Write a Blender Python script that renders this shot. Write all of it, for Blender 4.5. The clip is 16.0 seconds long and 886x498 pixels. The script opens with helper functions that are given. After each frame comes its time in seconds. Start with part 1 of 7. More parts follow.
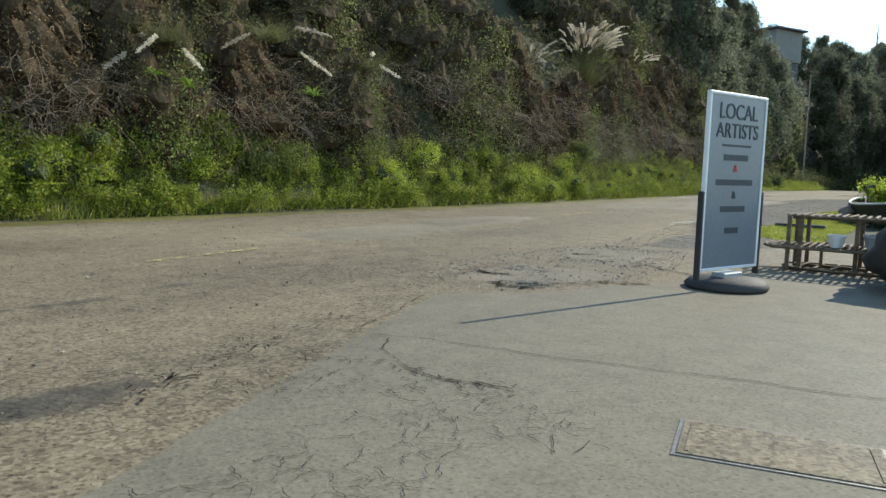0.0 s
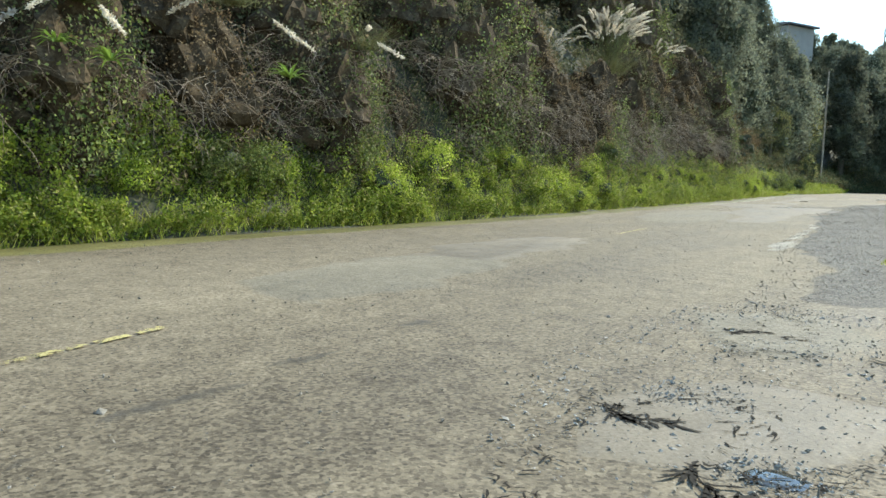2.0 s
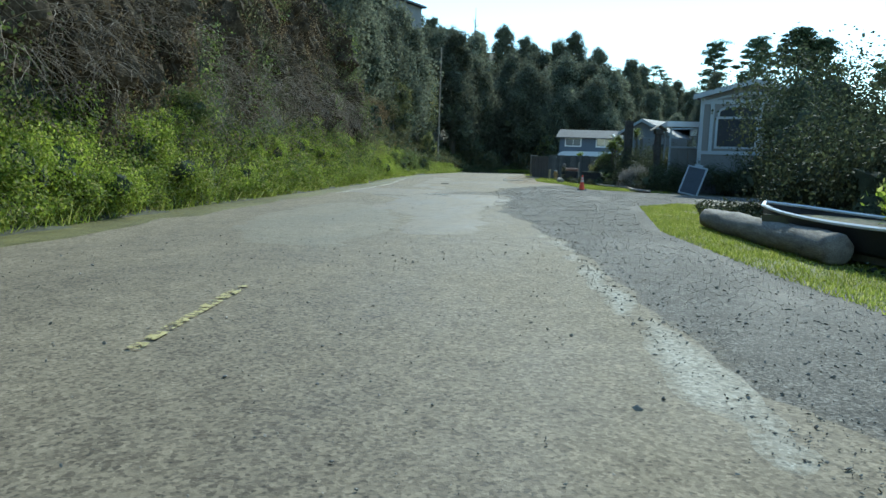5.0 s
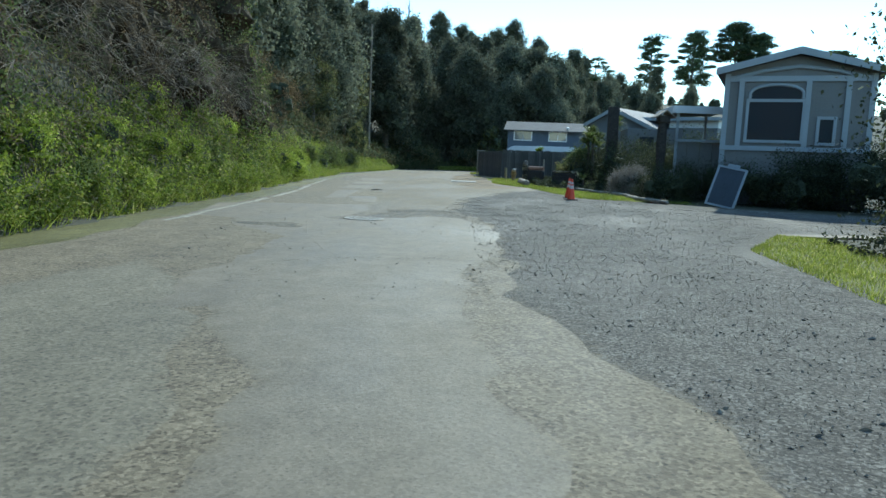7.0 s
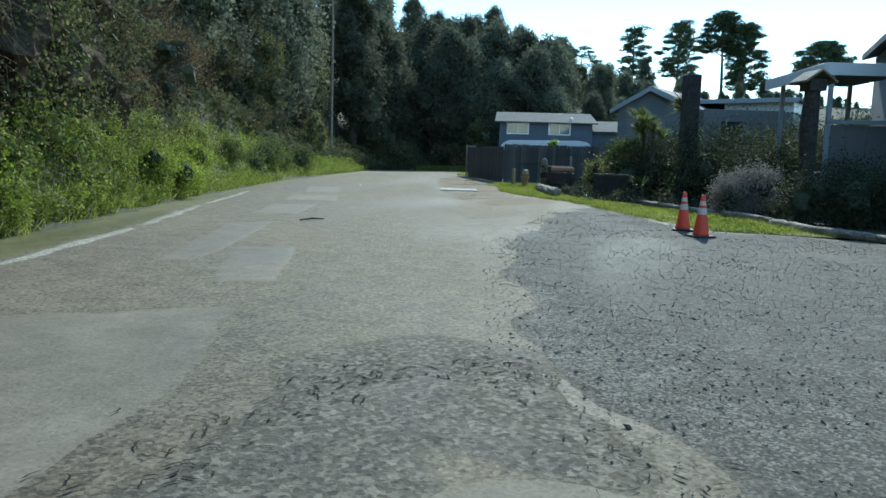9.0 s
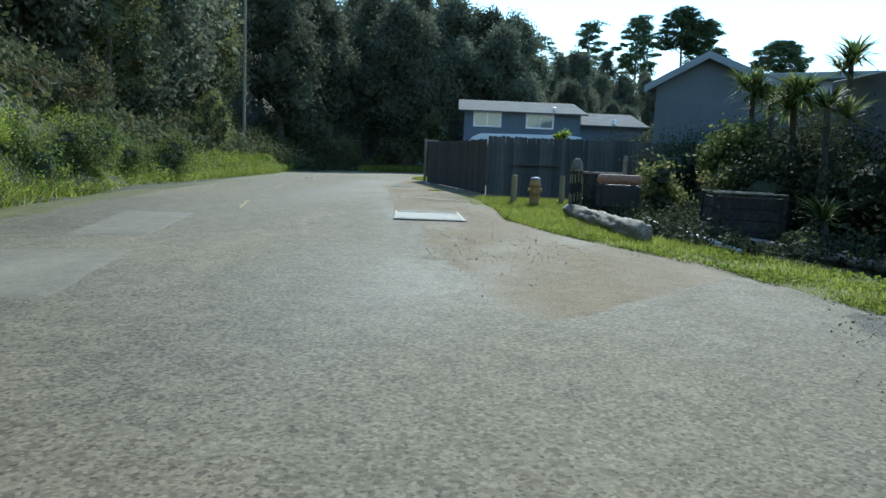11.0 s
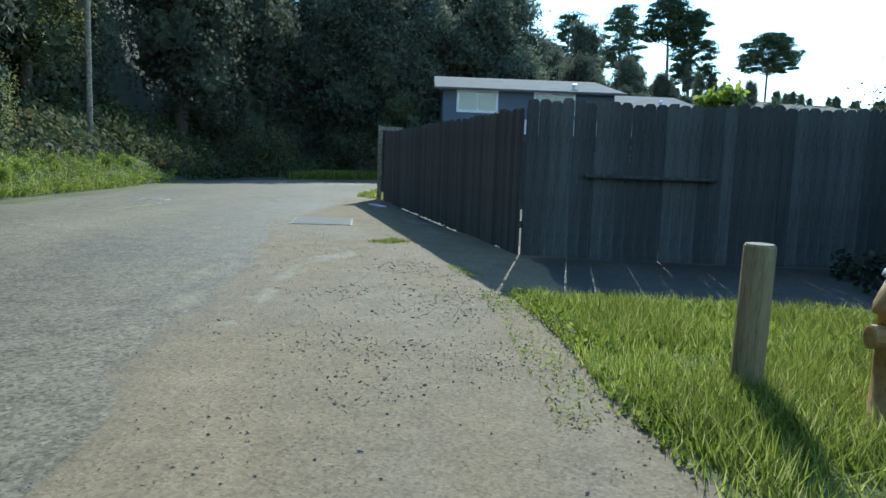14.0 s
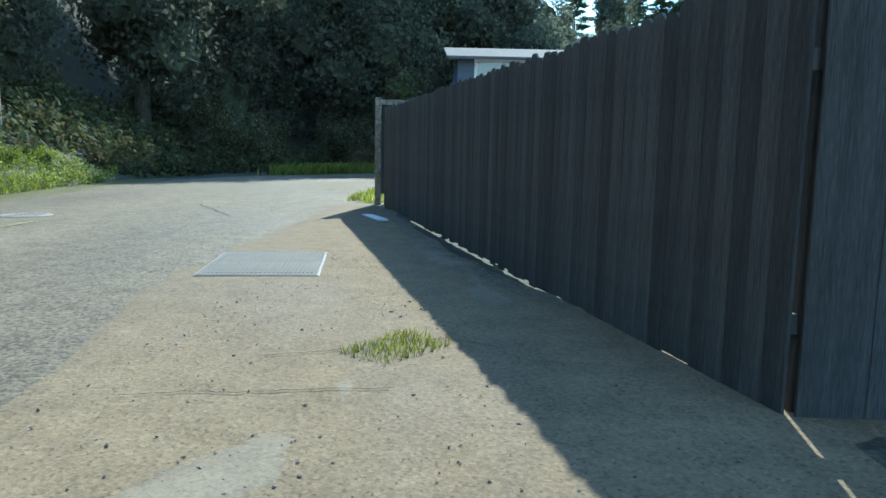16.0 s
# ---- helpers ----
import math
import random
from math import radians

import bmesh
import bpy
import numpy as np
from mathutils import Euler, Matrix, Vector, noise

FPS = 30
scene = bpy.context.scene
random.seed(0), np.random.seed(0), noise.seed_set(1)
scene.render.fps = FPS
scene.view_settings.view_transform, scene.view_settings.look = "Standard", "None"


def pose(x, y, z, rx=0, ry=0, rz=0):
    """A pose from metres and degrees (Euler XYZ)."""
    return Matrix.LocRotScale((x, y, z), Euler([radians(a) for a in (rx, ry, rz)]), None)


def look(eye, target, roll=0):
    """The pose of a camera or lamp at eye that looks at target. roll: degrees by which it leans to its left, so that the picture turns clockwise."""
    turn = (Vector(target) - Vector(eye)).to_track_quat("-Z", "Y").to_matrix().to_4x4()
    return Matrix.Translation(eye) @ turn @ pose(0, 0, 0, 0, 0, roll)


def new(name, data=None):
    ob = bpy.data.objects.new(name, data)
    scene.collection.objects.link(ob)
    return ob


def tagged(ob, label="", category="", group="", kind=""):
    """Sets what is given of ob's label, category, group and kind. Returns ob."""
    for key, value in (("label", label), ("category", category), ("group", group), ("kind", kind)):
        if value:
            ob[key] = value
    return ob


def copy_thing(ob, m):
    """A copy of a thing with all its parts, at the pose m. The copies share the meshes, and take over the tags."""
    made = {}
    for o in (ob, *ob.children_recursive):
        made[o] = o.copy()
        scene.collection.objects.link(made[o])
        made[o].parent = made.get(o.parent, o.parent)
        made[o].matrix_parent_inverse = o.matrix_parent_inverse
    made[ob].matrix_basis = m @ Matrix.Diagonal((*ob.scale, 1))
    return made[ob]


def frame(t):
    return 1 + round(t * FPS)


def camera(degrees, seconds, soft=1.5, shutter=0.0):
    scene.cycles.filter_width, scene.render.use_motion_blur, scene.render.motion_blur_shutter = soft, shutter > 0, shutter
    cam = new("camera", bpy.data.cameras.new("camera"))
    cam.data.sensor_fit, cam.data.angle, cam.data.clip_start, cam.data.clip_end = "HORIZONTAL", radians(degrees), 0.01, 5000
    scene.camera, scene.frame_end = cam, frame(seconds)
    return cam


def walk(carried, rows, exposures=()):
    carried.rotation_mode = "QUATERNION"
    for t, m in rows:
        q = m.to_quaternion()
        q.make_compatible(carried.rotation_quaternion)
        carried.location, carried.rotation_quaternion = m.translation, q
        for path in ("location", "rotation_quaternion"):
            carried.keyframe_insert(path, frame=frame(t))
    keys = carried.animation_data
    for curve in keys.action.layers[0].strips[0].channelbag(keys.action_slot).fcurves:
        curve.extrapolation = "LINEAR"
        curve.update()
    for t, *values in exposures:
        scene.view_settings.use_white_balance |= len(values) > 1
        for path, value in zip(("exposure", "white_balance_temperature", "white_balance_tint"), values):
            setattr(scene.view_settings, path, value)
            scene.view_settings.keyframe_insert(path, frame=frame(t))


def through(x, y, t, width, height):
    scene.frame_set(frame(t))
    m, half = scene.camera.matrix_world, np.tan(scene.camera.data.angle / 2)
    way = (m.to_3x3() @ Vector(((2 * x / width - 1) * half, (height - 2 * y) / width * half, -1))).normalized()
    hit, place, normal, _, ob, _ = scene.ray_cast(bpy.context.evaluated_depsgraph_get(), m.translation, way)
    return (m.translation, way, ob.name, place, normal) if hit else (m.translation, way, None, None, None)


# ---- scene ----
cam = camera(62.5, 16.0)
LOOK = [(0.0, 1.3, 7000, 3), (0.5, 1.5, 6950, 2), (1.5, 1.75, 6900, 2), (2.6, 1.8, 6450, -2), (4.0, 1.35, 5950, -6), (5.0, 1.15, 5800, -7), (9.0, 1.05, 5700, -6), (12.5, 1.2, 5650, -4), (14.6, 1.4, 5500, -5), (16.0, 1.75, 5550, -5)]
PATH = [
    (0, (2.996, 6.341, 1.145), (1.696, 7.846, 0.929), 1.6),
    (0.5, (2.183, 6.911, 1.18), (0.731, 8.268, 0.956), 1.1),
    (1, (1.286, 7.6, 1.19), (-0.192, 8.928, 0.96), 1.6),
    (1.5, (0.399, 8.524, 1.196), (-1.015, 9.92, 0.969), 2.4),
    (2, (-0.354, 9.471, 1.219), (-1.644, 10.985, 1.008), 1.5),
    (2.5, (-1.153, 10.577, 1.232), (-2.324, 12.185, 1.017), 1.7),
    (3, (-1.985, 11.872, 1.229), (-3.021, 13.566, 0.989), 1.2),
    (3.5, (-2.955, 13.692, 1.163), (-3.835, 15.474, 0.945), 1.2),
    (4, (-3.83, 15.562, 1.149), (-4.52, 17.424, 0.913), 1.9),
    (4.5, (-4.538, 17.646, 1.114), (-5.051, 19.564, 0.876), 2.3),
    (5, (-5.047, 19.972, 1.116), (-5.431, 21.92, 0.878), 2.1),
    (7.5, (-7.586, 33.662, 1.213), (-7.768, 35.639, 0.966), 2.5),
    (8, (-8.058, 36.924, 1.217), (-8.214, 38.902, 0.967), 2.4),
    (8.5, (-8.503, 40.023, 1.153), (-8.658, 42.002, 0.907), 1.7),
    (9, (-8.86, 42.879, 1.184), (-8.996, 44.859, 0.936), 1.8),
    (11.5, (-10.054, 59.049, 1.169), (-9.982, 61.032, 0.923), 2.2),
    (12, (-10.028, 61.808, 1.181), (-9.884, 63.788, 0.938), 2.3),
    (12.5, (-9.916, 64.612, 1.217), (-9.706, 66.588, 0.993), 3.9),
    (13, (-9.788, 67.215, 1.195), (-9.55, 69.186, 0.954), 4.1),
    (13.5, (-9.774, 69.506, 1.189), (-9.605, 71.482, 0.936), 1.5),
    (14, (-9.874, 71.696, 1.183), (-9.789, 73.679, 0.941), 2.1),
    (14.5, (-9.953, 73.542, 1.182), (-9.9, 75.524, 0.915), 1.7),
    (15, (-10.045, 75.296, 1.167), (-9.987, 77.277, 0.904), 1.9),
    (15.5, (-10.072, 76.773, 1.121), (-10.002, 78.753, 0.853), 2.2),
    (16, (-10.095, 78.044, 1.102), (-10.02, 80.025, 0.833), 1.1),
]
walk(cam, [(t, look(eye, target, roll)) for t, eye, target, roll in PATH], LOOK)

from mathutils import geometry

# ---------------------------------------------------------------- light
SUN_AZ, SUN_EL = radians(12.0), radians(33.4)
world = bpy.data.worlds.new("sky")
scene.world = world
world.use_nodes = True
wn = world.node_tree
sky = wn.nodes.new("ShaderNodeTexSky")
sky.sky_type = "NISHITA"
sky.sun_disc = False
sky.sun_elevation, sky.sun_rotation = SUN_EL, SUN_AZ
sky.altitude, sky.air_density, sky.dust_density, sky.ozone_density = 10.0, 1.2, 0.0, 3.0
wn.links.new(sky.outputs["Color"], wn.nodes["Background"].inputs["Color"])
wn.nodes["Background"].inputs["Strength"].default_value = 0.13
sun = new("sun", bpy.data.lights.new("sun", "SUN"))
sun.data.energy, sun.data.angle, sun.data.color = 2.6, radians(0.6), (1.0, 0.94, 0.84)
sun.matrix_world = look((math.sin(SUN_AZ) * 50, 60 + math.cos(SUN_AZ) * 50, 50 * math.tan(SUN_EL)), (0, 60, 0))


# ---------------------------------------------------------------- materials
def shader(name):
    m = bpy.data.materials.new(name)
    m.use_nodes = True
    return m, m.node_tree.nodes, m.node_tree.links, m.node_tree.nodes["Principled BSDF"]


def ramp(nodes, stops):
    r = nodes.new("ShaderNodeValToRGB")
    while len(r.color_ramp.elements) < len(stops):
        r.color_ramp.elements.new(0.5)
    for e, (p, c) in zip(r.color_ramp.elements, stops):
        e.position, e.color = p, (*c, 1)
    return r


def noise_node(nodes, links, co, scale, detail=5.0, rough=0.6, stretch=None):
    n = nodes.new("ShaderNodeTexNoise")
    n.inputs["Scale"].default_value, n.inputs["Detail"].default_value, n.inputs["Roughness"].default_value = scale, detail, rough
    if stretch:
        mp = nodes.new("ShaderNodeMapping")
        mp.inputs["Scale"].default_value = stretch
        links.new(co, mp.inputs["Vector"])
        co = mp.outputs["Vector"]
    links.new(co, n.inputs["Vector"])
    return n


def surface(name, dark, mid, light, big=0.6, fine=30.0, rough=0.8, bump=0.4, metal=0.0, vary=0.0, stretch=None, spec=0.5):
    """Stained, grained surface: colour from a broad and a fine noise, relief from the fine one."""
    m, nodes, links, bsdf = shader(name)
    co = nodes.new("ShaderNodeTexCoord").outputs["Object"]
    a = noise_node(nodes, links, co, big, 6, 0.65, stretch)
    b = noise_node(nodes, links, co, fine, 4, 0.7, stretch)
    mix = nodes.new("ShaderNodeMath")
    mix.operation = "MULTIPLY_ADD"
    links.new(b.outputs["Fac"], mix.inputs[0])
    mix.inputs[1].default_value = 0.55
    half = nodes.new("ShaderNodeMath")
    half.operation = "MULTIPLY"
    links.new(a.outputs["Fac"], half.inputs[0])
    half.inputs[1].default_value = 0.5
    links.new(half.outputs[0], mix.inputs[2])
    r = ramp(nodes, [(0.36, dark), (0.52, mid), (0.68, light)])
    links.new(mix.outputs[0], r.inputs["Fac"])
    out = r.outputs["Color"]
    if vary:
        info = nodes.new("ShaderNodeObjectInfo")
        hsv = nodes.new("ShaderNodeHueSaturation")
        rng = nodes.new("ShaderNodeMapRange")
        rng.inputs["To Min"].default_value, rng.inputs["To Max"].default_value = 1 - vary, 1 + vary
        links.new(info.outputs["Random"], rng.inputs["Value"])
        links.new(rng.outputs["Result"], hsv.inputs["Value"])
        links.new(out, hsv.inputs["Color"])
        out = hsv.outputs["Color"]
    links.new(out, bsdf.inputs["Base Color"])
    bsdf.inputs["Roughness"].default_value, bsdf.inputs["Metallic"].default_value = rough, metal
    bsdf.inputs["Specular IOR Level"].default_value = spec
    if bump:
        bp = nodes.new("ShaderNodeBump")
        bp.inputs["Strength"].default_value, bp.inputs["Distance"].default_value = bump, 0.02
        links.new(mix.outputs[0], bp.inputs["Height"])
        links.new(bp.outputs["Normal"], bsdf.inputs["Normal"])
    return m


def leafy(name, dark, light, through=0.35, rough=0.55, accent=None):
    """Leaves: hue by leaf and by plant, light shining through the blades."""
    m, nodes, links, bsdf = shader(name)
    geo = nodes.new("ShaderNodeNewGeometry")
    stops = [(0.0, dark), (0.8, light)] + ([(0.97, accent)] if accent else [])
    r = ramp(nodes, stops)
    links.new(geo.outputs["Random Per Island"], r.inputs["Fac"])
    info = nodes.new("ShaderNodeObjectInfo")
    hsv = nodes.new("ShaderNodeHueSaturation")
    rng = nodes.new("ShaderNodeMapRange")
    rng.inputs["To Min"].default_value, rng.inputs["To Max"].default_value = 0.75, 1.3
    links.new(info.outputs["Random"], rng.inputs["Value"])
    co = nodes.new("ShaderNodeTexCoord").outputs["Object"]
    patch = noise_node(nodes, links, co, 0.9, 3)
    mul = nodes.new("ShaderNodeMath")
    mul.operation = "MULTIPLY_ADD"
    links.new(patch.outputs["Fac"], mul.inputs[0])
    mul.inputs[1].default_value = 0.9
    mul.inputs[2].default_value = 0.55
    m2 = nodes.new("ShaderNodeMath")
    m2.operation = "MULTIPLY"
    links.new(mul.outputs[0], m2.inputs[0])
    links.new(rng.outputs["Result"], m2.inputs[1])
    links.new(m2.outputs[0], hsv.inputs["Value"])
    links.new(r.outputs["Color"], hsv.inputs["Color"])
    links.new(hsv.outputs["Color"], bsdf.inputs["Base Color"])
    bsdf.inputs["Roughness"].default_value = rough
    bsdf.inputs["Specular IOR Level"].default_value = 0.18
    if through:
        tr = nodes.new("ShaderNodeBsdfTranslucent")
        links.new(hsv.outputs["Color"], tr.inputs["Color"])
        mx = nodes.new("ShaderNodeMixShader")
        mx.inputs["Fac"].default_value = through
        links.new(bsdf.outputs["BSDF"], mx.inputs[1])
        links.new(tr.outputs["BSDF"], mx.inputs[2])
        links.new(mx.outputs["Shader"], nodes["Material Output"].inputs["Surface"])
    return m


ASPHALT = ((0.048, 0.036, 0.022), (0.182, 0.146, 0.094), (0.33, 0.272, 0.182), 46, 0.35, 0.8)


def aggregate(nodes, links, co, dark, mid, light, stone, patch, grit):
    """Colour, height and broad stain of a bound or loose stone surface."""
    v = nodes.new("ShaderNodeTexVoronoi")
    v.inputs["Scale"].default_value = stone
    links.new(co, v.inputs["Vector"])
    a = noise_node(nodes, links, co, patch, 6, 0.62, (1.0, 0.35, 1.0))
    b = noise_node(nodes, links, co, 3.2, 6, 0.7)
    c = noise_node(nodes, links, co, stone * 0.6, 3, 0.8)

    def mad(x, k, y):
        n = nodes.new("ShaderNodeMath")
        n.operation = "MULTIPLY_ADD"
        links.new(x, n.inputs[0])
        n.inputs[1].default_value = k
        if isinstance(y, float):
            n.inputs[2].default_value = y
        else:
            links.new(y, n.inputs[2])
        return n.outputs[0]

    bw = nodes.new("ShaderNodeRGBToBW")
    links.new(v.outputs["Color"], bw.inputs["Color"])
    t = mad(bw.outputs["Val"], 0.55 * grit, mad(a.outputs["Fac"], 0.75, mad(b.outputs["Fac"], 0.5, mad(c.outputs["Fac"], 0.5 * grit, -0.38 - 0.28 * grit))))
    r = ramp(nodes, [(0.15, dark), (0.5, mid), (0.85, light)])
    links.new(t, r.inputs["Fac"])
    pits = nodes.new("ShaderNodeTexVoronoi")
    pits.inputs["Scale"].default_value = stone * 0.5
    links.new(co, pits.inputs["Vector"])
    pit = nodes.new("ShaderNodeMapRange")
    pit.inputs["From Min"].default_value, pit.inputs["From Max"].default_value = 0.10, 0.30
    pit.inputs["To Min"].default_value, pit.inputs["To Max"].default_value = max(0.0, 1.0 - 0.75 * grit), 1.0
    links.new(pits.outputs["Distance"], pit.inputs["Value"])
    speck = nodes.new("ShaderNodeMix")
    speck.data_type, speck.blend_type = "RGBA", "MULTIPLY"
    speck.inputs["Factor"].default_value = 1.0
    links.new(r.outputs["Color"], speck.inputs["A"])
    links.new(pit.outputs["Result"], speck.inputs["B"])
    h = mad(bw.outputs["Val"], 0.5, mad(b.outputs["Fac"], 0.5, c.outputs["Fac"]))
    return speck.outputs["Result"], h, a.outputs["Fac"]


def worn_through(nodes, links, co, scale, lo, hi):
    """How much of a layer is left, from the mesh's own distance to its rim and a grain."""
    rim = nodes.new("ShaderNodeAttribute")
    rim.attribute_name = "inward"
    grain = noise_node(nodes, links, co, scale, 8, 0.75)
    add = nodes.new("ShaderNodeMath")
    add.operation = "ADD"
    links.new(rim.outputs["Fac"], add.inputs[0])
    links.new(grain.outputs["Fac"], add.inputs[1])
    cut = nodes.new("ShaderNodeMapRange")
    cut.inputs["From Min"].default_value, cut.inputs["From Max"].default_value = lo, hi
    links.new(add.outputs[0], cut.inputs["Value"])
    return cut.outputs["Result"]


def road_surface(name, dark, mid, light, stone=55.0, rough=0.75, bump=0.6, patch=0.35, grit=0.5, fray=0.0):
    """Worn asphalt or gravel: aggregate stones, broad stains, worn through to asphalt at its rim."""
    m, nodes, links, bsdf = shader(name)
    co = nodes.new("ShaderNodeTexCoord").outputs["Object"]
    color, h, stain = aggregate(nodes, links, co, dark, mid, light, stone, patch, grit)
    if fray:
        below, _, _ = aggregate(nodes, links, co, *ASPHALT)
        mix = nodes.new("ShaderNodeMix")
        mix.data_type = "RGBA"
        links.new(worn_through(nodes, links, co, fray, 0.56, 0.86), mix.inputs["Factor"])
        links.new(below, mix.inputs["A"])
        links.new(color, mix.inputs["B"])
        color = mix.outputs["Result"]
    links.new(color, bsdf.inputs["Base Color"])
    rr = ramp(nodes, [(0.35, (rough - 0.12,) * 3), (0.6, (min(1.0, rough + 0.1),) * 3)])
    links.new(stain, rr.inputs["Fac"])
    links.new(rr.outputs["Color"], bsdf.inputs["Roughness"])
    bsdf.inputs["Specular IOR Level"].default_value = 0.3
    bp = nodes.new("ShaderNodeBump")
    bp.inputs["Strength"].default_value, bp.inputs["Distance"].default_value = bump, 0.01
    links.new(h, bp.inputs["Height"])
    links.new(bp.outputs["Normal"], bsdf.inputs["Normal"])
    return m


def fray_out(nodes, links, bsdf, co, scale):
    """Lets a thin layer break up into specks towards its rim."""
    clear = nodes.new("ShaderNodeBsdfTransparent")
    mx = nodes.new("ShaderNodeMixShader")
    links.new(worn_through(nodes, links, co, scale, 0.68, 0.74), mx.inputs["Fac"])
    links.new(clear.outputs["BSDF"], mx.inputs[1])
    links.new(bsdf.outputs["BSDF"], mx.inputs[2])
    links.new(mx.outputs["Shader"], nodes["Material Output"].inputs["Surface"])


def plain(name, color, rough=0.5, metal=0.0, big=2.0, fine=40.0, bump=0.08, var=0.14, vary=0.0):
    d = tuple(max(0.0, c * (1 - var)) for c in color)
    l = tuple(min(1.0, c * (1 + var)) for c in color)
    return surface(name, d, color, l, big, fine, rough, bump, metal, vary)


def glass(name, tint=(0.03, 0.04, 0.05)):
    m, nodes, links, bsdf = shader(name)
    bsdf.inputs["Base Color"].default_value = (*tint, 1)
    bsdf.inputs["Roughness"].default_value = 0.06
    bsdf.inputs["Specular IOR Level"].default_value = 0.7
    return m


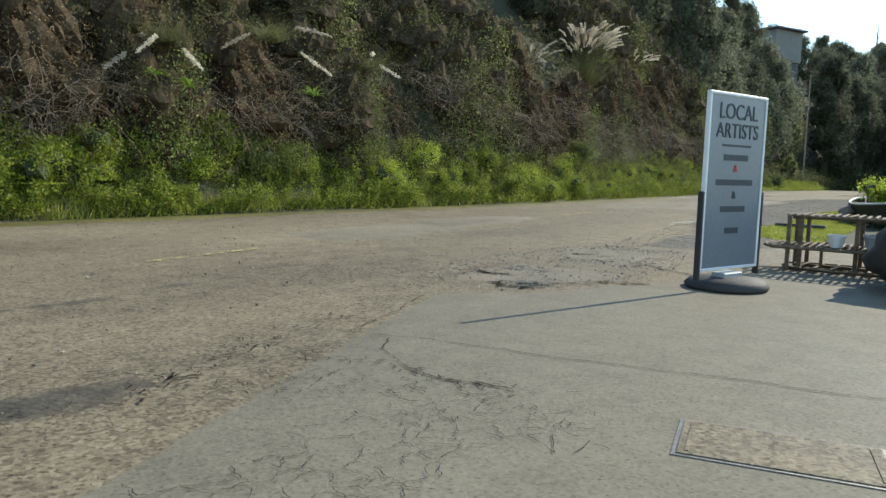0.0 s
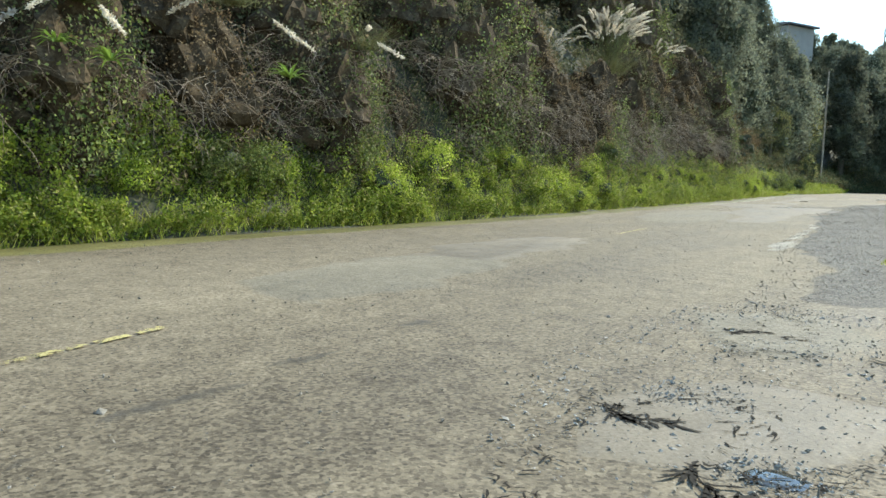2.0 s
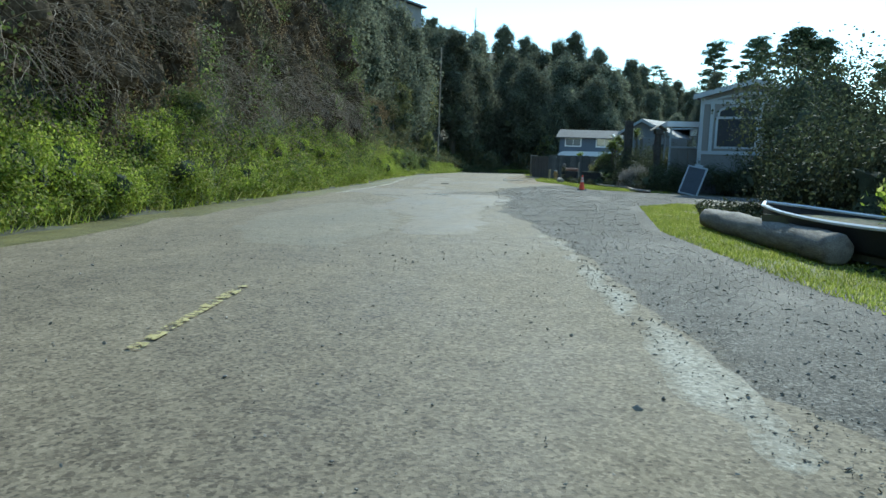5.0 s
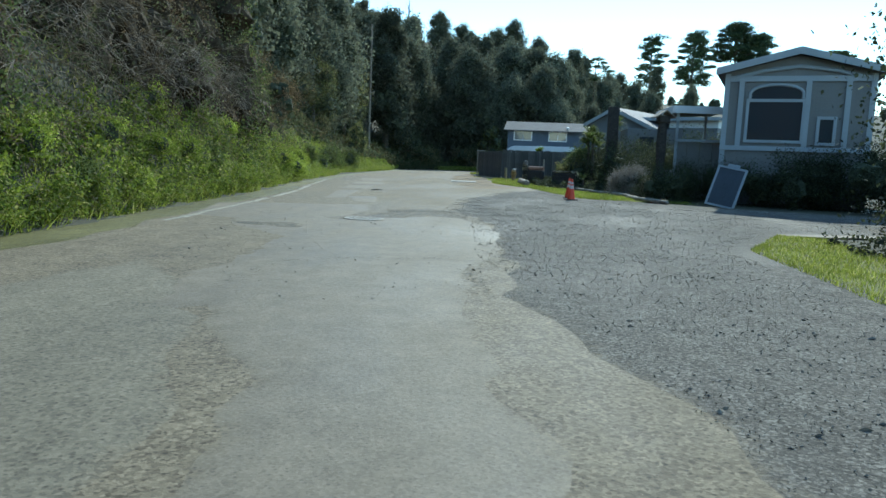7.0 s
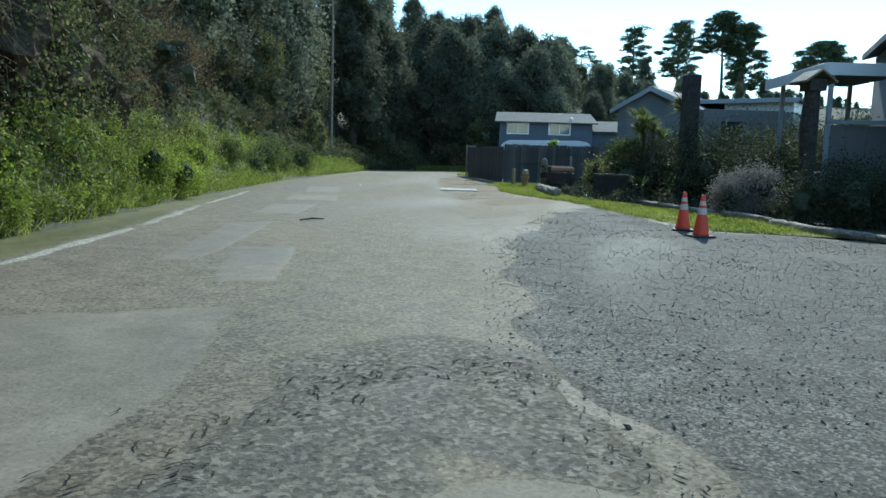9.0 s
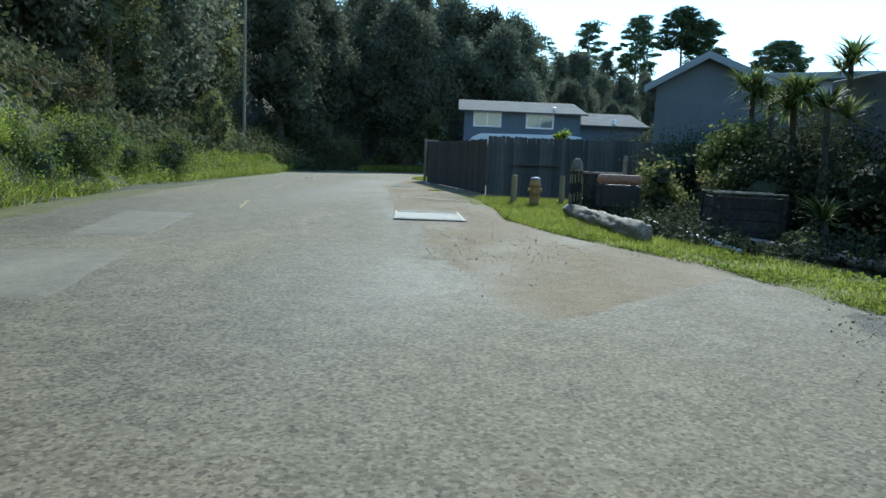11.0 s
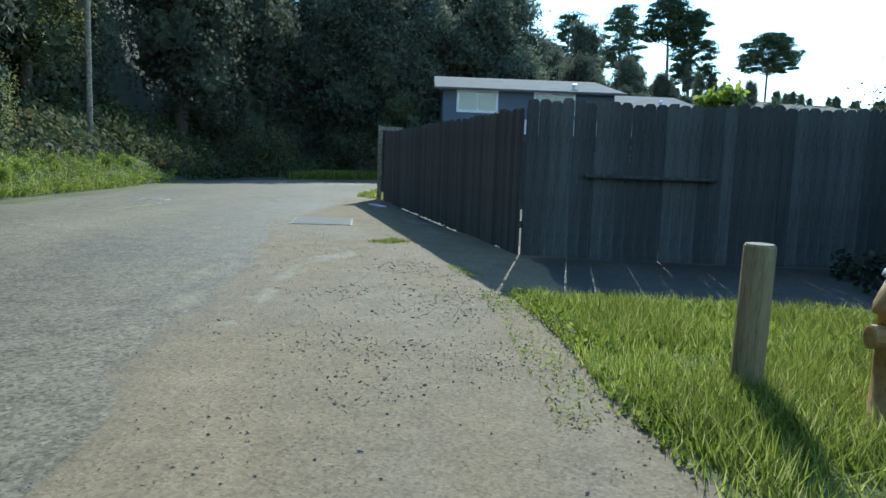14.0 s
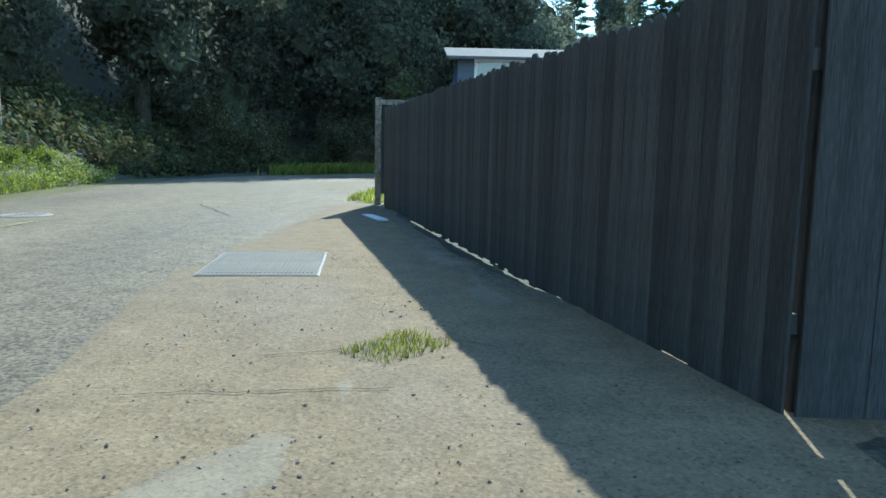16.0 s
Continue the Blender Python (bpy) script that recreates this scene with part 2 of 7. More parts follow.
M = {
    "soil": surface("soil", (0.05, 0.045, 0.03), (0.10, 0.085, 0.05), (0.09, 0.12, 0.04), 0.4, 18, 0.95, 0.8),
    # Dark inside of the thickets: their inner shade is put into the colour.
    "shade_core": surface("shaded_twigs", (0.026, 0.018, 0.011), (0.062, 0.045, 0.027), (0.12, 0.09, 0.056), 2.5, 16, 0.95, 1.0, spec=0.1),
    "twig": surface("dry_twigs", (0.10, 0.072, 0.048), (0.20, 0.15, 0.103), (0.33, 0.26, 0.19), 2, 14, 0.9, 0.4),
    "brown_leaf": leafy("withered_leaves", (0.07, 0.047, 0.025), (0.215, 0.15, 0.082), 0.4, 0.85, (0.33, 0.25, 0.15)),
    # Damp stain and worn streak, and the painted shade at the fence's foot.
    "damp": road_surface("damp_and_shade_asphalt", (0.03, 0.025, 0.018), (0.075, 0.063, 0.045), (0.14, 0.12, 0.088), 50, 0.7, 0.5, 0.9, 0.8, 6.0),
    "grey_log": surface("grey_log", (0.08, 0.066, 0.052), (0.185, 0.158, 0.128), (0.31, 0.275, 0.23), 1.5, 11, 0.9, 0.8, stretch=(7, 0.6, 7)),
    "hill": surface("hill_soil", (0.025, 0.024, 0.013), (0.045, 0.042, 0.022), (0.07, 0.072, 0.032), 0.5, 9, 0.95, 1.0),
    "asphalt": road_surface("worn_asphalt", *ASPHALT[:3], 46, 0.82, 0.5, 0.35, 0.8),
    "gravel": road_surface("gravel", (0.022, 0.019, 0.015), (0.088, 0.077, 0.061), (0.29, 0.262, 0.215), 62, 0.9, 0.8, 0.5, 1.0, 9.0),
    "lot": road_surface("lot_asphalt", (0.105, 0.09, 0.065), (0.187, 0.163, 0.118), (0.26, 0.23, 0.17), 60, 0.8, 0.35, 0.35, 0.5, 8.0),
    "dirt": road_surface("packed_dirt", (0.125, 0.09, 0.05), (0.25, 0.184, 0.108), (0.40, 0.31, 0.195), 60, 0.92, 0.6, 0.8, 0.55, 7.0),
    "sand": road_surface("dusty_sand", (0.19, 0.15, 0.096), (0.30, 0.245, 0.165), (0.42, 0.355, 0.25), 60, 0.95, 0.4, 1.0, 0.35, 4.0),
    "slab": road_surface("smooth_patch", (0.115, 0.094, 0.065), (0.225, 0.188, 0.135), (0.325, 0.278, 0.206), 60, 0.75, 0.3, 0.9, 0.4, 9.0),
    "broken": road_surface("broken_asphalt", (0.03, 0.025, 0.018), (0.11, 0.092, 0.066), (0.27, 0.235, 0.175), 36, 0.85, 0.9, 1.5, 1.0, 3.0),
    "concrete": surface("worn_concrete", (0.19, 0.17, 0.135), (0.29, 0.265, 0.215), (0.37, 0.345, 0.29), 3, 45, 0.8, 0.35),
    "mud": road_surface("muddy_edge", (0.045, 0.041, 0.014), (0.125, 0.112, 0.035), (0.23, 0.205, 0.075), 50, 0.6, 0.6, 0.8, 0.8),
    "moss": road_surface("mossy_edge", (0.06, 0.056, 0.018), (0.155, 0.158, 0.036), (0.27, 0.275, 0.07), 50, 0.95, 0.6, 0.8, 0.8),
    "dark_wood": surface("dark_wood", (0.018, 0.015, 0.013), (0.04, 0.034, 0.028), (0.075, 0.065, 0.055), 2, 16, 0.9, 0.8),
    "crack": surface("crack", (0.014, 0.012, 0.01), (0.028, 0.024, 0.019), (0.046, 0.041, 0.033), 2, 40, 0.95, 0.3, spec=0.1),
    "worn": road_surface("worn_pale_asphalt", (0.09, 0.076, 0.053), (0.19, 0.162, 0.112), (0.29, 0.25, 0.18), 46, 0.8, 0.4, 0.6, 0.7, 7.0),
    "washed": road_surface("washed_out_gravel", (0.13, 0.115, 0.085), (0.29, 0.262, 0.20), (0.46, 0.425, 0.345), 42, 0.9, 0.7, 0.9, 1.0, 14.0),
    "hedge": leafy("dark_hedge", (0.022, 0.028, 0.016), (0.07, 0.082, 0.042), 0.35, 0.75, (0.13, 0.145, 0.065)),
    "yellow_box": plain("yellow_board", (0.50, 0.34, 0.08), 0.6, 0, 3, 30, 0.1, 0.15),
    "tarp": plain("dark_tarp", (0.03, 0.031, 0.033), 0.6, 0, 2, 10, 0.5, 0.35),
    "puddle": plain("wet_mud", (0.05, 0.045, 0.035), 0.08, 0, 3, 12, 0.02),
    "yellow_line": surface("yellow_line", (0.16, 0.135, 0.07), (0.40, 0.33, 0.12), (0.50, 0.43, 0.18), 8, 70, 0.8, 0.4),
    "steel": plain("galvanised_steel", (0.27, 0.252, 0.22), 0.75, 0.25, 3, 60, 0.1, 0.3),
    "mesh_plate": plain("dusty_steel_mesh", (0.17, 0.158, 0.132), 0.97, 0, 3, 60, 0.2, 0.3),
    "iron": plain("cast_iron", (0.17, 0.16, 0.15), 0.5, 0.7, 4, 60, 0.3, 0.3),
    "pit": plain("dark_pit", (0.012, 0.012, 0.012), 0.9),
    "grass": leafy("grass_blades", (0.085, 0.115, 0.018), (0.275, 0.305, 0.05), 0.55, 0.7, (0.46, 0.43, 0.17)),
    "weeds": leafy("bank_weeds", (0.105, 0.155, 0.02), (0.36, 0.43, 0.058), 0.55, 0.7, (0.46, 0.43, 0.17)),
    "ivy": leafy("ivy_leaves", (0.055, 0.08, 0.02), (0.175, 0.21, 0.058), 0.45, 0.6, (0.30, 0.31, 0.11)),
    "scrub": leafy("dark_scrub", (0.04, 0.045, 0.021), (0.13, 0.13, 0.058), 0.45, 0.8, (0.22, 0.17, 0.10)),
    "dry": leafy("dry_brush", (0.07, 0.05, 0.03), (0.19, 0.135, 0.075), 0.35, 0.85, (0.32, 0.25, 0.15)),
    "tree_leaf": leafy("evergreen_leaves", (0.085, 0.092, 0.066), (0.165, 0.175, 0.118), 0.5, 0.8),
    "pine_leaf": leafy("pine_needles", (0.03, 0.05, 0.028), (0.08, 0.11, 0.05), 0.25, 0.75),
    # Darker core blobs: shade within crowns and shrubs, put into their colour.
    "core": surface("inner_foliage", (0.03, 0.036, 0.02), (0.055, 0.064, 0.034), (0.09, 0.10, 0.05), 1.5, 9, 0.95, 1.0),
    "bark": surface("bark", (0.04, 0.032, 0.024), (0.10, 0.085, 0.065), (0.19, 0.165, 0.13), 2, 20, 0.9, 1.0, stretch=(6, 6, 0.8)),
    "drift": surface("driftwood", (0.06, 0.046, 0.033), (0.25, 0.205, 0.152), (0.54, 0.48, 0.395), 2.2, 13, 0.9, 1.0, stretch=(5, 0.9, 5)),
    "fence": surface("weathered_fence", (0.038, 0.036, 0.032), (0.085, 0.081, 0.073), (0.15, 0.143, 0.128), 1.5, 14, 0.88, 0.7, vary=0.3, stretch=(9, 9, 0.7)),
    "leaf_litter": leafy("woodland_undergrowth", (0.04, 0.05, 0.022), (0.11, 0.12, 0.05), 0.35, 0.85, (0.16, 0.12, 0.06)),
    "young_leaf": leafy("light_leaves", (0.09, 0.10, 0.035), (0.24, 0.25, 0.09), 0.5, 0.7, (0.34, 0.26, 0.13)),
    "post": surface("pale_post", (0.14, 0.11, 0.06), (0.30, 0.24, 0.13), (0.42, 0.35, 0.2), 2, 14, 0.85, 0.8, stretch=(8, 8, 0.8)),
    "plume": leafy("pampas_plume", (0.48, 0.42, 0.33), (0.74, 0.68, 0.57), 0.45, 0.9),
    "pampas": leafy("pampas_blades", (0.07, 0.085, 0.03), (0.20, 0.19, 0.09), 0.35, 0.6),
    "agave": leafy("agave_blades", (0.10, 0.17, 0.03), (0.26, 0.36, 0.07), 0.35, 0.45),
    "blue_wall": plain("blue_siding", (0.09, 0.115, 0.155), 0.75, 0, 1.0, 20, 0.2, 0.2),
    "grey_wall": plain("grey_siding", (0.165, 0.18, 0.195), 0.75, 0, 0.8, 18, 0.2, 0.18),
    "tan_wall": plain("grey_cream_siding", (0.19, 0.187, 0.178), 0.75, 0, 0.8, 18, 0.2, 0.15),
    "white": plain("white_paint", (0.72, 0.73, 0.74), 0.5, 0, 2, 30, 0.05, 0.08),
    "grey_trim": plain("grey_trim", (0.33, 0.36, 0.38), 0.6, 0, 2, 30, 0.05, 0.1),
    "roof": surface("grey_roofing", (0.075, 0.075, 0.075), (0.12, 0.12, 0.12), (0.17, 0.17, 0.168), 1.2, 30, 0.95, 0.5, spec=0.15),
    "dark_roof": surface("dark_shingle", (0.05, 0.05, 0.055), (0.10, 0.10, 0.11), (0.16, 0.16, 0.17), 1.2, 30, 0.8, 0.5),
    "glass": glass("window_glass"),
    "pale_glass": glass("curtained_glass", (0.17, 0.18, 0.19)),
    "orange": plain("cone_orange", (0.75, 0.075, 0.025), 0.5, 0, 3, 30, 0.1, 0.25),
    "collar": plain("reflective_collar", (0.62, 0.50, 0.44), 0.35, 0, 5, 40, 0.1, 0.2),
    "rubber": plain("black_rubber", (0.035, 0.035, 0.037), 0.75, 0, 4, 60, 0.3, 0.3),
    "rust": surface("rusty_tank", (0.16, 0.075, 0.045), (0.33, 0.17, 0.11), (0.46, 0.29, 0.21), 2, 20, 0.8, 0.4),
    "dark_metal": plain("dark_metal", (0.04, 0.04, 0.042), 0.55, 0.4, 3, 40, 0.2, 0.3),
    "sign_face": plain("sign_face", (0.165, 0.183, 0.212), 0.35, 0, 1.5, 20, 0.03, 0.12),
    "ink": plain("sign_ink", (0.035, 0.04, 0.05), 0.6),
    "red_ink": plain("red_ink", (0.45, 0.05, 0.05), 0.6),
    "slate": plain("chalkboard", (0.05, 0.06, 0.075), 0.6, 0, 2, 20, 0.05, 0.25),
    "brown_wood": surface("brown_wood", (0.06, 0.04, 0.025), (0.13, 0.09, 0.055), (0.21, 0.155, 0.10), 2, 14, 0.8, 0.6, stretch=(1, 1, 6)),
    "lavender": leafy("silver_shrub", (0.15, 0.138, 0.115), (0.31, 0.285, 0.25), 0.3, 0.8),
    "hydrant": surface("weathered_yellow", (0.16, 0.085, 0.03), (0.38, 0.22, 0.075), (0.50, 0.32, 0.13), 4, 30, 0.6, 0.4),
    "crushed": surface("crushed_stone", (0.10, 0.088, 0.07), (0.26, 0.235, 0.195), (0.48, 0.45, 0.39), 3, 14, 0.85, 0.5),
    "rock": surface("rock", (0.085, 0.073, 0.056), (0.19, 0.166, 0.13), (0.33, 0.295, 0.24), 3, 14, 0.9, 0.6),
    "pipe": plain("white_pipe", (0.62, 0.62, 0.60), 0.45, 0, 3, 30, 0.05, 0.15),
}


for _k, _s in (("yellow_line", 14.0), ("moss", 6.0), ("mud", 4.0)):
    _y = M[_k].node_tree
    fray_out(_y.nodes, _y.links, _y.nodes["Principled BSDF"], _y.nodes["Texture Coordinate"].outputs["Object"], _s)
# ---------------------------------------------------------------- mesh helpers
def group_thing(name, label, category, m=None, group="", kind=""):
    ob = tagged(new(name), label, category, group, kind)
    if m is not None:
        ob.matrix_basis = m
    return ob


def finish(bm, name, material, smooth=False):
    me = bpy.data.meshes.new(name)
    bm.normal_update()
    bm.to_mesh(me)
    bm.free()
    me.materials.append(M[material])
    if smooth:
        me.polygons.foreach_set("use_smooth", [True] * len(me.polygons))
    return me


def part(name, bm, material, parent, label="", smooth=False, m=None):
    ob = new(name, finish(bm, name, material, smooth) if isinstance(bm, bmesh.types.BMesh) else bm)
    ob.parent = parent
    if m is not None:
        ob.matrix_basis = m
    if label:
        ob["label"] = label
    return ob


def solo(name, bm, material, label, category, group="", kind="", smooth=False, m=None):
    ob = new(name, finish(bm, name, material, smooth) if isinstance(bm, bmesh.types.BMesh) else bm)
    if m is not None:
        ob.matrix_basis = m
    return tagged(ob, label, category, group, kind)


def box(bm, x0, x1, y0, y1, z0, z1, bevel=0.0, m=None):
    made = bmesh.ops.create_cube(bm, size=1)["verts"]
    t = Matrix.Translation(((x0 + x1) / 2, (y0 + y1) / 2, (z0 + z1) / 2)) @ Matrix.Diagonal((x1 - x0, y1 - y0, z1 - z0, 1))
    bmesh.ops.transform(bm, matrix=(m @ t) if m is not None else t, verts=made)
    if bevel:
        edges = list({e for v in made for e in v.link_edges})
        bmesh.ops.bevel(bm, geom=edges, offset=bevel, segments=1, affect="EDGES")
    return bm


def cube(x0, x1, y0, y1, z0, z1, bevel=0.0, m=None):
    return box(bmesh.new(), x0, x1, y0, y1, z0, z1, bevel, m)


def tube(bm, points, radii, sides=8, cap=True):
    """A tapering, bending tube along a line of points."""
    rings = []
    n = len(points)
    for i, p in enumerate(points):
        p = Vector(p)
        d = (Vector(points[min(i + 1, n - 1)]) - Vector(points[max(i - 1, 0)])).normalized()
        u = d.orthogonal().normalized() if abs(d.z) < 0.95 else Vector((1, 0, 0))
        u = (u - d * u.dot(d)).normalized()
        if i and rings:
            u = last - d * last.dot(d)
            u.normalize()
        last = u
        v = d.cross(u)
        rings.append([bm.verts.new(p + (u * math.cos(a) + v * math.sin(a)) * radii[i]) for a in (k * math.tau / sides for k in range(sides))])
    for a, b in zip(rings, rings[1:]):
        for k in range(sides):
            bm.faces.new((a[k], a[(k + 1) % sides], b[(k + 1) % sides], b[k]))
    if cap:
        bm.faces.new(rings[0][::-1])
        bm.faces.new(rings[-1])
    return bm


def spin(bm, profile, sides=20, centre=(0, 0, 0)):
    """A turned shape from (radius, height) pairs."""
    c = Vector(centre)
    rings = [[bm.verts.new(c + Vector((r * math.cos(k * math.tau / sides), r * math.sin(k * math.tau / sides), z))) for k in range(sides)] for r, z in profile]
    for a, b in zip(rings, rings[1:]):
        for k in range(sides):
            bm.faces.new((a[k], a[(k + 1) % sides], b[(k + 1) % sides], b[k]))
    bm.faces.new(rings[0][::-1])
    bm.faces.new(rings[-1])
    return bm


def quads(name, verts, material, per=4):
    """A mesh of loose faces from an array of corners, per corners a face."""
    me = bpy.data.meshes.new(name)
    n = len(verts)
    me.vertices.add(n)
    me.vertices.foreach_set("co", np.asarray(verts, dtype=np.float32).ravel())
    me.loops.add(n)
    me.loops.foreach_set("vertex_index", np.arange(n, dtype=np.int32))
    me.polygons.add(n // per)
    me.polygons.foreach_set("loop_start", np.arange(0, n, per, dtype=np.int32))
    me.update(calc_edges=True)
    me.materials.append(M[material])
    return me


def leaves(rng, centres, size, out=None, flat=0.0, aspect=1.6):
    """Corners of one pointed leaf at each centre; out: the way that leaf faces, loosely."""
    n = len(centres)
    a = rng.normal(size=(n, 3))
    if out is not None:
        a = a * 0.8 + out
    a /= np.linalg.norm(a, axis=1, keepdims=True)
    b = np.cross(a, rng.normal(size=(n, 3)))
    b /= np.linalg.norm(b, axis=1, keepdims=True)
    c = np.cross(a, b)
    s = (size * rng.uniform(0.6, 1.4, n))[:, None]
    p = np.asarray(centres)
    return np.stack([p - b * s * aspect / 2, p + c * s * 0.5 + b * s * 0.1, p + b * s * aspect / 2, p - c * s * 0.5 + b * s * 0.1], 1).reshape(-1, 3)


def twigs(rng, centres, size, out):
    """Thin dry twigs and stalks, one long sliver at each centre."""
    return leaves(rng, centres, size, out, 0.0, 8.0)


def blades(rng, roots, height, width, lean=0.35):
    """Grass: one tapering three-cornered blade at each root."""
    n = len(roots)
    h = (height * rng.uniform(0.5, 1.3, n))[:, None]
    ang = rng.uniform(0, math.tau, n)
    side = np.stack([np.cos(ang), np.sin(ang), np.zeros(n)], 1) * (width * rng.uniform(0.7, 1.4, n))[:, None]
    tip = np.concatenate([rng.normal(size=(n, 2)) * lean, np.ones((n, 1))], 1) * h
    r = np.asarray(roots)
    return np.stack([r - side, r + side, r + tip], 1).reshape(-1, 3)


def blob(bm, centre, radius, seed, rough=0.3, detail=2, squash=1.0):
    made = bmesh.ops.create_icosphere(bm, subdivisions=detail, radius=1)["verts"]
    off = Vector((seed * 3.7, seed * 1.3, seed * 2.1))
    for v in made:
        k = 1 + rough * noise.noise(v.co * 1.7 + off) + rough * 0.5 * noise.noise(v.co * 4 + off)
        v.co = Vector(centre) + Vector((v.co.x, v.co.y, v.co.z * squash)) * radius * k
    return bm


def between(a, b, t):
    return a + (b - a) * t


def smooth(t):
    t = min(1.0, max(0.0, t))
    return t * t * (3 - 2 * t)


# ---------------------------------------------------------------- lie of the land
LEFT = [(-60, -9.5), (-20, -10.2), (5, -11.0), (13, -11.5), (20, -11.9), (28, -12.3), (33, -13.0), (40, -13.7), (52, -15.1), (60, -16.5), (75, -18.3), (85, -18.7), (94, -18.8), (104, -19.2), (400, -19.6)]


def left_edge(y):
    for (y0, x0), (y1, x1) in zip(LEFT, LEFT[1:]):
        if y <= y1:
            return between(x0, x1, (y - y0) / (y1 - y0))
    return LEFT[-1][1]


def rise(s):
    """Height of the bank s metres behind the left edge of the road."""
    steps = [(0, 0), (0.5, 0.35), (1.2, 1.6), (2.2, 3.3), (5.0, 6.3), (9.0, 9.5), (12, 14.0), (20, 19.0), (60, 26.0), (200, 30.0), (5000, 30.0)]
    for (s0, z0), (s1, z1) in zip(steps, steps[1:]):
        if s <= s1:
            return between(z0, z1, max(0.0, s - s0) / (s1 - s0))
    return 30.0


def land(x, y):
    s = left_edge(y) - x
    z = rise(s) * (1 - 0.6 * smooth((y - 62) / 25) * (1 - smooth((s - 6) / 5)))
    far = smooth((y - 118 - max(0.0, x) * 0.25) / 150) * 19 + smooth((y - 112) / 30) * 2.0
    far += smooth((y - 150) / 70) * 14 * (1 - smooth((x + 25) / 40))
    z = max(z, far)
    if z > 0.2:
        z += 0.5 * noise.noise((x * 0.12, y * 0.12, 3.0)) * min(1.0, z)
        if s > 0.5:
            z += 0.9 * noise.noise((x * 0.55, y * 0.42, 9.0)) * smooth((z - 0.9) / 1.5)
    return z - 0.035


xs = sorted(set([-900, -600, -400, -250, -160, -110, -80, -60, -50] + [-42 + i for i in range(0, 24)] + [-18 + i * 0.5 for i in range(0, 24)] + [-6 + i * 3 for i in range(0, 10)] + [30, 45, 60, 90, 130, 200, 320, 500, 900]))
ys = sorted(set([-500, -300, -180, -100, -60, -40, -30] + [-20 + i * 1.5 for i in range(0, 100)] + [130 + i * 6 for i in range(0, 12)] + [210, 230, 250, 270, 300, 350, 420, 520, 700, 1000, 1500]))
bm = bmesh.new()
grid = [[bm.verts.new((x, y, land(x, y))) for x in xs] for y in ys]
for j in range(len(ys) - 1):
    for i in range(len(xs) - 1):
        bm.faces.new((grid[j][i], grid[j][i + 1], grid[j + 1][i + 1], grid[j + 1][i]))
ground = solo("ground", bm, "hill", "dark earth slope and flat verge under the scrub", "ground", kind="structure", smooth=True)


def sheet(name, outline, z, material, label, jag=0.0, step=0.25, seed=1, category="road", thick=0.0, parent=None, kind="structure", feather=0.0):
    """A flat piece of ground with a ragged outline; thick lets its rim drop to the surface below."""
    pts = []
    n = len(outline)
    for i in range(n):
        a, b = Vector(outline[i]), Vector(outline[(i + 1) % n])
        k = max(1, int((b - a).length / step)) if jag else 1
        for j in range(k):
            p = a.lerp(b, j / k)
            if jag:
                q = Vector((p.x * 1.3, p.y * 1.3, seed * 9.1))
                p = p + jag * Vector((noise.noise(q) + 0.6 * noise.noise(q * 4), noise.noise(q + Vector((31, 7, 0))) + 0.6 * noise.noise(q * 4 + Vector((9, 3, 0)))))
            pts.append(p)
    n = len(pts)
    rim_a = np.array([(p.x, p.y) for p in pts])
    rim_b = np.roll(rim_a, -1, axis=0)

    def from_rim(x, y):
        d = rim_b - rim_a
        t = np.clip((((x, y) - rim_a) * d).sum(1) / np.maximum((d * d).sum(1), 1e-9), 0, 1)
        return float(np.sqrt((((x, y) - rim_a - d * t[:, None]) ** 2).sum(1).min()))

    extra = []
    if feather:
        gap = max(0.09, feather * 0.45)
        x0, y0, x1, y1 = rim_a[:, 0].min(), rim_a[:, 1].min(), rim_a[:, 0].max(), rim_a[:, 1].max()
        for gx in np.arange(x0, x1, gap):
            for gy in np.arange(y0, y1, gap):
                q = Vector((gx + gap * 0.3 * noise.noise((gx, gy, 1.0)), gy + gap * 0.3 * noise.noise((gx, gy, 7.0))))
                if gap * 0.3 < from_rim(q.x, q.y) < feather * 2.2:
                    extra.append(q)
    got, _, tris = geometry.delaunay_2d_cdt(pts + extra, [(k, (k + 1) % n) for k in range(n)], [], 1, 1e-5)[:3]
    b2 = bmesh.new()
    layer = b2.verts.layers.float.new("inward") if feather else None
    made = [b2.verts.new((p.x, p.y, z)) for p in got]
    for t in tris:
        f = b2.faces.new([made[k] for k in t])
        f.normal_update()
        if f.normal.z < 0:
            f.normal_flip()
    if feather:
        for v in made:
            v[layer] = min(1.0, from_rim(v.co.x, v.co.y) / feather)
            v.co.z = between(-0.003, z, smooth(v[layer] * 1.6))
    if thick:
        rim = [e for e in b2.edges if e.is_boundary]
        ext = bmesh.ops.extrude_edge_only(b2, edges=rim)["geom"]
        for v in ext:
            if isinstance(v, bmesh.types.BMVert):
                v.co.z -= thick
    if parent is not None:
        return part(name, b2, material, parent, label)
    return solo(name, b2, material, label, category, kind=kind)


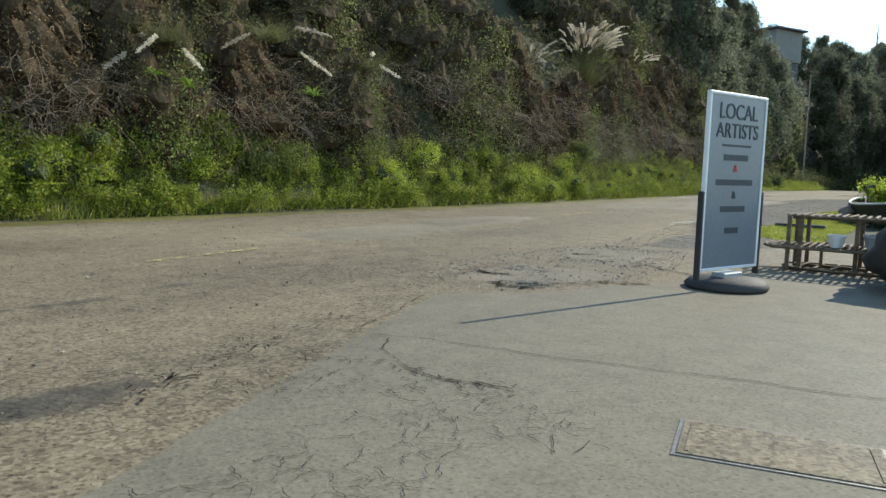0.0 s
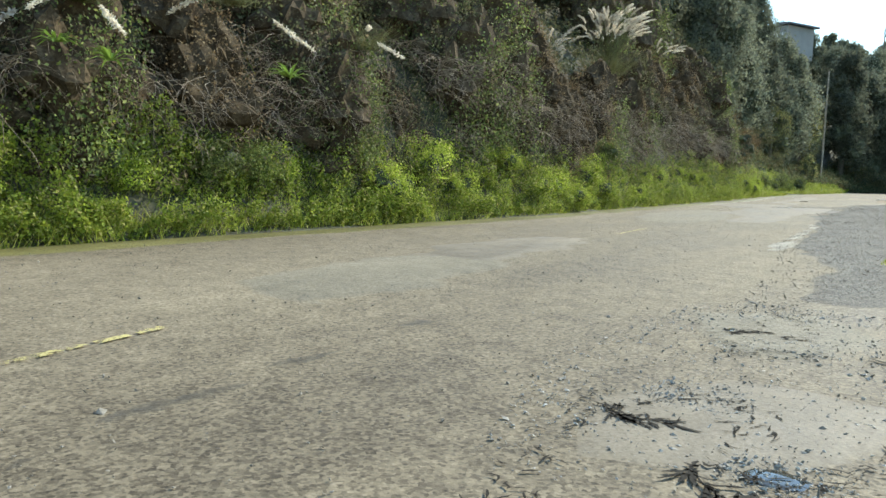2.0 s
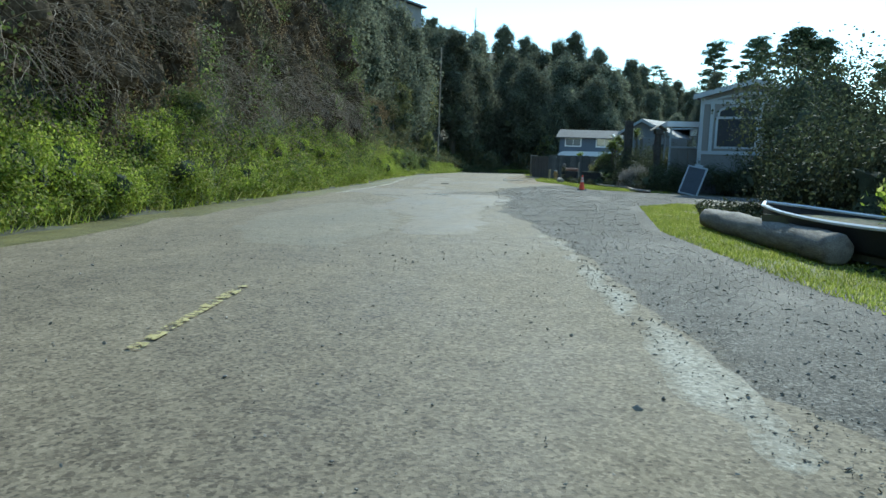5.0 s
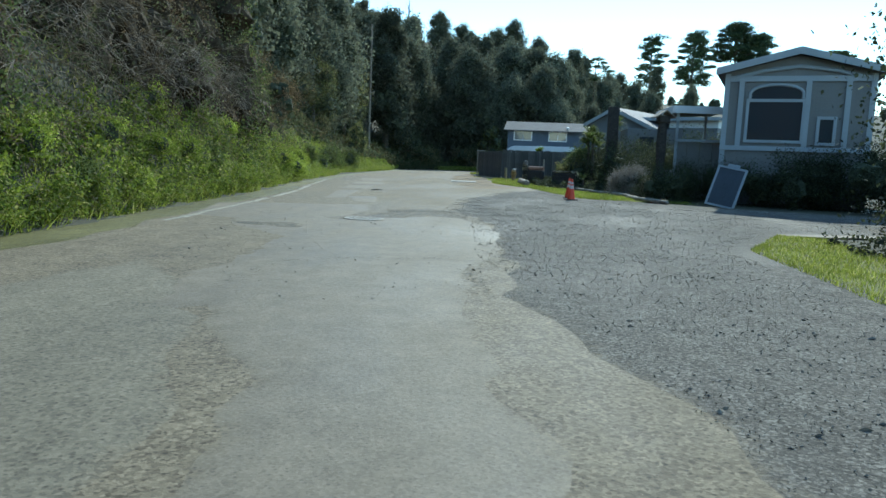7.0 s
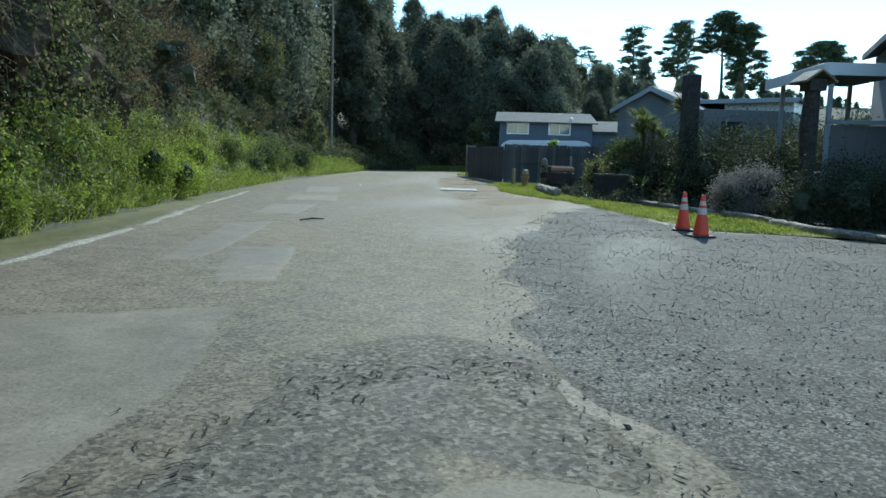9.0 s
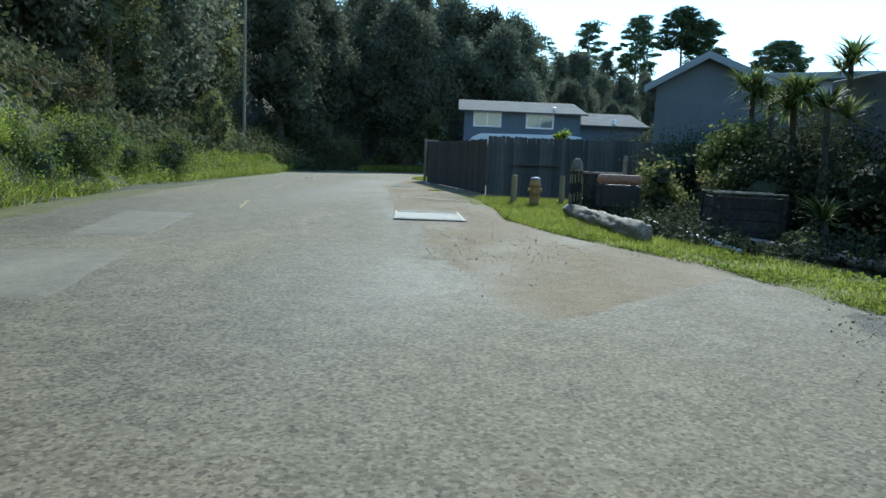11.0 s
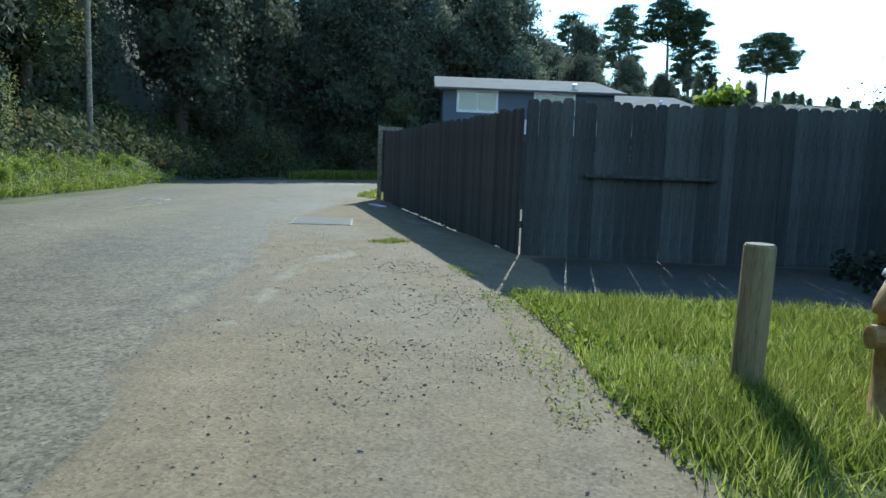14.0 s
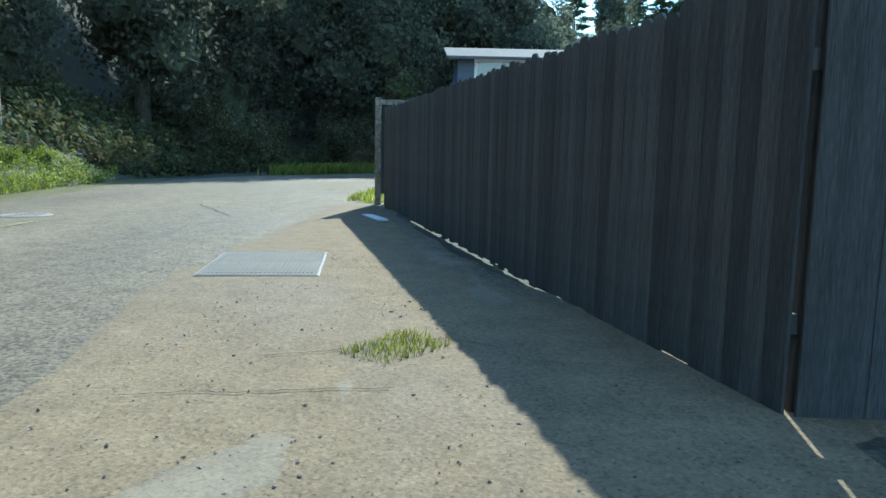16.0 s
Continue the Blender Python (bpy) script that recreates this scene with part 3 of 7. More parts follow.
LEFT_LINE = [(left_edge(y), y) for y in (-60, -20, 5, 13, 20, 28, 40, 52, 64, 75, 85, 94)] + [(-18.6, 100), (-16.4, 105.5), (-12.0, 111), (-3, 117), (12, 121), (60, 124)]
RIGHT_LINE = [(60, 116), (12, 113), (0, 108), (-6.5, 102), (-9.8, 96.5), (-10.8, 92.5), (-9.6, 85.0), (-8.5, 80.0), (-8.9, 78.0), (-8.6, 73.0), (-8.35, 70.5), (-7.6, 68.0), (-6.0, 64.5), (-5.3, 60.0), (-4.8, 56.5), (-2.85, 55.6), (0.4, 54.0), (9, 51.5),
              (22, 49), (22, 45.5), (2, 46.0), (-2.2, 45.0), (-3.5, 42.0), (-3.7, 34.0), (-2.9, 30.2), (-2.1, 28.0), (-1.9, 23.5), (-0.9, 19.6), (3, 19.3), (14, 21), (30, 18), (30, -60)]
road = sheet("road", LEFT_LINE + RIGHT_LINE, 0.0, "asphalt", "worn tan asphalt road with ragged edges and stains", 0.10, 0.5, 1, thick=0.04)
lot = sheet("parking_lot", [(-0.75, 9.8), (-1.5, 11.4), (-0.9, 12.3), (0.0, 14.9), (1.0, 18.7), (13, 20.5), (29, 17.5), (29, -30), (8, -30), (2, 4)], 0.004, "lot", "smoother grey asphalt of the parking lot", 0.05, 0.4, 2, feather=0.3)
gravel = sheet("gravel_pulloff", [(-2.2, 15.6), (-3.2, 21), (-4.6, 24.4), (-5.7, 31), (-6.5, 34), (-7.3, 36.4), (-7.6, 39.6), (-7.9, 44.4), (-8.9, 47.5), (-9.0, 53), (-7.6, 60), (-6.4, 63.5), (-5.5, 60.0), (-5.0, 56.7), (-2.85, 55.9), (0.4, 54.2), (9, 51.7), (21, 49), (21, 45.8), (2, 46.3), (-1.8, 45.3), (-2.6, 42.0), (-2.8, 34.0), (-2.0, 30.2), (-1.2, 28.0), (-1.0, 23.5), (-0.2, 19.6)], 0.004, "gravel", "dark loose gravel pull-off beside the road", 0.30, 0.6, 3, feather=1.0)
dirt = sheet("dirt_shoulder", [(-9.4, 60.5), (-10.2, 64.5), (-10.5, 68.0), (-11.2, 71.0), (-11.5, 74.5), (-11.9, 80), (-12.4, 84), (-12.2, 88), (-11.8, 93.5), (-10.9, 93.0), (-9.6, 85.0), (-7.6, 80.2), (-8.0, 78.0), (-7.7, 73.0), (-7.4, 70.5), (-6.7, 68.0), (-5.8, 64.8)], 0.004, "dirt", "pale packed dirt shoulder with scattered gravel", 0.22, 0.5, 4, feather=0.9)
moss = sheet("mossy_verge", [(left_edge(y) - 0.5, y) for y in range(-10, 104, 3)] + [(left_edge(y) + 1.0, y) for y in range(103, -11, -3)], 0.0045, "mud", "muddy moss-green strip along the road's edge", 0.25, 0.8, 31, feather=0.45)


def slab(outline, seed, label="smooth pale repaving patch in the road", mat="slab", jag=0.05, z=0.005):
    return sheet("road_patch", outline, z + (seed - 5) * 0.0003, mat, label, jag, 0.15, seed, category="road patch", feather=0.55 if jag > 0.1 else 0.14)


slab([(-10.2, 35.4), (-7.6, 36.4), (-7.75, 38.2), (-7.2, 39.7), (-7.35, 41.6), (-7.25, 43.0), (-8.2, 45.8), (-9.7, 45.2), (-10.5, 44.0), (-12.1, 47.0), (-13.0, 46.6), (-12.0, 42.2), (-10.4, 40.5)], 5, "large smooth pale patch repaving the lane", jag=0.12)
slab([(-14.3, 46.7), (-13.0, 47.5), (-10.75, 48.4), (-10.35, 46.6), (-10.2, 44.6), (-11.6, 42.9), (-13.4, 43.4)], 6, jag=0.11)
slab([(-12.15, 51.7), (-11.35, 52.0), (-10.82, 49.4), (-11.4, 49.2)], 7)
slab([(-13.3, 54.8), (-12.6, 55.3), (-12.0, 50.6), (-12.5, 50.3)], 8)
slab([(-14.0, 59.5), (-13.0, 60.0), (-12.7, 57.0), (-13.6, 56.6)], 9)
slab([(-14.8, 63.8), (-13.4, 64.2), (-12.9, 61.4), (-14.2, 61.0)], 10)
slab([(-15.6, 69.0), (-14.4, 69.2), (-13.8, 65.6), (-14.8, 65.2)], 11)
slab([(-8.0, 30.2), (-6.55, 31.4), (-6.9, 34.0), (-7.3, 36.0), (-7.6, 41.8), (-8.4, 43.9), (-10.6, 41.0), (-10.2, 37.0), (-8.6, 34.0), (-8.1, 32.0)], 12, "patched worn stretch of pale asphalt", jag=0.22)
slab([(-11.4, 36.3), (-11.2, 33.0), (-10.5, 30.4), (-9.4, 28.5), (-8.0, 28.4), (-7.9, 30.1), (-8.1, 32.2), (-8.7, 34.2), (-10.3, 37.2), (-11.2, 38.5)], 13, "faintly paler worn stretch of asphalt", "worn", jag=0.3)
slab([(-5.95, 31.8), (-5.3, 28.3), (-4.98, 26.2), (-4.72, 25.0), (-4.62, 23.8), (-4.45, 22.6), (-3.95, 22.8), (-4.05, 24.2), (-4.25, 25.0), (-4.55, 26.1), (-4.75, 27.6), (-5.1, 30.0), (-5.7, 32.4)], 14, "pale washed-out gravel strip along the lane's edge", "washed", 0.16)
slab([(-10.32, 44.75), (-10.3, 46.5), (-10.0, 47.3), (-9.0, 47.95), (-8.3, 47.0), (-8.1, 45.3), (-8.84, 45.3), (-9.36, 44.5), (-9.6, 44.4)], 17, "dark ravelled asphalt between the pale patches", "broken", 0.38)
slab([(-12.1, 42.6), (-11.6, 42.95), (-10.75, 43.15), (-10.4, 42.2), (-10.6, 41.6), (-11.7, 41.9)], 18, "dark ravelled asphalt at the patch's rim", "broken", 0.3)
slab([(-1.3, 7.2), (-0.95, 7.65), (-0.88, 8.26), (-0.38, 8.2), (-0.2, 7.7), (-0.3, 7.3), (-0.75, 6.6)], 19, "dark damp stain on the asphalt", "damp", 0.16)
slab([(-3.05, 7.6), (-3.25, 9.0), (-3.65, 10.4), (-4.15, 12.2), (-4.5, 14.0), (-4.1, 14.0), (-3.75, 12.0), (-3.25, 10.3), (-2.85, 9.1), (-2.6, 7.6)], 20, "long dark worn streak along the lane", "damp", 0.16)
slab([(-6.9, 16.2), (-8.3, 18.6), (-8.4, 21.6), (-7.3, 22.3), (-6.7, 20.6), (-6.3, 18.6), (-6.2, 17.2)], 21, "smoother pale sealed stretch of the lane", "slab", 0.3)
slab([(-6.9, 13.6), (-7.9, 16.6), (-7.2, 17.6), (-5.9, 17.9), (-5.3, 15.2), (-5.4, 13.6)], 23, "smoother pale sealed stretch of the lane", "worn", 0.3)
slab([(-2.0, 12.0), (-2.4, 13.1), (-1.8, 14.2), (-0.8, 14.1), (-0.6, 13.5), (-1.1, 12.4)], 15, "crumbled pothole full of loose stones", "slab", 0.14)
slab([(-2.3, 14.5), (-2.9, 16.1), (-2.0, 16.9), (-1.2, 15.8), (-1.5, 14.6)], 16, "crumbled pothole full of loose stones", "worn", 0.16)


slab([(-11.75, 76.4), (-12.15, 79.0), (-11.9, 80.4), (-11.5, 82.6), (-11.2, 82.4), (-11.55, 80.2), (-11.75, 78.9), (-11.4, 76.4)], 25, "pale dusty ridge at the dirt's edge", "sand", 0.16)
slab([(-10.35, 69.2), (-9.75, 69.0), (-9.5, 66.8), (-9.6, 64.4), (-10.2, 64.4), (-10.2, 67.0)], 27, "pale dusty tracks in the dirt shoulder", "sand", 0.3)
slab([(-11.5, 76.4), (-11.4, 78.4), (-11.0, 80.4), (-10.4, 82.0), (-10.2, 81.6), (-10.6, 79.8), (-10.9, 78.4), (-10.9, 76.4)], 37, "pale dusty wheel track in the dirt", "sand", 0.25)
slab([(-9.6, 82.5), (-9.9, 84.6), (-10.3, 87.0), (-10.0, 87.4), (-9.35, 84.0), (-9.0, 80.2), (-9.2, 79.2)], 28, "pale dusty tracks in the dirt shoulder", "sand", 0.2)


for k, (a, b) in enumerate((((-13.0, 42.0), (-13.75, 49.0)), ((-13.8, 49.6), (-14.35, 53.4)), ((-14.4, 53.8), (-15.3, 58.2)), ((-15.4, 58.8), (-16.4, 64.5)))):
    slab([(a[0], a[1]), (b[0], b[1]), (b[0] + 0.2, b[1]), ((a[0] + b[0]) / 2 + 0.24, (a[1] + b[1]) / 2), (a[0] + 0.2, a[1])], 30 + k, "faded pale edge line along the lane", "washed", 0.06)


def crack(points, width, seed, parent=None, z=0.0125):
    """A winding open crack, as a thin dark ribbon just proud of the road."""
    rr = random.Random(seed)
    path = []
    for a, b in zip(points, points[1:]):
        a, b = Vector(a), Vector(b)
        k = max(2, int((b - a).length / 0.05))
        for j in range(k):
            p = a.lerp(b, j / k)
            path.append(p + Vector((rr.uniform(-1, 1), rr.uniform(-1, 1))) * 0.012 + Vector((noise.noise((p.x * 2.2, p.y * 2.2, seed)), noise.noise((p.x * 2.2, p.y * 2.2, seed + 5)))) * 0.05)
    path.append(Vector(points[-1]))
    b2 = bmesh.new()
    last = None
    for i, p in enumerate(path):
        d = (path[min(i + 1, len(path) - 1)] - path[max(i - 1, 0)]).normalized()
        nrm = Vector((-d.y, d.x)) * width * rr.uniform(0.3, 1.0)
        pair = [b2.verts.new((p.x + nrm.x, p.y + nrm.y, z)), b2.verts.new((p.x - nrm.x, p.y - nrm.y, z))]
        if last:
            b2.faces.new((last[0], last[1], pair[1], pair[0]))
        last = pair
    part("crack", b2, "crack", parent)


def crumble(line, width, n, seed, label="crumbled broken edge of the asphalt", big=1.0):
    """Short dark breaks strewn along a line where the asphalt has crumbled away."""
    rr = random.Random(seed)
    b2 = bmesh.new()
    for _ in range(n):
        k = rr.randrange(len(line) - 1)
        a, b = Vector(line[k]), Vector(line[k + 1])
        along = (b - a).normalized()
        p = a.lerp(b, rr.random()) + Vector((rr.gauss(0, 0.4), rr.gauss(0, 0.4))) * width
        ang = math.atan2(along.y, along.x) + rr.gauss(0, 0.7)
        steps, size = rr.randint(2, 5), rr.uniform(0.0025, 0.009) * big
        last = None
        for i in range(steps + 1):
            w = size * math.sin(math.pi * (i + 0.3) / (steps + 0.6)) * rr.uniform(0.6, 1.3)
            side = Vector((-math.sin(ang), math.cos(ang))) * w
            pair = [b2.verts.new((p.x + side.x, p.y + side.y, 0.0128)), b2.verts.new((p.x - side.x, p.y - side.y, 0.0128))]
            if last:
                b2.faces.new((last[0], last[1], pair[1], pair[0]))
            last = pair
            ang += rr.gauss(0, 0.5)
            p = p + Vector((math.cos(ang), math.sin(ang))) * rr.uniform(0.012, 0.035) * (0.5 + 0.5 * big)
    part("broken_edge", b2, "crack", road, label)["kind"] = "stuff"


crumble([(-0.3, 7.9), (-0.55, 8.3), (-0.85, 9.0), (-1.2, 10.0), (-1.75, 11.2), (-2.1, 12.4), (-2.3, 13.2)], 0.2, 170, 1)
crumble([(-2.1, 12.85), (-1.9, 13.4), (-1.5, 13.4), (-1.35, 12.6), (-1.05, 12.4), (-0.9, 12.8), (-0.75, 13.4)], 0.14, 150, 2)
crumble([(-2.2, 15.3), (-2.35, 16.4), (-1.9, 16.2), (-1.7, 15.0), (-2.1, 14.6), (-2.3, 15.3)], 0.14, 110, 3)
crumble([(-2.1, 12.85), (-1.95, 12.78), (-1.75, 12.9)], 0.03, 26, 4, big=1.8)
crumble([(-1.45, 12.5), (-1.42, 12.32), (-1.25, 12.22), (-1.0, 12.3)], 0.025, 40, 5, big=1.8)
crumble([(-0.75, 13.2), (-0.55, 13.3), (-0.35, 13.5)], 0.06, 60, 9)
crumble([(-2.35, 15.3), (-2.15, 15.5), (-1.8, 15.4)], 0.05, 40, 10, big=1.5)
slab([(-2.45, 15.36), (-2.32, 15.3), (-2.2, 15.4), (-2.25, 15.55), (-2.4, 15.55)], 29, "small puddle in the broken asphalt", "puddle", 0.04)
crumble([(-9.75, 36.6), (-9.7, 38.3), (-9.0, 38.9), (-7.9, 39.2)], 0.12, 120, 6, "fine ravelled seam in the patched lane", 0.55)
crumble([(-10.2, 45.2), (-9.6, 46.6), (-8.8, 47.0), (-8.2, 45.6)], 0.35, 260, 7, "fine ravelled seam in the patched lane", 0.8)
crumble([(-7.4, 37.0), (-7.6, 38.4), (-7.2, 39.8), (-7.3, 41.6), (-7.2, 43.0), (-8.1, 45.6)], 0.22, 220, 8)
slab([(-1.32, 12.5), (-1.18, 12.44), (-1.02, 12.5), (-1.0, 12.66), (-1.16, 12.72), (-1.3, 12.64)], 24, "small puddle in the pothole", "puddle", 0.04)
slab([(-1.8, 14.85), (-1.98, 14.92), (-2.0, 15.05), (-1.86, 15.1), (-1.72, 15.0)], 22, "small puddle in the pothole", "puddle", 0.04)


def crazing(poly, cell, width, seed, z):
    """A net of fine cracks round polygonal flakes of asphalt."""
    rr = random.Random(seed)
    x0, x1, y0, y1 = min(p[0] for p in poly), max(p[0] for p in poly), min(p[1] for p in poly), max(p[1] for p in poly)
    n = int((x1 - x0) * (y1 - y0) / cell ** 2)
    pts = [Vector((rr.uniform(x0, x1), rr.uniform(y0, y1))) for _ in range(n)]
    got, _, tris = geometry.delaunay_2d_cdt(pts, [], [], 0, 1e-5)[:3]
    centre, edges = {}, {}
    for k, t in enumerate(tris):
        a, b, c = (got[q] for q in t)
        d = 2 * (a.x * (b.y - c.y) + b.x * (c.y - a.y) + c.x * (a.y - b.y))
        if abs(d) < 1e-6:
            continue
        ux = (a.length_squared * (b.y - c.y) + b.length_squared * (c.y - a.y) + c.length_squared * (a.y - b.y)) / d
        uy = (a.length_squared * (c.x - b.x) + b.length_squared * (a.x - c.x) + c.length_squared * (b.x - a.x)) / d
        centre[k] = Vector((ux, uy))
        for q in range(3):
            edges.setdefault(tuple(sorted((t[q], t[(q + 1) % 3]))), []).append(k)
    b2 = bmesh.new()
    for pair in edges.values():
        if len(pair) < 2 or pair[0] not in centre or pair[1] not in centre:
            continue
        a, b = centre[pair[0]], centre[pair[1]]
        m = (a + b) / 2
        if (b - a).length > cell * 2.5 or (b - a).length < 0.02 or not inside(m.x, m.y, poly) or noise.noise((m.x * 1.6, m.y * 1.6, seed)) < -0.05:
            continue
        d = (b - a).normalized()
        w = Vector((-d.y, d.x)) * width
        if rr.random() < 0.22:
            continue
        line = [a] + [a.lerp(b, k / 4) + w.normalized() * rr.uniform(-0.011, 0.011) for k in (1, 2, 3)] + [b]
        line = line[rr.choice((0, 0, 0, 1)):rr.choice((5, 5, 5, 4))]
        last = None
        for p in line:
            f = rr.uniform(0.15, 1.0)
            pair = [b2.verts.new((p.x + w.x * f, p.y + w.y * f, z)), b2.verts.new((p.x - w.x * f, p.y - w.y * f, z))]
            if last:
                b2.faces.new((last[0], last[1], pair[1], pair[0]))
            last = pair
    ob = part("crack_network", b2, "crack", road, "net of fine cracks in the asphalt")
    ob["kind"] = "stuff"


def inside(x, y, poly):
    hit = False
    for (x0, y0), (x1, y1) in zip(poly, poly[1:] + poly[:1]):
        if (y0 > y) != (y1 > y) and x < (x1 - x0) * (y - y0) / (y1 - y0) + x0:
            hit = not hit
    return hit


crazing([(-0.9, 6.0), (-0.45, 8.1), (-0.55, 9.1), (-0.05, 9.42), (0.2, 9.42), (0.5, 9.3), (0.9, 9.42), (1.3, 9.3), (1.7, 8.7), (1.9, 6.5)], 0.125, 0.0026, 5, 0.0113)
crumble([(-0.35, 8.4), (0.15, 8.85), (0.5, 9.1), (1.2, 9.2)], 0.55, 150, 11, "short fine breaks in the lot's asphalt", 0.45)
crumble([(-0.45, 9.0), (0.0, 9.3), (0.5, 9.3), (0.85, 9.42)], 0.07, 60, 12, "short fine breaks in the lot's asphalt", 0.7)
crazing([(-13.6, 66.5), (-13.4, 72.5), (-12.4, 74.0), (-11.3, 73.0), (-10.9, 69.0), (-11.2, 66.5)], 0.15, 0.0035, 6, 0.0115)
for i, (pts, w) in enumerate([
    ([(-0.74, 9.71), (-1.4, 11.2)], 0.0055), ([(-0.74, 9.71), (-0.1, 9.95), (0.69, 10.19), (2.0, 10.6), (3.2, 11.0)], 0.0055), ([(-0.42, 9.78), (-0.2, 9.5), (0.27, 9.31)], 0.005),
    ([(-2.1, 12.9), (-1.9, 12.8), (-1.7, 12.95)], 0.012),
    ([(0.27, 9.31), (0.5, 9.3), (0.82, 9.42)], 0.008), ([(-1.3, 15.2), (-0.8, 14.85), (-0.14, 14.5)], 0.022),
    ([(-10.9, 81.8), (-9.9, 82.2), (-9.6, 82.0)], 0.006), ([(-11.4, 81.2), (-10.2, 81.3)], 0.005), ([(-14.2, 92), (-13.0, 89.6)], 0.012),
]):
    crack(pts, w, i + 40, road, 0.0117 if pts[0][1] < 12 else 0.0125)


def painted_line(a, b, width, mat, label, seed):
    """A worn road marking, broken into flakes."""
    rr = random.Random(seed)
    a, b = Vector(a), Vector(b)
    d = (b - a).normalized()
    nrm = Vector((-d.y, d.x))
    b2 = bmesh.new()
    at, length = 0.0, (b - a).length
    while at < length:
        run = rr.uniform(0.12, 0.3)
        p, q = a + d * at, a + d * min(length, at + run)
        w0, w1, c0, c1 = (rr.uniform(0.55, 1.0) * width / 2 for _ in range(4))
        b2.faces.new([b2.verts.new((v.x, v.y, 0.0135)) for v in (p + nrm * w0, p - nrm * w1, q - nrm * c0, q + nrm * c1)])
        at += run + rr.choice((0.0, 0.0, 0.02, 0.07))
    layer = b2.verts.layers.float.new("inward")
    for v in b2.verts:
        v[layer] = 0.22
    part("lane_marking", b2, mat, road, label)


for k, (a, b) in enumerate([((-4.95, 10.4), (-5.4, 12.2)), ((-7.5, 23.55), (-7.87, 25.65)), ((-14.0, 70.6), (-14.5, 73.1)), ((-15.15, 78.6), (-15.5, 81.4)), ((-15.6, 86.0), (-15.4, 88.4))]):
    painted_line(a, b, 0.11, "yellow_line", "flaked yellow centre line dash", k)


# ---------------------------------------------------------------- vegetation
def tree_mesh(seed, height, crown_r, crown_from, n_leaf, size, lobes=9, upright=0.6):
    """Trunk and crown meshes of a broad, uneven evergreen."""
    rr, rng = random.Random(seed), np.random.default_rng(seed)
    wood, inner = bmesh.new(), bmesh.new()
    bend = [(0, 0, -0.3), (rr.uniform(-.2, .2), rr.uniform(-.2, .2), height * 0.3), (rr.uniform(-.5, .5), rr.uniform(-.5, .5), height * 0.6), (rr.uniform(-.6, .6), rr.uniform(-.6, .6), height * 0.9)]
    tube(wood, bend, [height * 0.025, height * 0.02, height * 0.013, height * 0.004], 8)
    pts, outs = [], []
    for k in range(lobes):
        f = (k + 0.5) / lobes
        z = between(crown_from, height * 0.93, f)
        spread = crown_r * math.sin(math.pi * min(0.97, 0.22 + 0.72 * f)) * upright + 0.3
        ang = k * 2.4 + rr.uniform(-.5, .5)
        c = Vector((math.cos(ang) * spread * 0.75, math.sin(ang) * spread * 0.75, z))
        r = crown_r * rr.uniform(0.42, 0.62) * (1.1 - 0.35 * f)
        tube(wood, [(0, 0, z * 0.7), tuple(c * 0.6 + Vector((0, 0, z * 0.35))), tuple(c)], [height * 0.008, height * 0.006, height * 0.002], 5)
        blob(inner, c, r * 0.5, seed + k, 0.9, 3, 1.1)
        v = rng.normal(size=(n_leaf // lobes, 3))
        v /= np.linalg.norm(v, axis=1, keepdims=True)
        # twiggy clumps: a few dozen centres on the lobe, leaves gathered round them
        hub = rng.normal(size=(44, 3))
        hub /= np.linalg.norm(hub, axis=1, keepdims=True)
        pick = hub[rng.integers(0, 44, len(v))]
        v = pick * rng.uniform(0.72, 1.0, (len(v), 1)) + rng.normal(size=v.shape) * 0.2
        pts.append(np.array(c) + v * r * np.array([1, 1, 1.1]) * rng.uniform(0.86, 1.12, (len(v), 1)))
        outs.append(pick)
    lv = leaves(rng, np.concatenate(pts), size, np.concatenate(outs))
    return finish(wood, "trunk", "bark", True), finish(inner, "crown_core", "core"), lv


def make_tree(seed, height, crown_r, crown_from, n_leaf, size, mat, label, m, lobes=9, name="tree", group=""):
    wood, inner, lv = tree_mesh(seed, height, crown_r, crown_from, n_leaf, size, lobes)
    t = group_thing(name, label, "tree", m, group)
    part("trunk", wood, None, t)
    crown = part("crown", quads("crown", lv, mat), None, t)
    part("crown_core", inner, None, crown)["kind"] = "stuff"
    return t


def bush_mesh(seed, r, h, n_leaf, size, mat, lobes=5):
    rr, rng = random.Random(seed), np.random.default_rng(seed)
    inner = bmesh.new()
    pts, outs = [], []
    for k in range(lobes):
        c = np.array((rr.uniform(-.55, .55) * r, rr.uniform(-.55, .55) * r, h * rr.uniform(0.22, 0.66)))
        rad = min(r, h) * rr.uniform(0.4, 0.6)
        blob(inner, c, rad * 0.4, seed + k, 0.9, 2, 1.0)
        hub = rng.normal(size=(22, 3))
        hub /= np.linalg.norm(hub, axis=1, keepdims=True)
        pick = hub[rng.integers(0, 22, n_leaf // lobes)]
        v = pick * rng.uniform(0.75, 1.0, (len(pick), 1)) + rng.normal(size=pick.shape) * 0.2
        p = c + v * rad * rng.uniform(0.75, 1.15, (len(v), 1))
        p[:, 2] = np.maximum(p[:, 2], 0.02)
        pts.append(p)
        outs.append(pick)
    lv = leaves(rng, np.concatenate(pts), size, np.concatenate(outs))
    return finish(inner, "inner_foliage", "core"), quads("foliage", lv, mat)


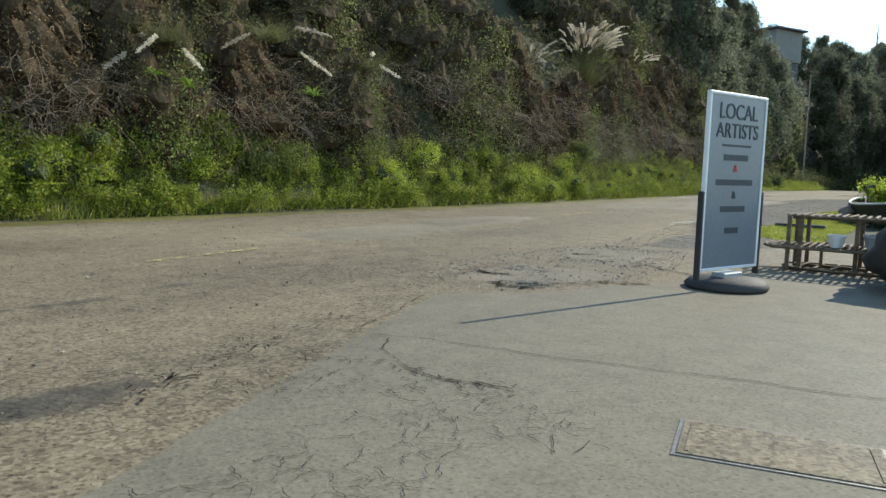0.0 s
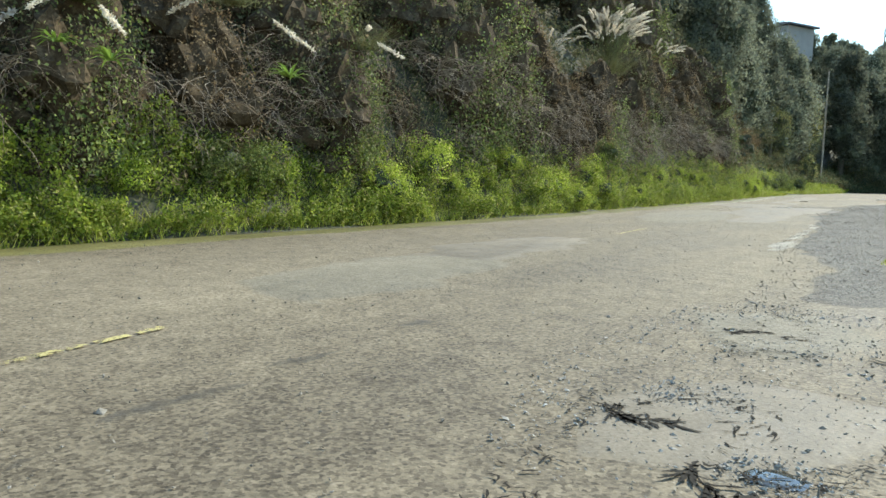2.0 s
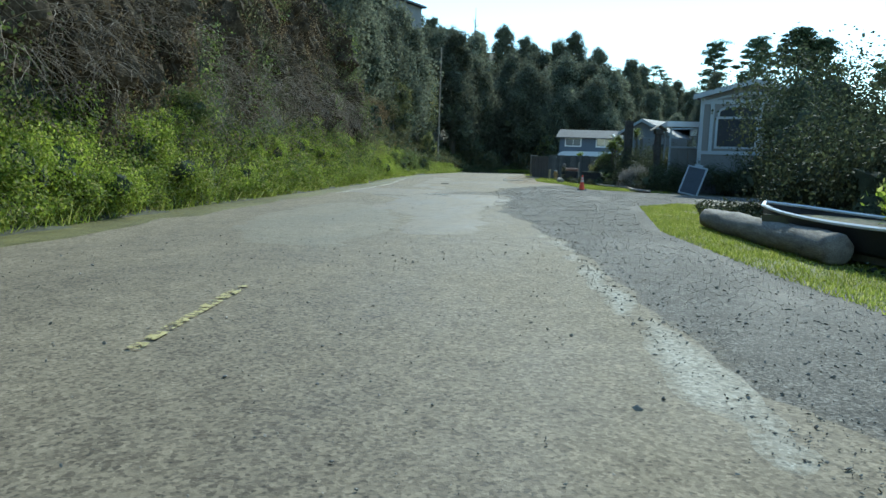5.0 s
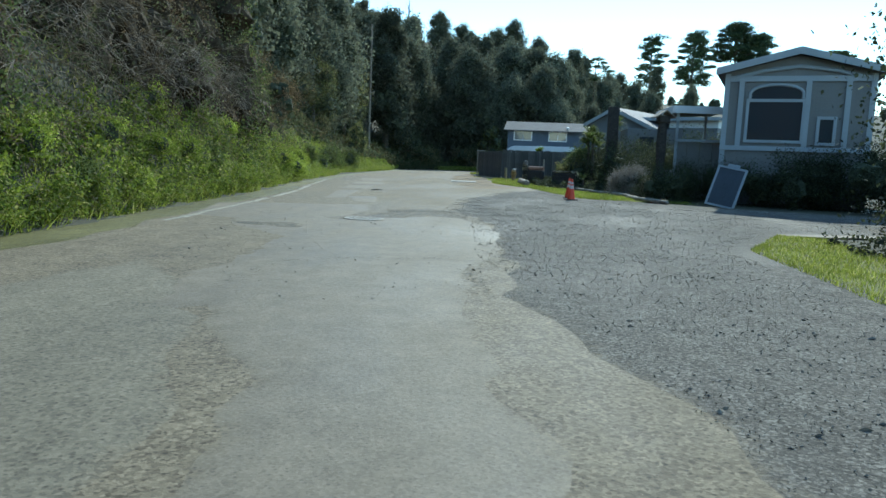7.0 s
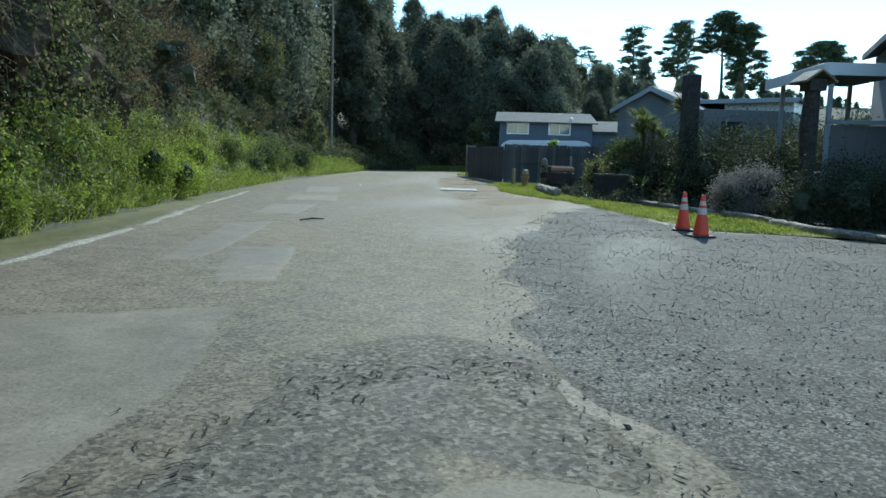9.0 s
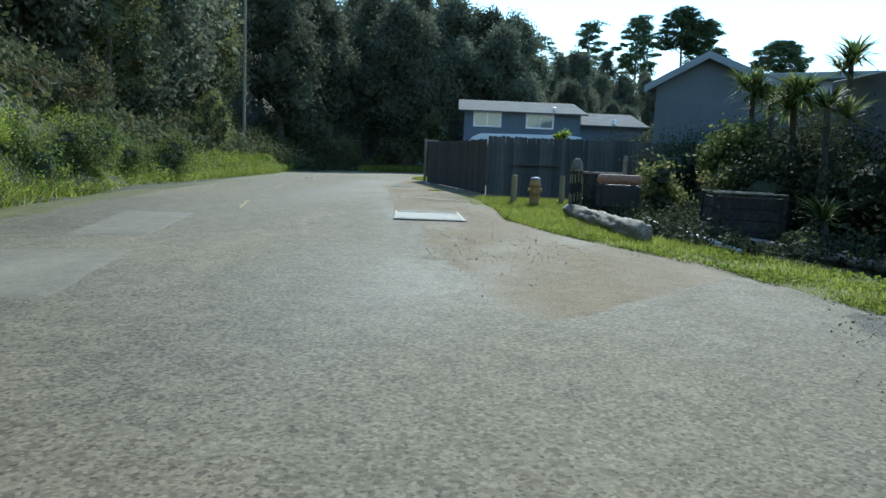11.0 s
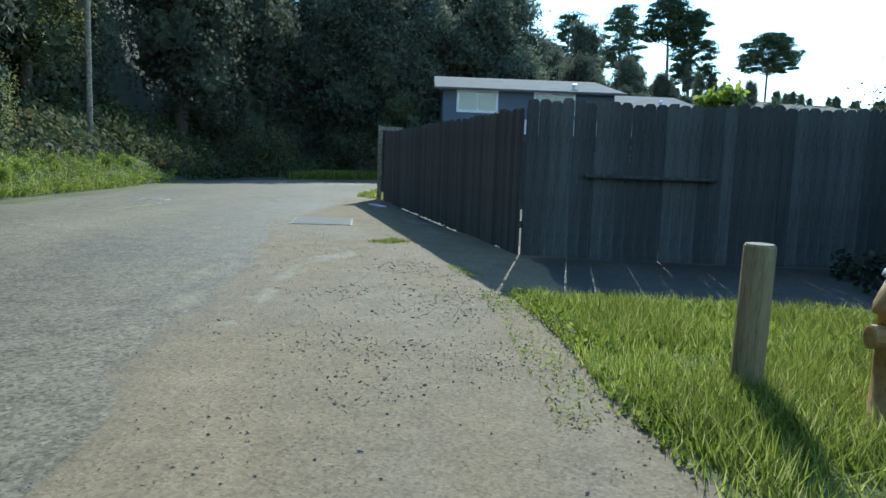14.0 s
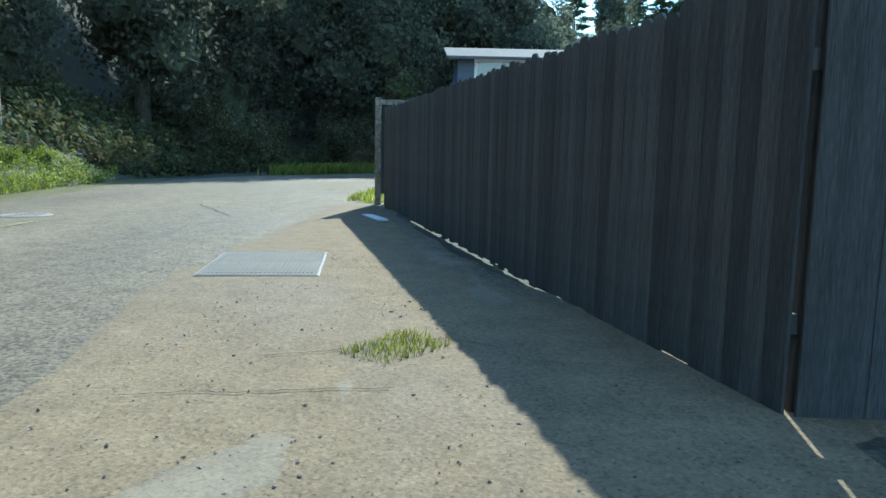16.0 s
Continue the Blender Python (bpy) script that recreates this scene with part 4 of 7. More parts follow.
def make_bush(seed, r, h, n_leaf, size, mat, label, m, name="shrub", group="", lobes=5):
    inner, lv = bush_mesh(seed, r, h, n_leaf, size, mat, lobes)
    t = group_thing(name, label, "shrub", m, group)
    f = part("foliage", lv, None, t)
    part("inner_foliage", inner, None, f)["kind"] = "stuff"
    return t


def at(x, y, turn=0.0, size=1.0, sink=0.0):
    return Matrix.Translation((x, y, land(x, y) - sink)) @ Matrix.Rotation(turn, 4, "Z") @ Matrix.Diagonal((size, size, size, 1))


def copy_scaled(ob, x, y, turn, size, sink=0.0):
    c = copy_thing(ob, Matrix.Translation((x, y, land(x, y) - sink)) @ Matrix.Rotation(turn, 4, "Z"))
    c.scale = (size, size, size * random.uniform(0.9, 1.15))
    return c


rnd = random.Random(7)
# woods at the bend and up the slope
wood_kinds = [make_tree(s, h, r, f, n, z, "tree_leaf", "dark dense evergreen tree in the roadside wood", at(x, y), 11, group="trees of the roadside wood")
              for s, h, r, f, n, z, x, y in [(11, 13, 3.6, 2.0, 17000, 0.17, -24.5, 92), (12, 16, 3.4, 3.0, 17000, 0.17, -22.5, 112), (13, 11, 3.8, 1.2, 17000, 0.16, -27, 100), (14, 14, 4.2, 2.0, 19000, 0.17, -14, 121)]]
spots = []
for y in range(70, 108, 5):
    spots.append((left_edge(y) - rnd.uniform(5.0, 7.0), y + rnd.uniform(-1.5, 1.5), rnd.uniform(0.75, 0.95)))
    spots.append((left_edge(y) - rnd.uniform(11, 14), y + rnd.uniform(-1.5, 1.5), rnd.uniform(0.9, 1.2) * (1.0 if y < 83 else 0.6)))
def taper(x):
    return between(1.0, 0.36, smooth((x + 5) / 13))


for x in range(-22, 40, 4):
    spots.append((x + rnd.uniform(-1.5, 1.5), 120 + max(0, x) * 0.25 + rnd.uniform(-1, 3), rnd.uniform(0.75, 1.0) * taper(x)))
    spots.append((x + rnd.uniform(-1.5, 1.5), 131 + max(0, x) * 0.25 + rnd.uniform(-2, 3), rnd.uniform(0.85, 1.1) * taper(x)))
for x in range(-46, 4, 5):
    spots.append((x + rnd.uniform(-1.5, 1.5), 146 + rnd.uniform(-3, 3), rnd.uniform(0.75, 0.92)))
    spots.append((x * 1.1 + rnd.uniform(-1.5, 1.5), 165 + rnd.uniform(-3, 3), rnd.uniform(0.62, 0.85)))
for x in range(-48, 17, 4):
    spots.append((x + rnd.uniform(-1.5, 1.5), 200 + rnd.uniform(-6, 6), rnd.uniform(0.58, 0.78)))
for x in (5, 9, 13, 17):
    spots.append((x, 152 + rnd.uniform(-3, 3), rnd.uniform(0.5, 0.62)))
for y in range(30, 70, 7):
    spots.append((left_edge(y) - rnd.uniform(9, 12), y + rnd.uniform(-2, 2), rnd.uniform(0.5, 0.7)))
for y in range(60, 100, 9):
    spots.append((-40 + rnd.uniform(-4, 4), y, rnd.uniform(0.6, 0.9)))
for i, (x, y, s) in enumerate(spots):
    copy_scaled(wood_kinds[i % 4 if y < 185 else 2 + i % 2], x, y, rnd.uniform(0, 6.3), s * (1.0 if y < 185 else 1.12), 0.2 if y < 185 else 1.0)

# scrub on the bank
scrub_kinds = [make_bush(s, r, h, n, z, mat, label, at(x, y), group="shrubs on the bank") for s, r, h, n, z, mat, label, x, y in [
    (21, 1.8, 2.0, 7000, 0.06, "scrub", "dark tangled evergreen shrub on the bank", -19.0, 62),
    (22, 1.6, 1.7, 7000, 0.035, "brown_leaf", "brown dried brush hanging on the bank", -19.5, 66),
    (23, 1.9, 2.2, 7000, 0.065, "scrub", "dark tangled evergreen shrub on the bank", -20.4, 70),
    (24, 1.5, 1.5, 5500, 0.05, "ivy", "ivy-covered green shrub on the bank", -18.6, 58)]]
for y in range(56, 80, 3):
    for s0, lo, hi in ((2.3, 0.55, 0.9), (4.6, 0.8, 1.2)):
        copy_scaled(scrub_kinds[rnd.choice((0, 0, 1, 2, 2, 3))], left_edge(y) - s0 - rnd.uniform(-0.5, 0.6), y + rnd.uniform(-0.9, 0.9), rnd.uniform(0, 6.3), rnd.uniform(lo, hi), 0.45)


for y in range(71, 82, 2):
    copy_scaled(scrub_kinds[3], left_edge(y) - rnd.uniform(0.5, 1.1), y + rnd.uniform(-0.6, 0.6), rnd.uniform(0, 6.3), rnd.uniform(0.5, 0.8), 0.15)


def thicket(seed, r, h, n_leaf, size, mat, label, m, lobes=11, ivy=0):
    """A tall overhanging mass of brush: stacked dense lobes in a shade-dark colour, leaves in clumps on their skins."""
    rr, rng = random.Random(seed), np.random.default_rng(seed)
    inner = bmesh.new()
    pts, outs = [], []
    for k in range(lobes):
        f = (k + 0.5) / lobes
        a = k * 2.4 + rr.uniform(-0.6, 0.6)
        reach = r * rr.uniform(0.25, 0.7) * (1.0 - 0.35 * f)
        c = np.array((math.cos(a) * reach, math.sin(a) * reach, h * f))
        rad = r * rr.uniform(0.36, 0.58)
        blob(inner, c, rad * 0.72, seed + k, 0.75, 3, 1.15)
        hub = rng.normal(size=(34, 3))
        hub /= np.linalg.norm(hub, axis=1, keepdims=True)
        pick = hub[rng.integers(0, 34, n_leaf // lobes)]
        v = pick * rng.uniform(0.85, 1.06, (len(pick), 1)) + rng.normal(size=pick.shape) * 0.17
        v[:, 2] = v[:, 2] * 1.15 - 0.12 * rng.random(len(v))
        pts.append(c + v * rad)
        outs.append(pick)
    t = group_thing("thicket", label, "shrub", m, "thickets overhanging the bank")
    fo = part("foliage", quads("foliage", leaves(rng, np.concatenate(pts), size, np.concatenate(outs)), mat), None, t)
    part("inner_foliage", finish(inner, "inner_foliage", "shade_core"), None, fo)["kind"] = "stuff"
    if ivy:
        col = [(r * 0.9 * math.cos(q), r * 0.9 * math.sin(q), z) for q, z in ((rr.gauss(0.2, 0.5), h * rr.random() ** 1.4 * 0.8) for _ in range(ivy))]
        part("ivy_curtain", quads("ivy_curtain", leaves(rng, np.array(col) + rng.normal(size=(ivy, 3)) * 0.16, 0.045, np.tile((0.8, 0.0, 0.3), (ivy, 1))), "ivy"), None, t, "green ivy climbing the brush")
    return t


def bank_spot(y, s, z, turn, size, tall=1.0):
    return Matrix.Translation((left_edge(y) - s, y, z)) @ Matrix.Rotation(turn, 4, "Z") @ Matrix.Diagonal((size, size, size * tall, 1))


thicket_kinds = [thicket(*k[:7], bank_spot(*k[7]), ivy=k[8]) for k in [
    (401, 1.7, 3.0, 13000, 0.044, "scrub", "dark dense thicket overhanging the bank", (9.0, 2.2, 1.5, 0.0, 1.0), 0),
    (402, 1.6, 2.8, 14000, 0.034, "brown_leaf", "brown withered brush thicket on the bank", (14.6, 2.1, 1.7, 0.0, 1.0), 0),
    (403, 1.8, 3.2, 13000, 0.046, "scrub", "dark thicket with ivy climbing over it", (20.6, 2.3, 1.4, 0.3, 1.0), 1600),
    (404, 1.5, 2.6, 13000, 0.036, "brown_leaf", "brown thicket with ivy climbing over it", (27.0, 2.2, 1.5, 0.0, 1.0), 1300)]]
place = random.Random(19)
for s0, base, gap, lo, hi in ((2.1, 1.5, 2.9, 0.8, 1.1), (4.0, 3.9, 3.0, 0.95, 1.3), (6.8, 6.6, 3.8, 1.2, 1.6)):
    y = -7.0
    while y < 60:
        if s0 > 3 and 34 < y < 44:
            y += gap
            continue
        m = bank_spot(y, s0 + place.uniform(-0.35, 0.5), base + place.uniform(-0.4, 0.5), place.uniform(-0.7, 0.7), 1.0)
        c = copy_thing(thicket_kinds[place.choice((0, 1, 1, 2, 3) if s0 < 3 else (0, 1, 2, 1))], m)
        k = place.uniform(lo, hi)
        c.scale = (k, k, k * place.uniform(0.9, 1.25))
        y += gap * place.uniform(0.75, 1.3)


def branch_tangle(m, seed, n, label="tangle of bare dry branches hanging down the bank"):
    """Bare arching twigs from one root, each forking once or twice."""
    rr = random.Random(seed)
    b3 = bmesh.new()
    for _ in range(n):
        a, ln = rr.gauss(0.0, 0.8), rr.uniform(0.5, 1.5)
        p = Vector((rr.uniform(-0.15, 0.15), rr.uniform(-0.9, 0.9), rr.uniform(-0.5, 0.5)))
        d = Vector((math.cos(a) * 0.8, math.sin(a), rr.uniform(-0.3, 0.9))).normalized()
        line = [p]
        for i in range(5):
            d = (d + Vector((rr.gauss(0, 0.2), rr.gauss(0, 0.25), -0.22 + rr.gauss(0, 0.15)))).normalized()
            line.append(line[-1] + d * ln / 5)
        tube(b3, [tuple(q) for q in line], [0.006, 0.005, 0.004, 0.003, 0.0025, 0.002], 3, cap=False)
        for i in (2, 3):
            e = (d + Vector((rr.gauss(0, 0.7), rr.gauss(0, 0.7), rr.gauss(0, 0.5)))).normalized()
            tube(b3, [tuple(line[i]), tuple(line[i] + e * ln * 0.16), tuple(line[i] + e * ln * 0.3 + Vector((0, 0, -0.04)))], [0.004, 0.003, 0.002], 3, cap=False)
    return solo("branch_tangle", b3, "twig", label, "branches", "dry branches on the bank", m=m)


for k in range(44):
    y = 5.5 + k * 1.05 + place.uniform(-0.6, 0.6)
    branch_tangle(bank_spot(y, place.uniform(0.5, 1.2), place.uniform(2.1, 4.0), place.uniform(-0.4, 0.2), place.uniform(0.8, 1.25)), 500 + k, 38)
weed_kinds = [make_bush(s, 0.8, 0.8, 6000, 0.027, mat, label, at(x, y), name="weed_clump", group="weeds along the bank's foot", lobes=4) for s, mat, label, x, y in [
    (31, "weeds", "bright green weeds at the bank's foot", -12.0, 9), (32, "weeds", "bright green weeds at the bank's foot", -12.4, 13), (33, "ivy", "green bramble leaves at the bank's foot", -12.6, 17)]]
y = -4.0
while y < 100:
    copy_scaled(weed_kinds[rnd.choice((0, 0, 1, 1, 2))], left_edge(y) - rnd.uniform(0.5, 1.3), y + rnd.uniform(-0.4, 0.4), rnd.uniform(0, 6.3), rnd.uniform(0.6, 1.2) * (1.0 if y < 70 else 0.52), 0.12)
    y += 1.15 if y < 60 else 1.9


def slope_cover(name, s0, s1, y0, y1, n, size, mat, label, seed, puff, dense=1.0):
    """Leaves all over a stretch of the bank, gathered into tufts and mounds."""
    rr, rng = random.Random(seed), np.random.default_rng(seed)
    pts, outs = [], []
    while len(pts) < n // 3:
        y = y0 + (y1 - y0) * rr.random() ** dense
        s = rr.uniform(s0, s1)
        s = s + 0.5 * (s1 - s0) * 0.4 * noise.noise((y * 0.35, seed, 0.0)) if s > (s0 + s1) / 2 else s
        x = left_edge(y) - s
        f = noise.noise((x * 1.6, y * 1.6, seed)) + 0.6 * noise.noise((x * 4.1, y * 4.1, seed + 3))
        if f < -0.35:
            continue
        h = land(x, y)
        g = rise(s + 0.1) - rise(max(0.0, s - 0.1))
        up = 0.2 / math.hypot(0.2, g)
        side = g / math.hypot(0.2, g)
        d = puff * max(0.0, 0.35 + f) * rr.random() ** 0.5
        pts.append((x + side * d, y, h + up * d + 0.02))
        outs.append((side, 0.0, up))
    pts = np.repeat(np.array(pts), 3, axis=0) + rng.normal(size=(len(pts) * 3, 3)) * size * (1.1 if mat != "dry" else 4.0)
    outs = np.repeat(np.array(outs), 3, axis=0)
    me = quads(name, (twigs if mat == "dry" else leaves)(rng, np.array(pts), size, np.array(outs) * 1.2), mat)
    return solo(name, me, None, label, "undergrowth", kind="stuff")


slope_cover("bank_weeds", -0.05, 1.3, -5, 62, 210000, 0.036, "weeds", "lush bright green weeds covering the foot of the bank", 301, 0.85, 1.25)
slope_cover("bank_weeds", -0.05, 1.6, 60, 100, 40000, 0.042, "weeds", "green weeds covering the low bank by the wood", 302, 0.5)
slope_cover("bank_brush", 0.9, 3.2, -5, 66, 70000, 0.045, "scrub", "dense dark brush covering the steep bank", 303, 0.9, 1.2)
slope_cover("bank_brush", 0.7, 2.4, -5, 66, 24000, 0.016, "dry", "dry brown brush tangled over the steep bank", 304, 1.0, 1.2)
slope_cover("wood_floor", 1.6, 11.0, 58, 112, 60000, 0.13, "leaf_litter", "dark undergrowth below the wood", 306, 0.9)
slope_cover("bank_brush", 3.0, 9.0, -5, 80, 40000, 0.10, "scrub", "dark brush covering the upper bank", 305, 1.2)


def grass_field(name, places, height, width, label, seed, mat="grass", lean=0.35):
    rng = np.random.default_rng(seed)
    return solo(name, quads(name, blades(rng, np.array(places), height, width, lean), mat, 3), None, label, "grass", kind="stuff")


def scatter(poly, n, seed, clump=0.5):
    rr = random.Random(seed)
    x0, x1, y0, y1 = min(p[0] for p in poly), max(p[0] for p in poly), min(p[1] for p in poly), max(p[1] for p in poly)
    got = []
    while len(got) < n:
        x, y = rr.uniform(x0, x1), rr.uniform(y0, y1)
        if inside(x, y, poly) and rr.random() < 0.5 + clump * 1.6 * noise.noise((x * 1.1, y * 1.1, seed)):
            got.append((x, y, max(0.004, land(x, y))))
    return got


def low_plants(name, poly, n, size, tall, mat, label, seed):
    """Small-leaved plants hugging the ground, in uneven tufts."""
    rr, rng = random.Random(seed), np.random.default_rng(seed)
    pts = [(x, y, z + 0.01 + tall * max(0.06, 0.5 + noise.noise((x * 2.1, y * 2.1, seed))) * rr.random()) for x, y, z in scatter(poly, n, seed, 0.9)]
    return solo(name, quads(name, leaves(rng, np.array(pts), size, np.tile((0.0, 0.0, 0.7), (len(pts), 1))), mat), None, label, "undergrowth", kind="stuff")


rb = random.Random(3)
foot = []
for _ in range(45000):
    y = -4 + 100 * rb.random() ** 1.3
    x = left_edge(y) - abs(rb.gauss(0, 0.9)) + 0.12
    foot.append((x, y, land(x, y)))
grass_field("bank_grass", foot, 0.33, 0.008, "bright sunlit grass along the foot of the bank", 51, lean=0.5)
VERGE_A = [(-2.4, 22), (-2.65, 26.5), (-3.1, 29.0), (-3.75, 33.6), (-3.6, 42.0), (-2.2, 45.0), (-1.4, 44.6), (-2.0, 36), (-1.3, 29), (-0.7, 24), (-0.4, 20)]
VERGE_B = [(-5.0, 56.6), (-5.8, 60), (-6.7, 64.5), (-8.1, 68.0), (-8.7, 70.5), (-8.7, 73.0), (-8.85, 75.4), (-8.85, 76.5), (-9.0, 78.2), (-8.0, 78.1), (-7.0, 77.8), (-5.0, 77.5), (-6.0, 72), (-6.6, 68), (-5.2, 64.6), (-3.4, 60), (-2.4, 57), (-1, 55.6)]
sheet("mossy_verge", VERGE_A, 0.0075, "moss", "bright yellow-green moss under the verge grass", 0.12, 0.4, 33, feather=0.4)
grass_field("verge_grass", scatter(VERGE_A, 46000, 61, 0.3), 0.05, 0.006, "short yellow-green grass verge by the lying log", 61)
sheet("mossy_verge", VERGE_B, 0.009, "moss", "mossy green ground under the verge grass", 0.12, 0.4, 34, feather=0.4)
thin = random.Random(5)
grass_field("verge_grass", [p for p in scatter(VERGE_B, 92000, 62, 0.4) if p[1] > 66 or thin.random() < 0.3], 0.09, 0.0045, "lush sunlit grass verge by the driftwood log", 62)
grass_field("verge_grass", scatter([(-8.6, 73.6), (-8.75, 76.4), (-8.85, 77.8), (-7.0, 77.6), (-4.9, 77.0), (-6.2, 72.6), (-7.2, 73.0)], 30000, 66, 0.9), 0.14, 0.005, "taller grass round the wooden posts", 66, lean=0.5)
low_plants("verge_weeds", VERGE_B, 30000, 0.028, 0.09, "weeds", "small-leaved weeds among the verge grass", 71)
low_plants("ground_cover", [(-7.0, 72.6), (-6.7, 69.5), (-6.2, 66.4), (-4.8, 64.8), (-3.2, 61), (-1.5, 62), (-1.5, 80), (-5.0, 80)], 42000, 0.05, 0.45, "hedge", "dark low ground cover behind the logs", 72)
low_plants("wood_undergrowth", [(-25, 97), (-19.2, 101.5), (-17.6, 108.5), (-13.6, 114.2), (-9.5, 118.5), (-11, 122), (-25, 113)], 30000, 0.11, 1.1, "leaf_litter", "dark undergrowth at the foot of the wood", 74)
low_plants("ground_cover", [(-2.7, 35.5), (-2.2, 30), (-1.2, 26.5), (3.5, 26.5), (3.5, 44), (-1.8, 44)], 22000, 0.05, 0.35, "hedge", "dark low ground cover behind the boat", 73)
grass_field("verge_grass", scatter([(-16.2, 106), (-11.5, 111.6), (-8, 114.5), (-9.5, 116.0), (-14.6, 110)], 14000, 63), 0.4, 0.022, "sunlit grass strip at the bend below the wood", 63)
for k in range(34):
    x = rnd.uniform(-23, 6)
    copy_scaled(scrub_kinds[k % 4], x, 112.5 + max(0.0, (x + 14)) * 0.45 + rnd.uniform(0, 5), rnd.uniform(0, 6.3), rnd.uniform(0.7, 1.3), 0.3)
grass_field("verge_grass", scatter([(-10.5, 81.9), (-10.15, 82.4), (-9.85, 82.1), (-10.25, 81.65)], 600, 64, 0.9), 0.045, 0.0035, "tuft of grass in the dirt shoulder", 64)
grass_field("verge_grass", scatter([(-11.6, 93.5), (-11.2, 97.5), (-9.4, 99.5), (-9.6, 95.5), (-10.9, 92.6)], 1500, 65, 0.2), 0.15, 0.015, "grass round the end of the fence", 65)
# Soil sheet with the fence's shade painted into its dark colour.
sheet("fence_foot", [(-8.55, 78.3), (-8.5, 80.9), (-1.6, 80.4), (-1.6, 77.0), (-5.0, 77.2), (-7.0, 77.5), (-8.0, 77.8)], 0.0105, "damp", "bare soil at the foot of the fence, darkened for its shade", 0.12, 0.4, 35, feather=0.5)
# ---------------------------------------------------------------- fence
def fence_run(a, b, label, seed, height=1.82, rails_side=1, low=-0.06):
    """Dog-eared board fence from a to b: posts, rails and one board after another, with narrow gaps."""
    rr = random.Random(seed)
    a, b = Vector((*a, 0)), Vector((*b, 0))
    length = (b - a).length
    ang = math.atan2(b.y - a.y, b.x - a.x)
    f = group_thing("fence", label, "fence", Matrix.Translation(a) @ Matrix.Rotation(ang, 4, "Z"))
    t = 0.018
    shapes = []
    for k in range(4):
        b2 = bmesh.new()
        w = (0.1452, 0.1455, 0.1448, 0.1395)[k]
        h = height + rr.uniform(-0.015, 0.015)
        ear = 0.035
        outline = [(0, low), (w, low), (w, h - ear), (w - ear, h), (ear, h), (0, h - ear)]
        lo = [b2.verts.new((x, -t / 2, z)) for x, z in outline]
        hi = [b2.verts.new((x, t / 2, z)) for x, z in outline]
        b2.faces.new(lo)
        b2.faces.new(hi[::-1])
        for i in range(6):
            b2.faces.new((lo[i], hi[i], hi[(i + 1) % 6], lo[(i + 1) % 6]))
        bmesh.ops.recalc_face_normals(b2, faces=b2.faces)
        shapes.append(finish(b2, "board", "fence"))
    count = round(length / 0.1445)
    for k in range(count):
        x = k * length / count + rr.uniform(0, 0.003)
        part("board", rr.choice(shapes[:3] * 5 + shapes[3:]), None, f, m=Matrix.Translation((x, 0.003 * (k % 2), rr.uniform(-0.02, 0.02))) @ Matrix.Rotation(rr.uniform(-0.004, 0.004), 4, "Y"))
    for z in (0.35, 1.45):
        part("rail", cube(0, length, 0.012 * rails_side, 0.05 * rails_side, z, z + 0.09, 0.005) if rails_side > 0 else cube(0, length, -0.05, -0.012, z, z + 0.09, 0.005), "fence", f)
    for k in range(int(length / 2.4) + 1):
        part("post", cube(min(length - 0.1, k * 2.4), min(length - 0.1, k * 2.4) + 0.09, 0.052, 0.142, 0, height - 0.1, 0.006), "fence", f)
    return f


fence_run((-10.72, 92.4), (-8.513, 81.01), "weathered dark board fence running along the dirt shoulder", 1, 1.88, low=-0.005)
fb = fence_run((-8.47, 80.98), (-1.5, 80.5), "weathered dark board fence standing behind the grass", 2, 1.98)
part("ledge", cube(0.75, 2.4, -0.11, -0.012, 1.03, 1.07, 0.006), "fence", fb, "narrow weathered ledge across the boards")
fence_run((-10.70, 92.50), (-4.5, 94.2), "weathered dark board fence returning from the road", 3, 1.9)


gp = group_thing("fence_post", "pale weathered post with a boxed notch at the fence's end", "post", pose(-10.86, 92.55, -0.03, 0, 0, 5))
part("shaft", cube(-0.06, 0.06, -0.06, 0.06, 0, 2.12, 0.008), "drift", gp)
part("cap_rail", cube(0.062, 0.62, -0.05, 0.03, 1.98, 2.08, 0.006), "drift", gp)
part("notch", cube(0.10, 0.34, -0.02, 0.06, 1.62, 1.96, 0.006), "dark_metal", gp)
part("panel", cube(0.062, 0.62, -0.03, 0.0, 0.25, 1.60, 0.006), "fence", gp)
solo("plank", cube(-0.09, 0.09, -0.45, 0.45, 0, 0.03, 0.004), "white", "short pale plank lying at the fence's foot", "plank", m=pose(-10.75, 89.6, 0.006, 0, 0, 20))


# ---------------------------------------------------------------- traffic cones
def cone(m):
    t = group_thing("traffic_cone", "faded orange traffic cone with two pale collars", "traffic cone", m, "traffic cones by the verge")
    part("body", spin(bmesh.new(), [(0.135, 0.035), (0.128, 0.06), (0.028, 0.69), (0.022, 0.70)], 20), "orange", t, smooth=True)
    part("base", cube(-0.18, 0.18, -0.18, 0.18, 0, 0.035, 0.012), "rubber", t, "black rubber base")
    part("collar", spin(bmesh.new(), [(0.079, 0.38), (0.062, 0.485)], 20), "collar", t, "pale reflective collar")
    part("collar", spin(bmesh.new(), [(0.055, 0.53), (0.044, 0.60)], 20), "collar", t, "pale reflective collar")
    return t


c0 = cone(pose(-5.42, 55.25, 0.006, 0, 0, 20))
copy_thing(c0, pose(-5.43, 56.40, 0.006, 0, 0, -12))


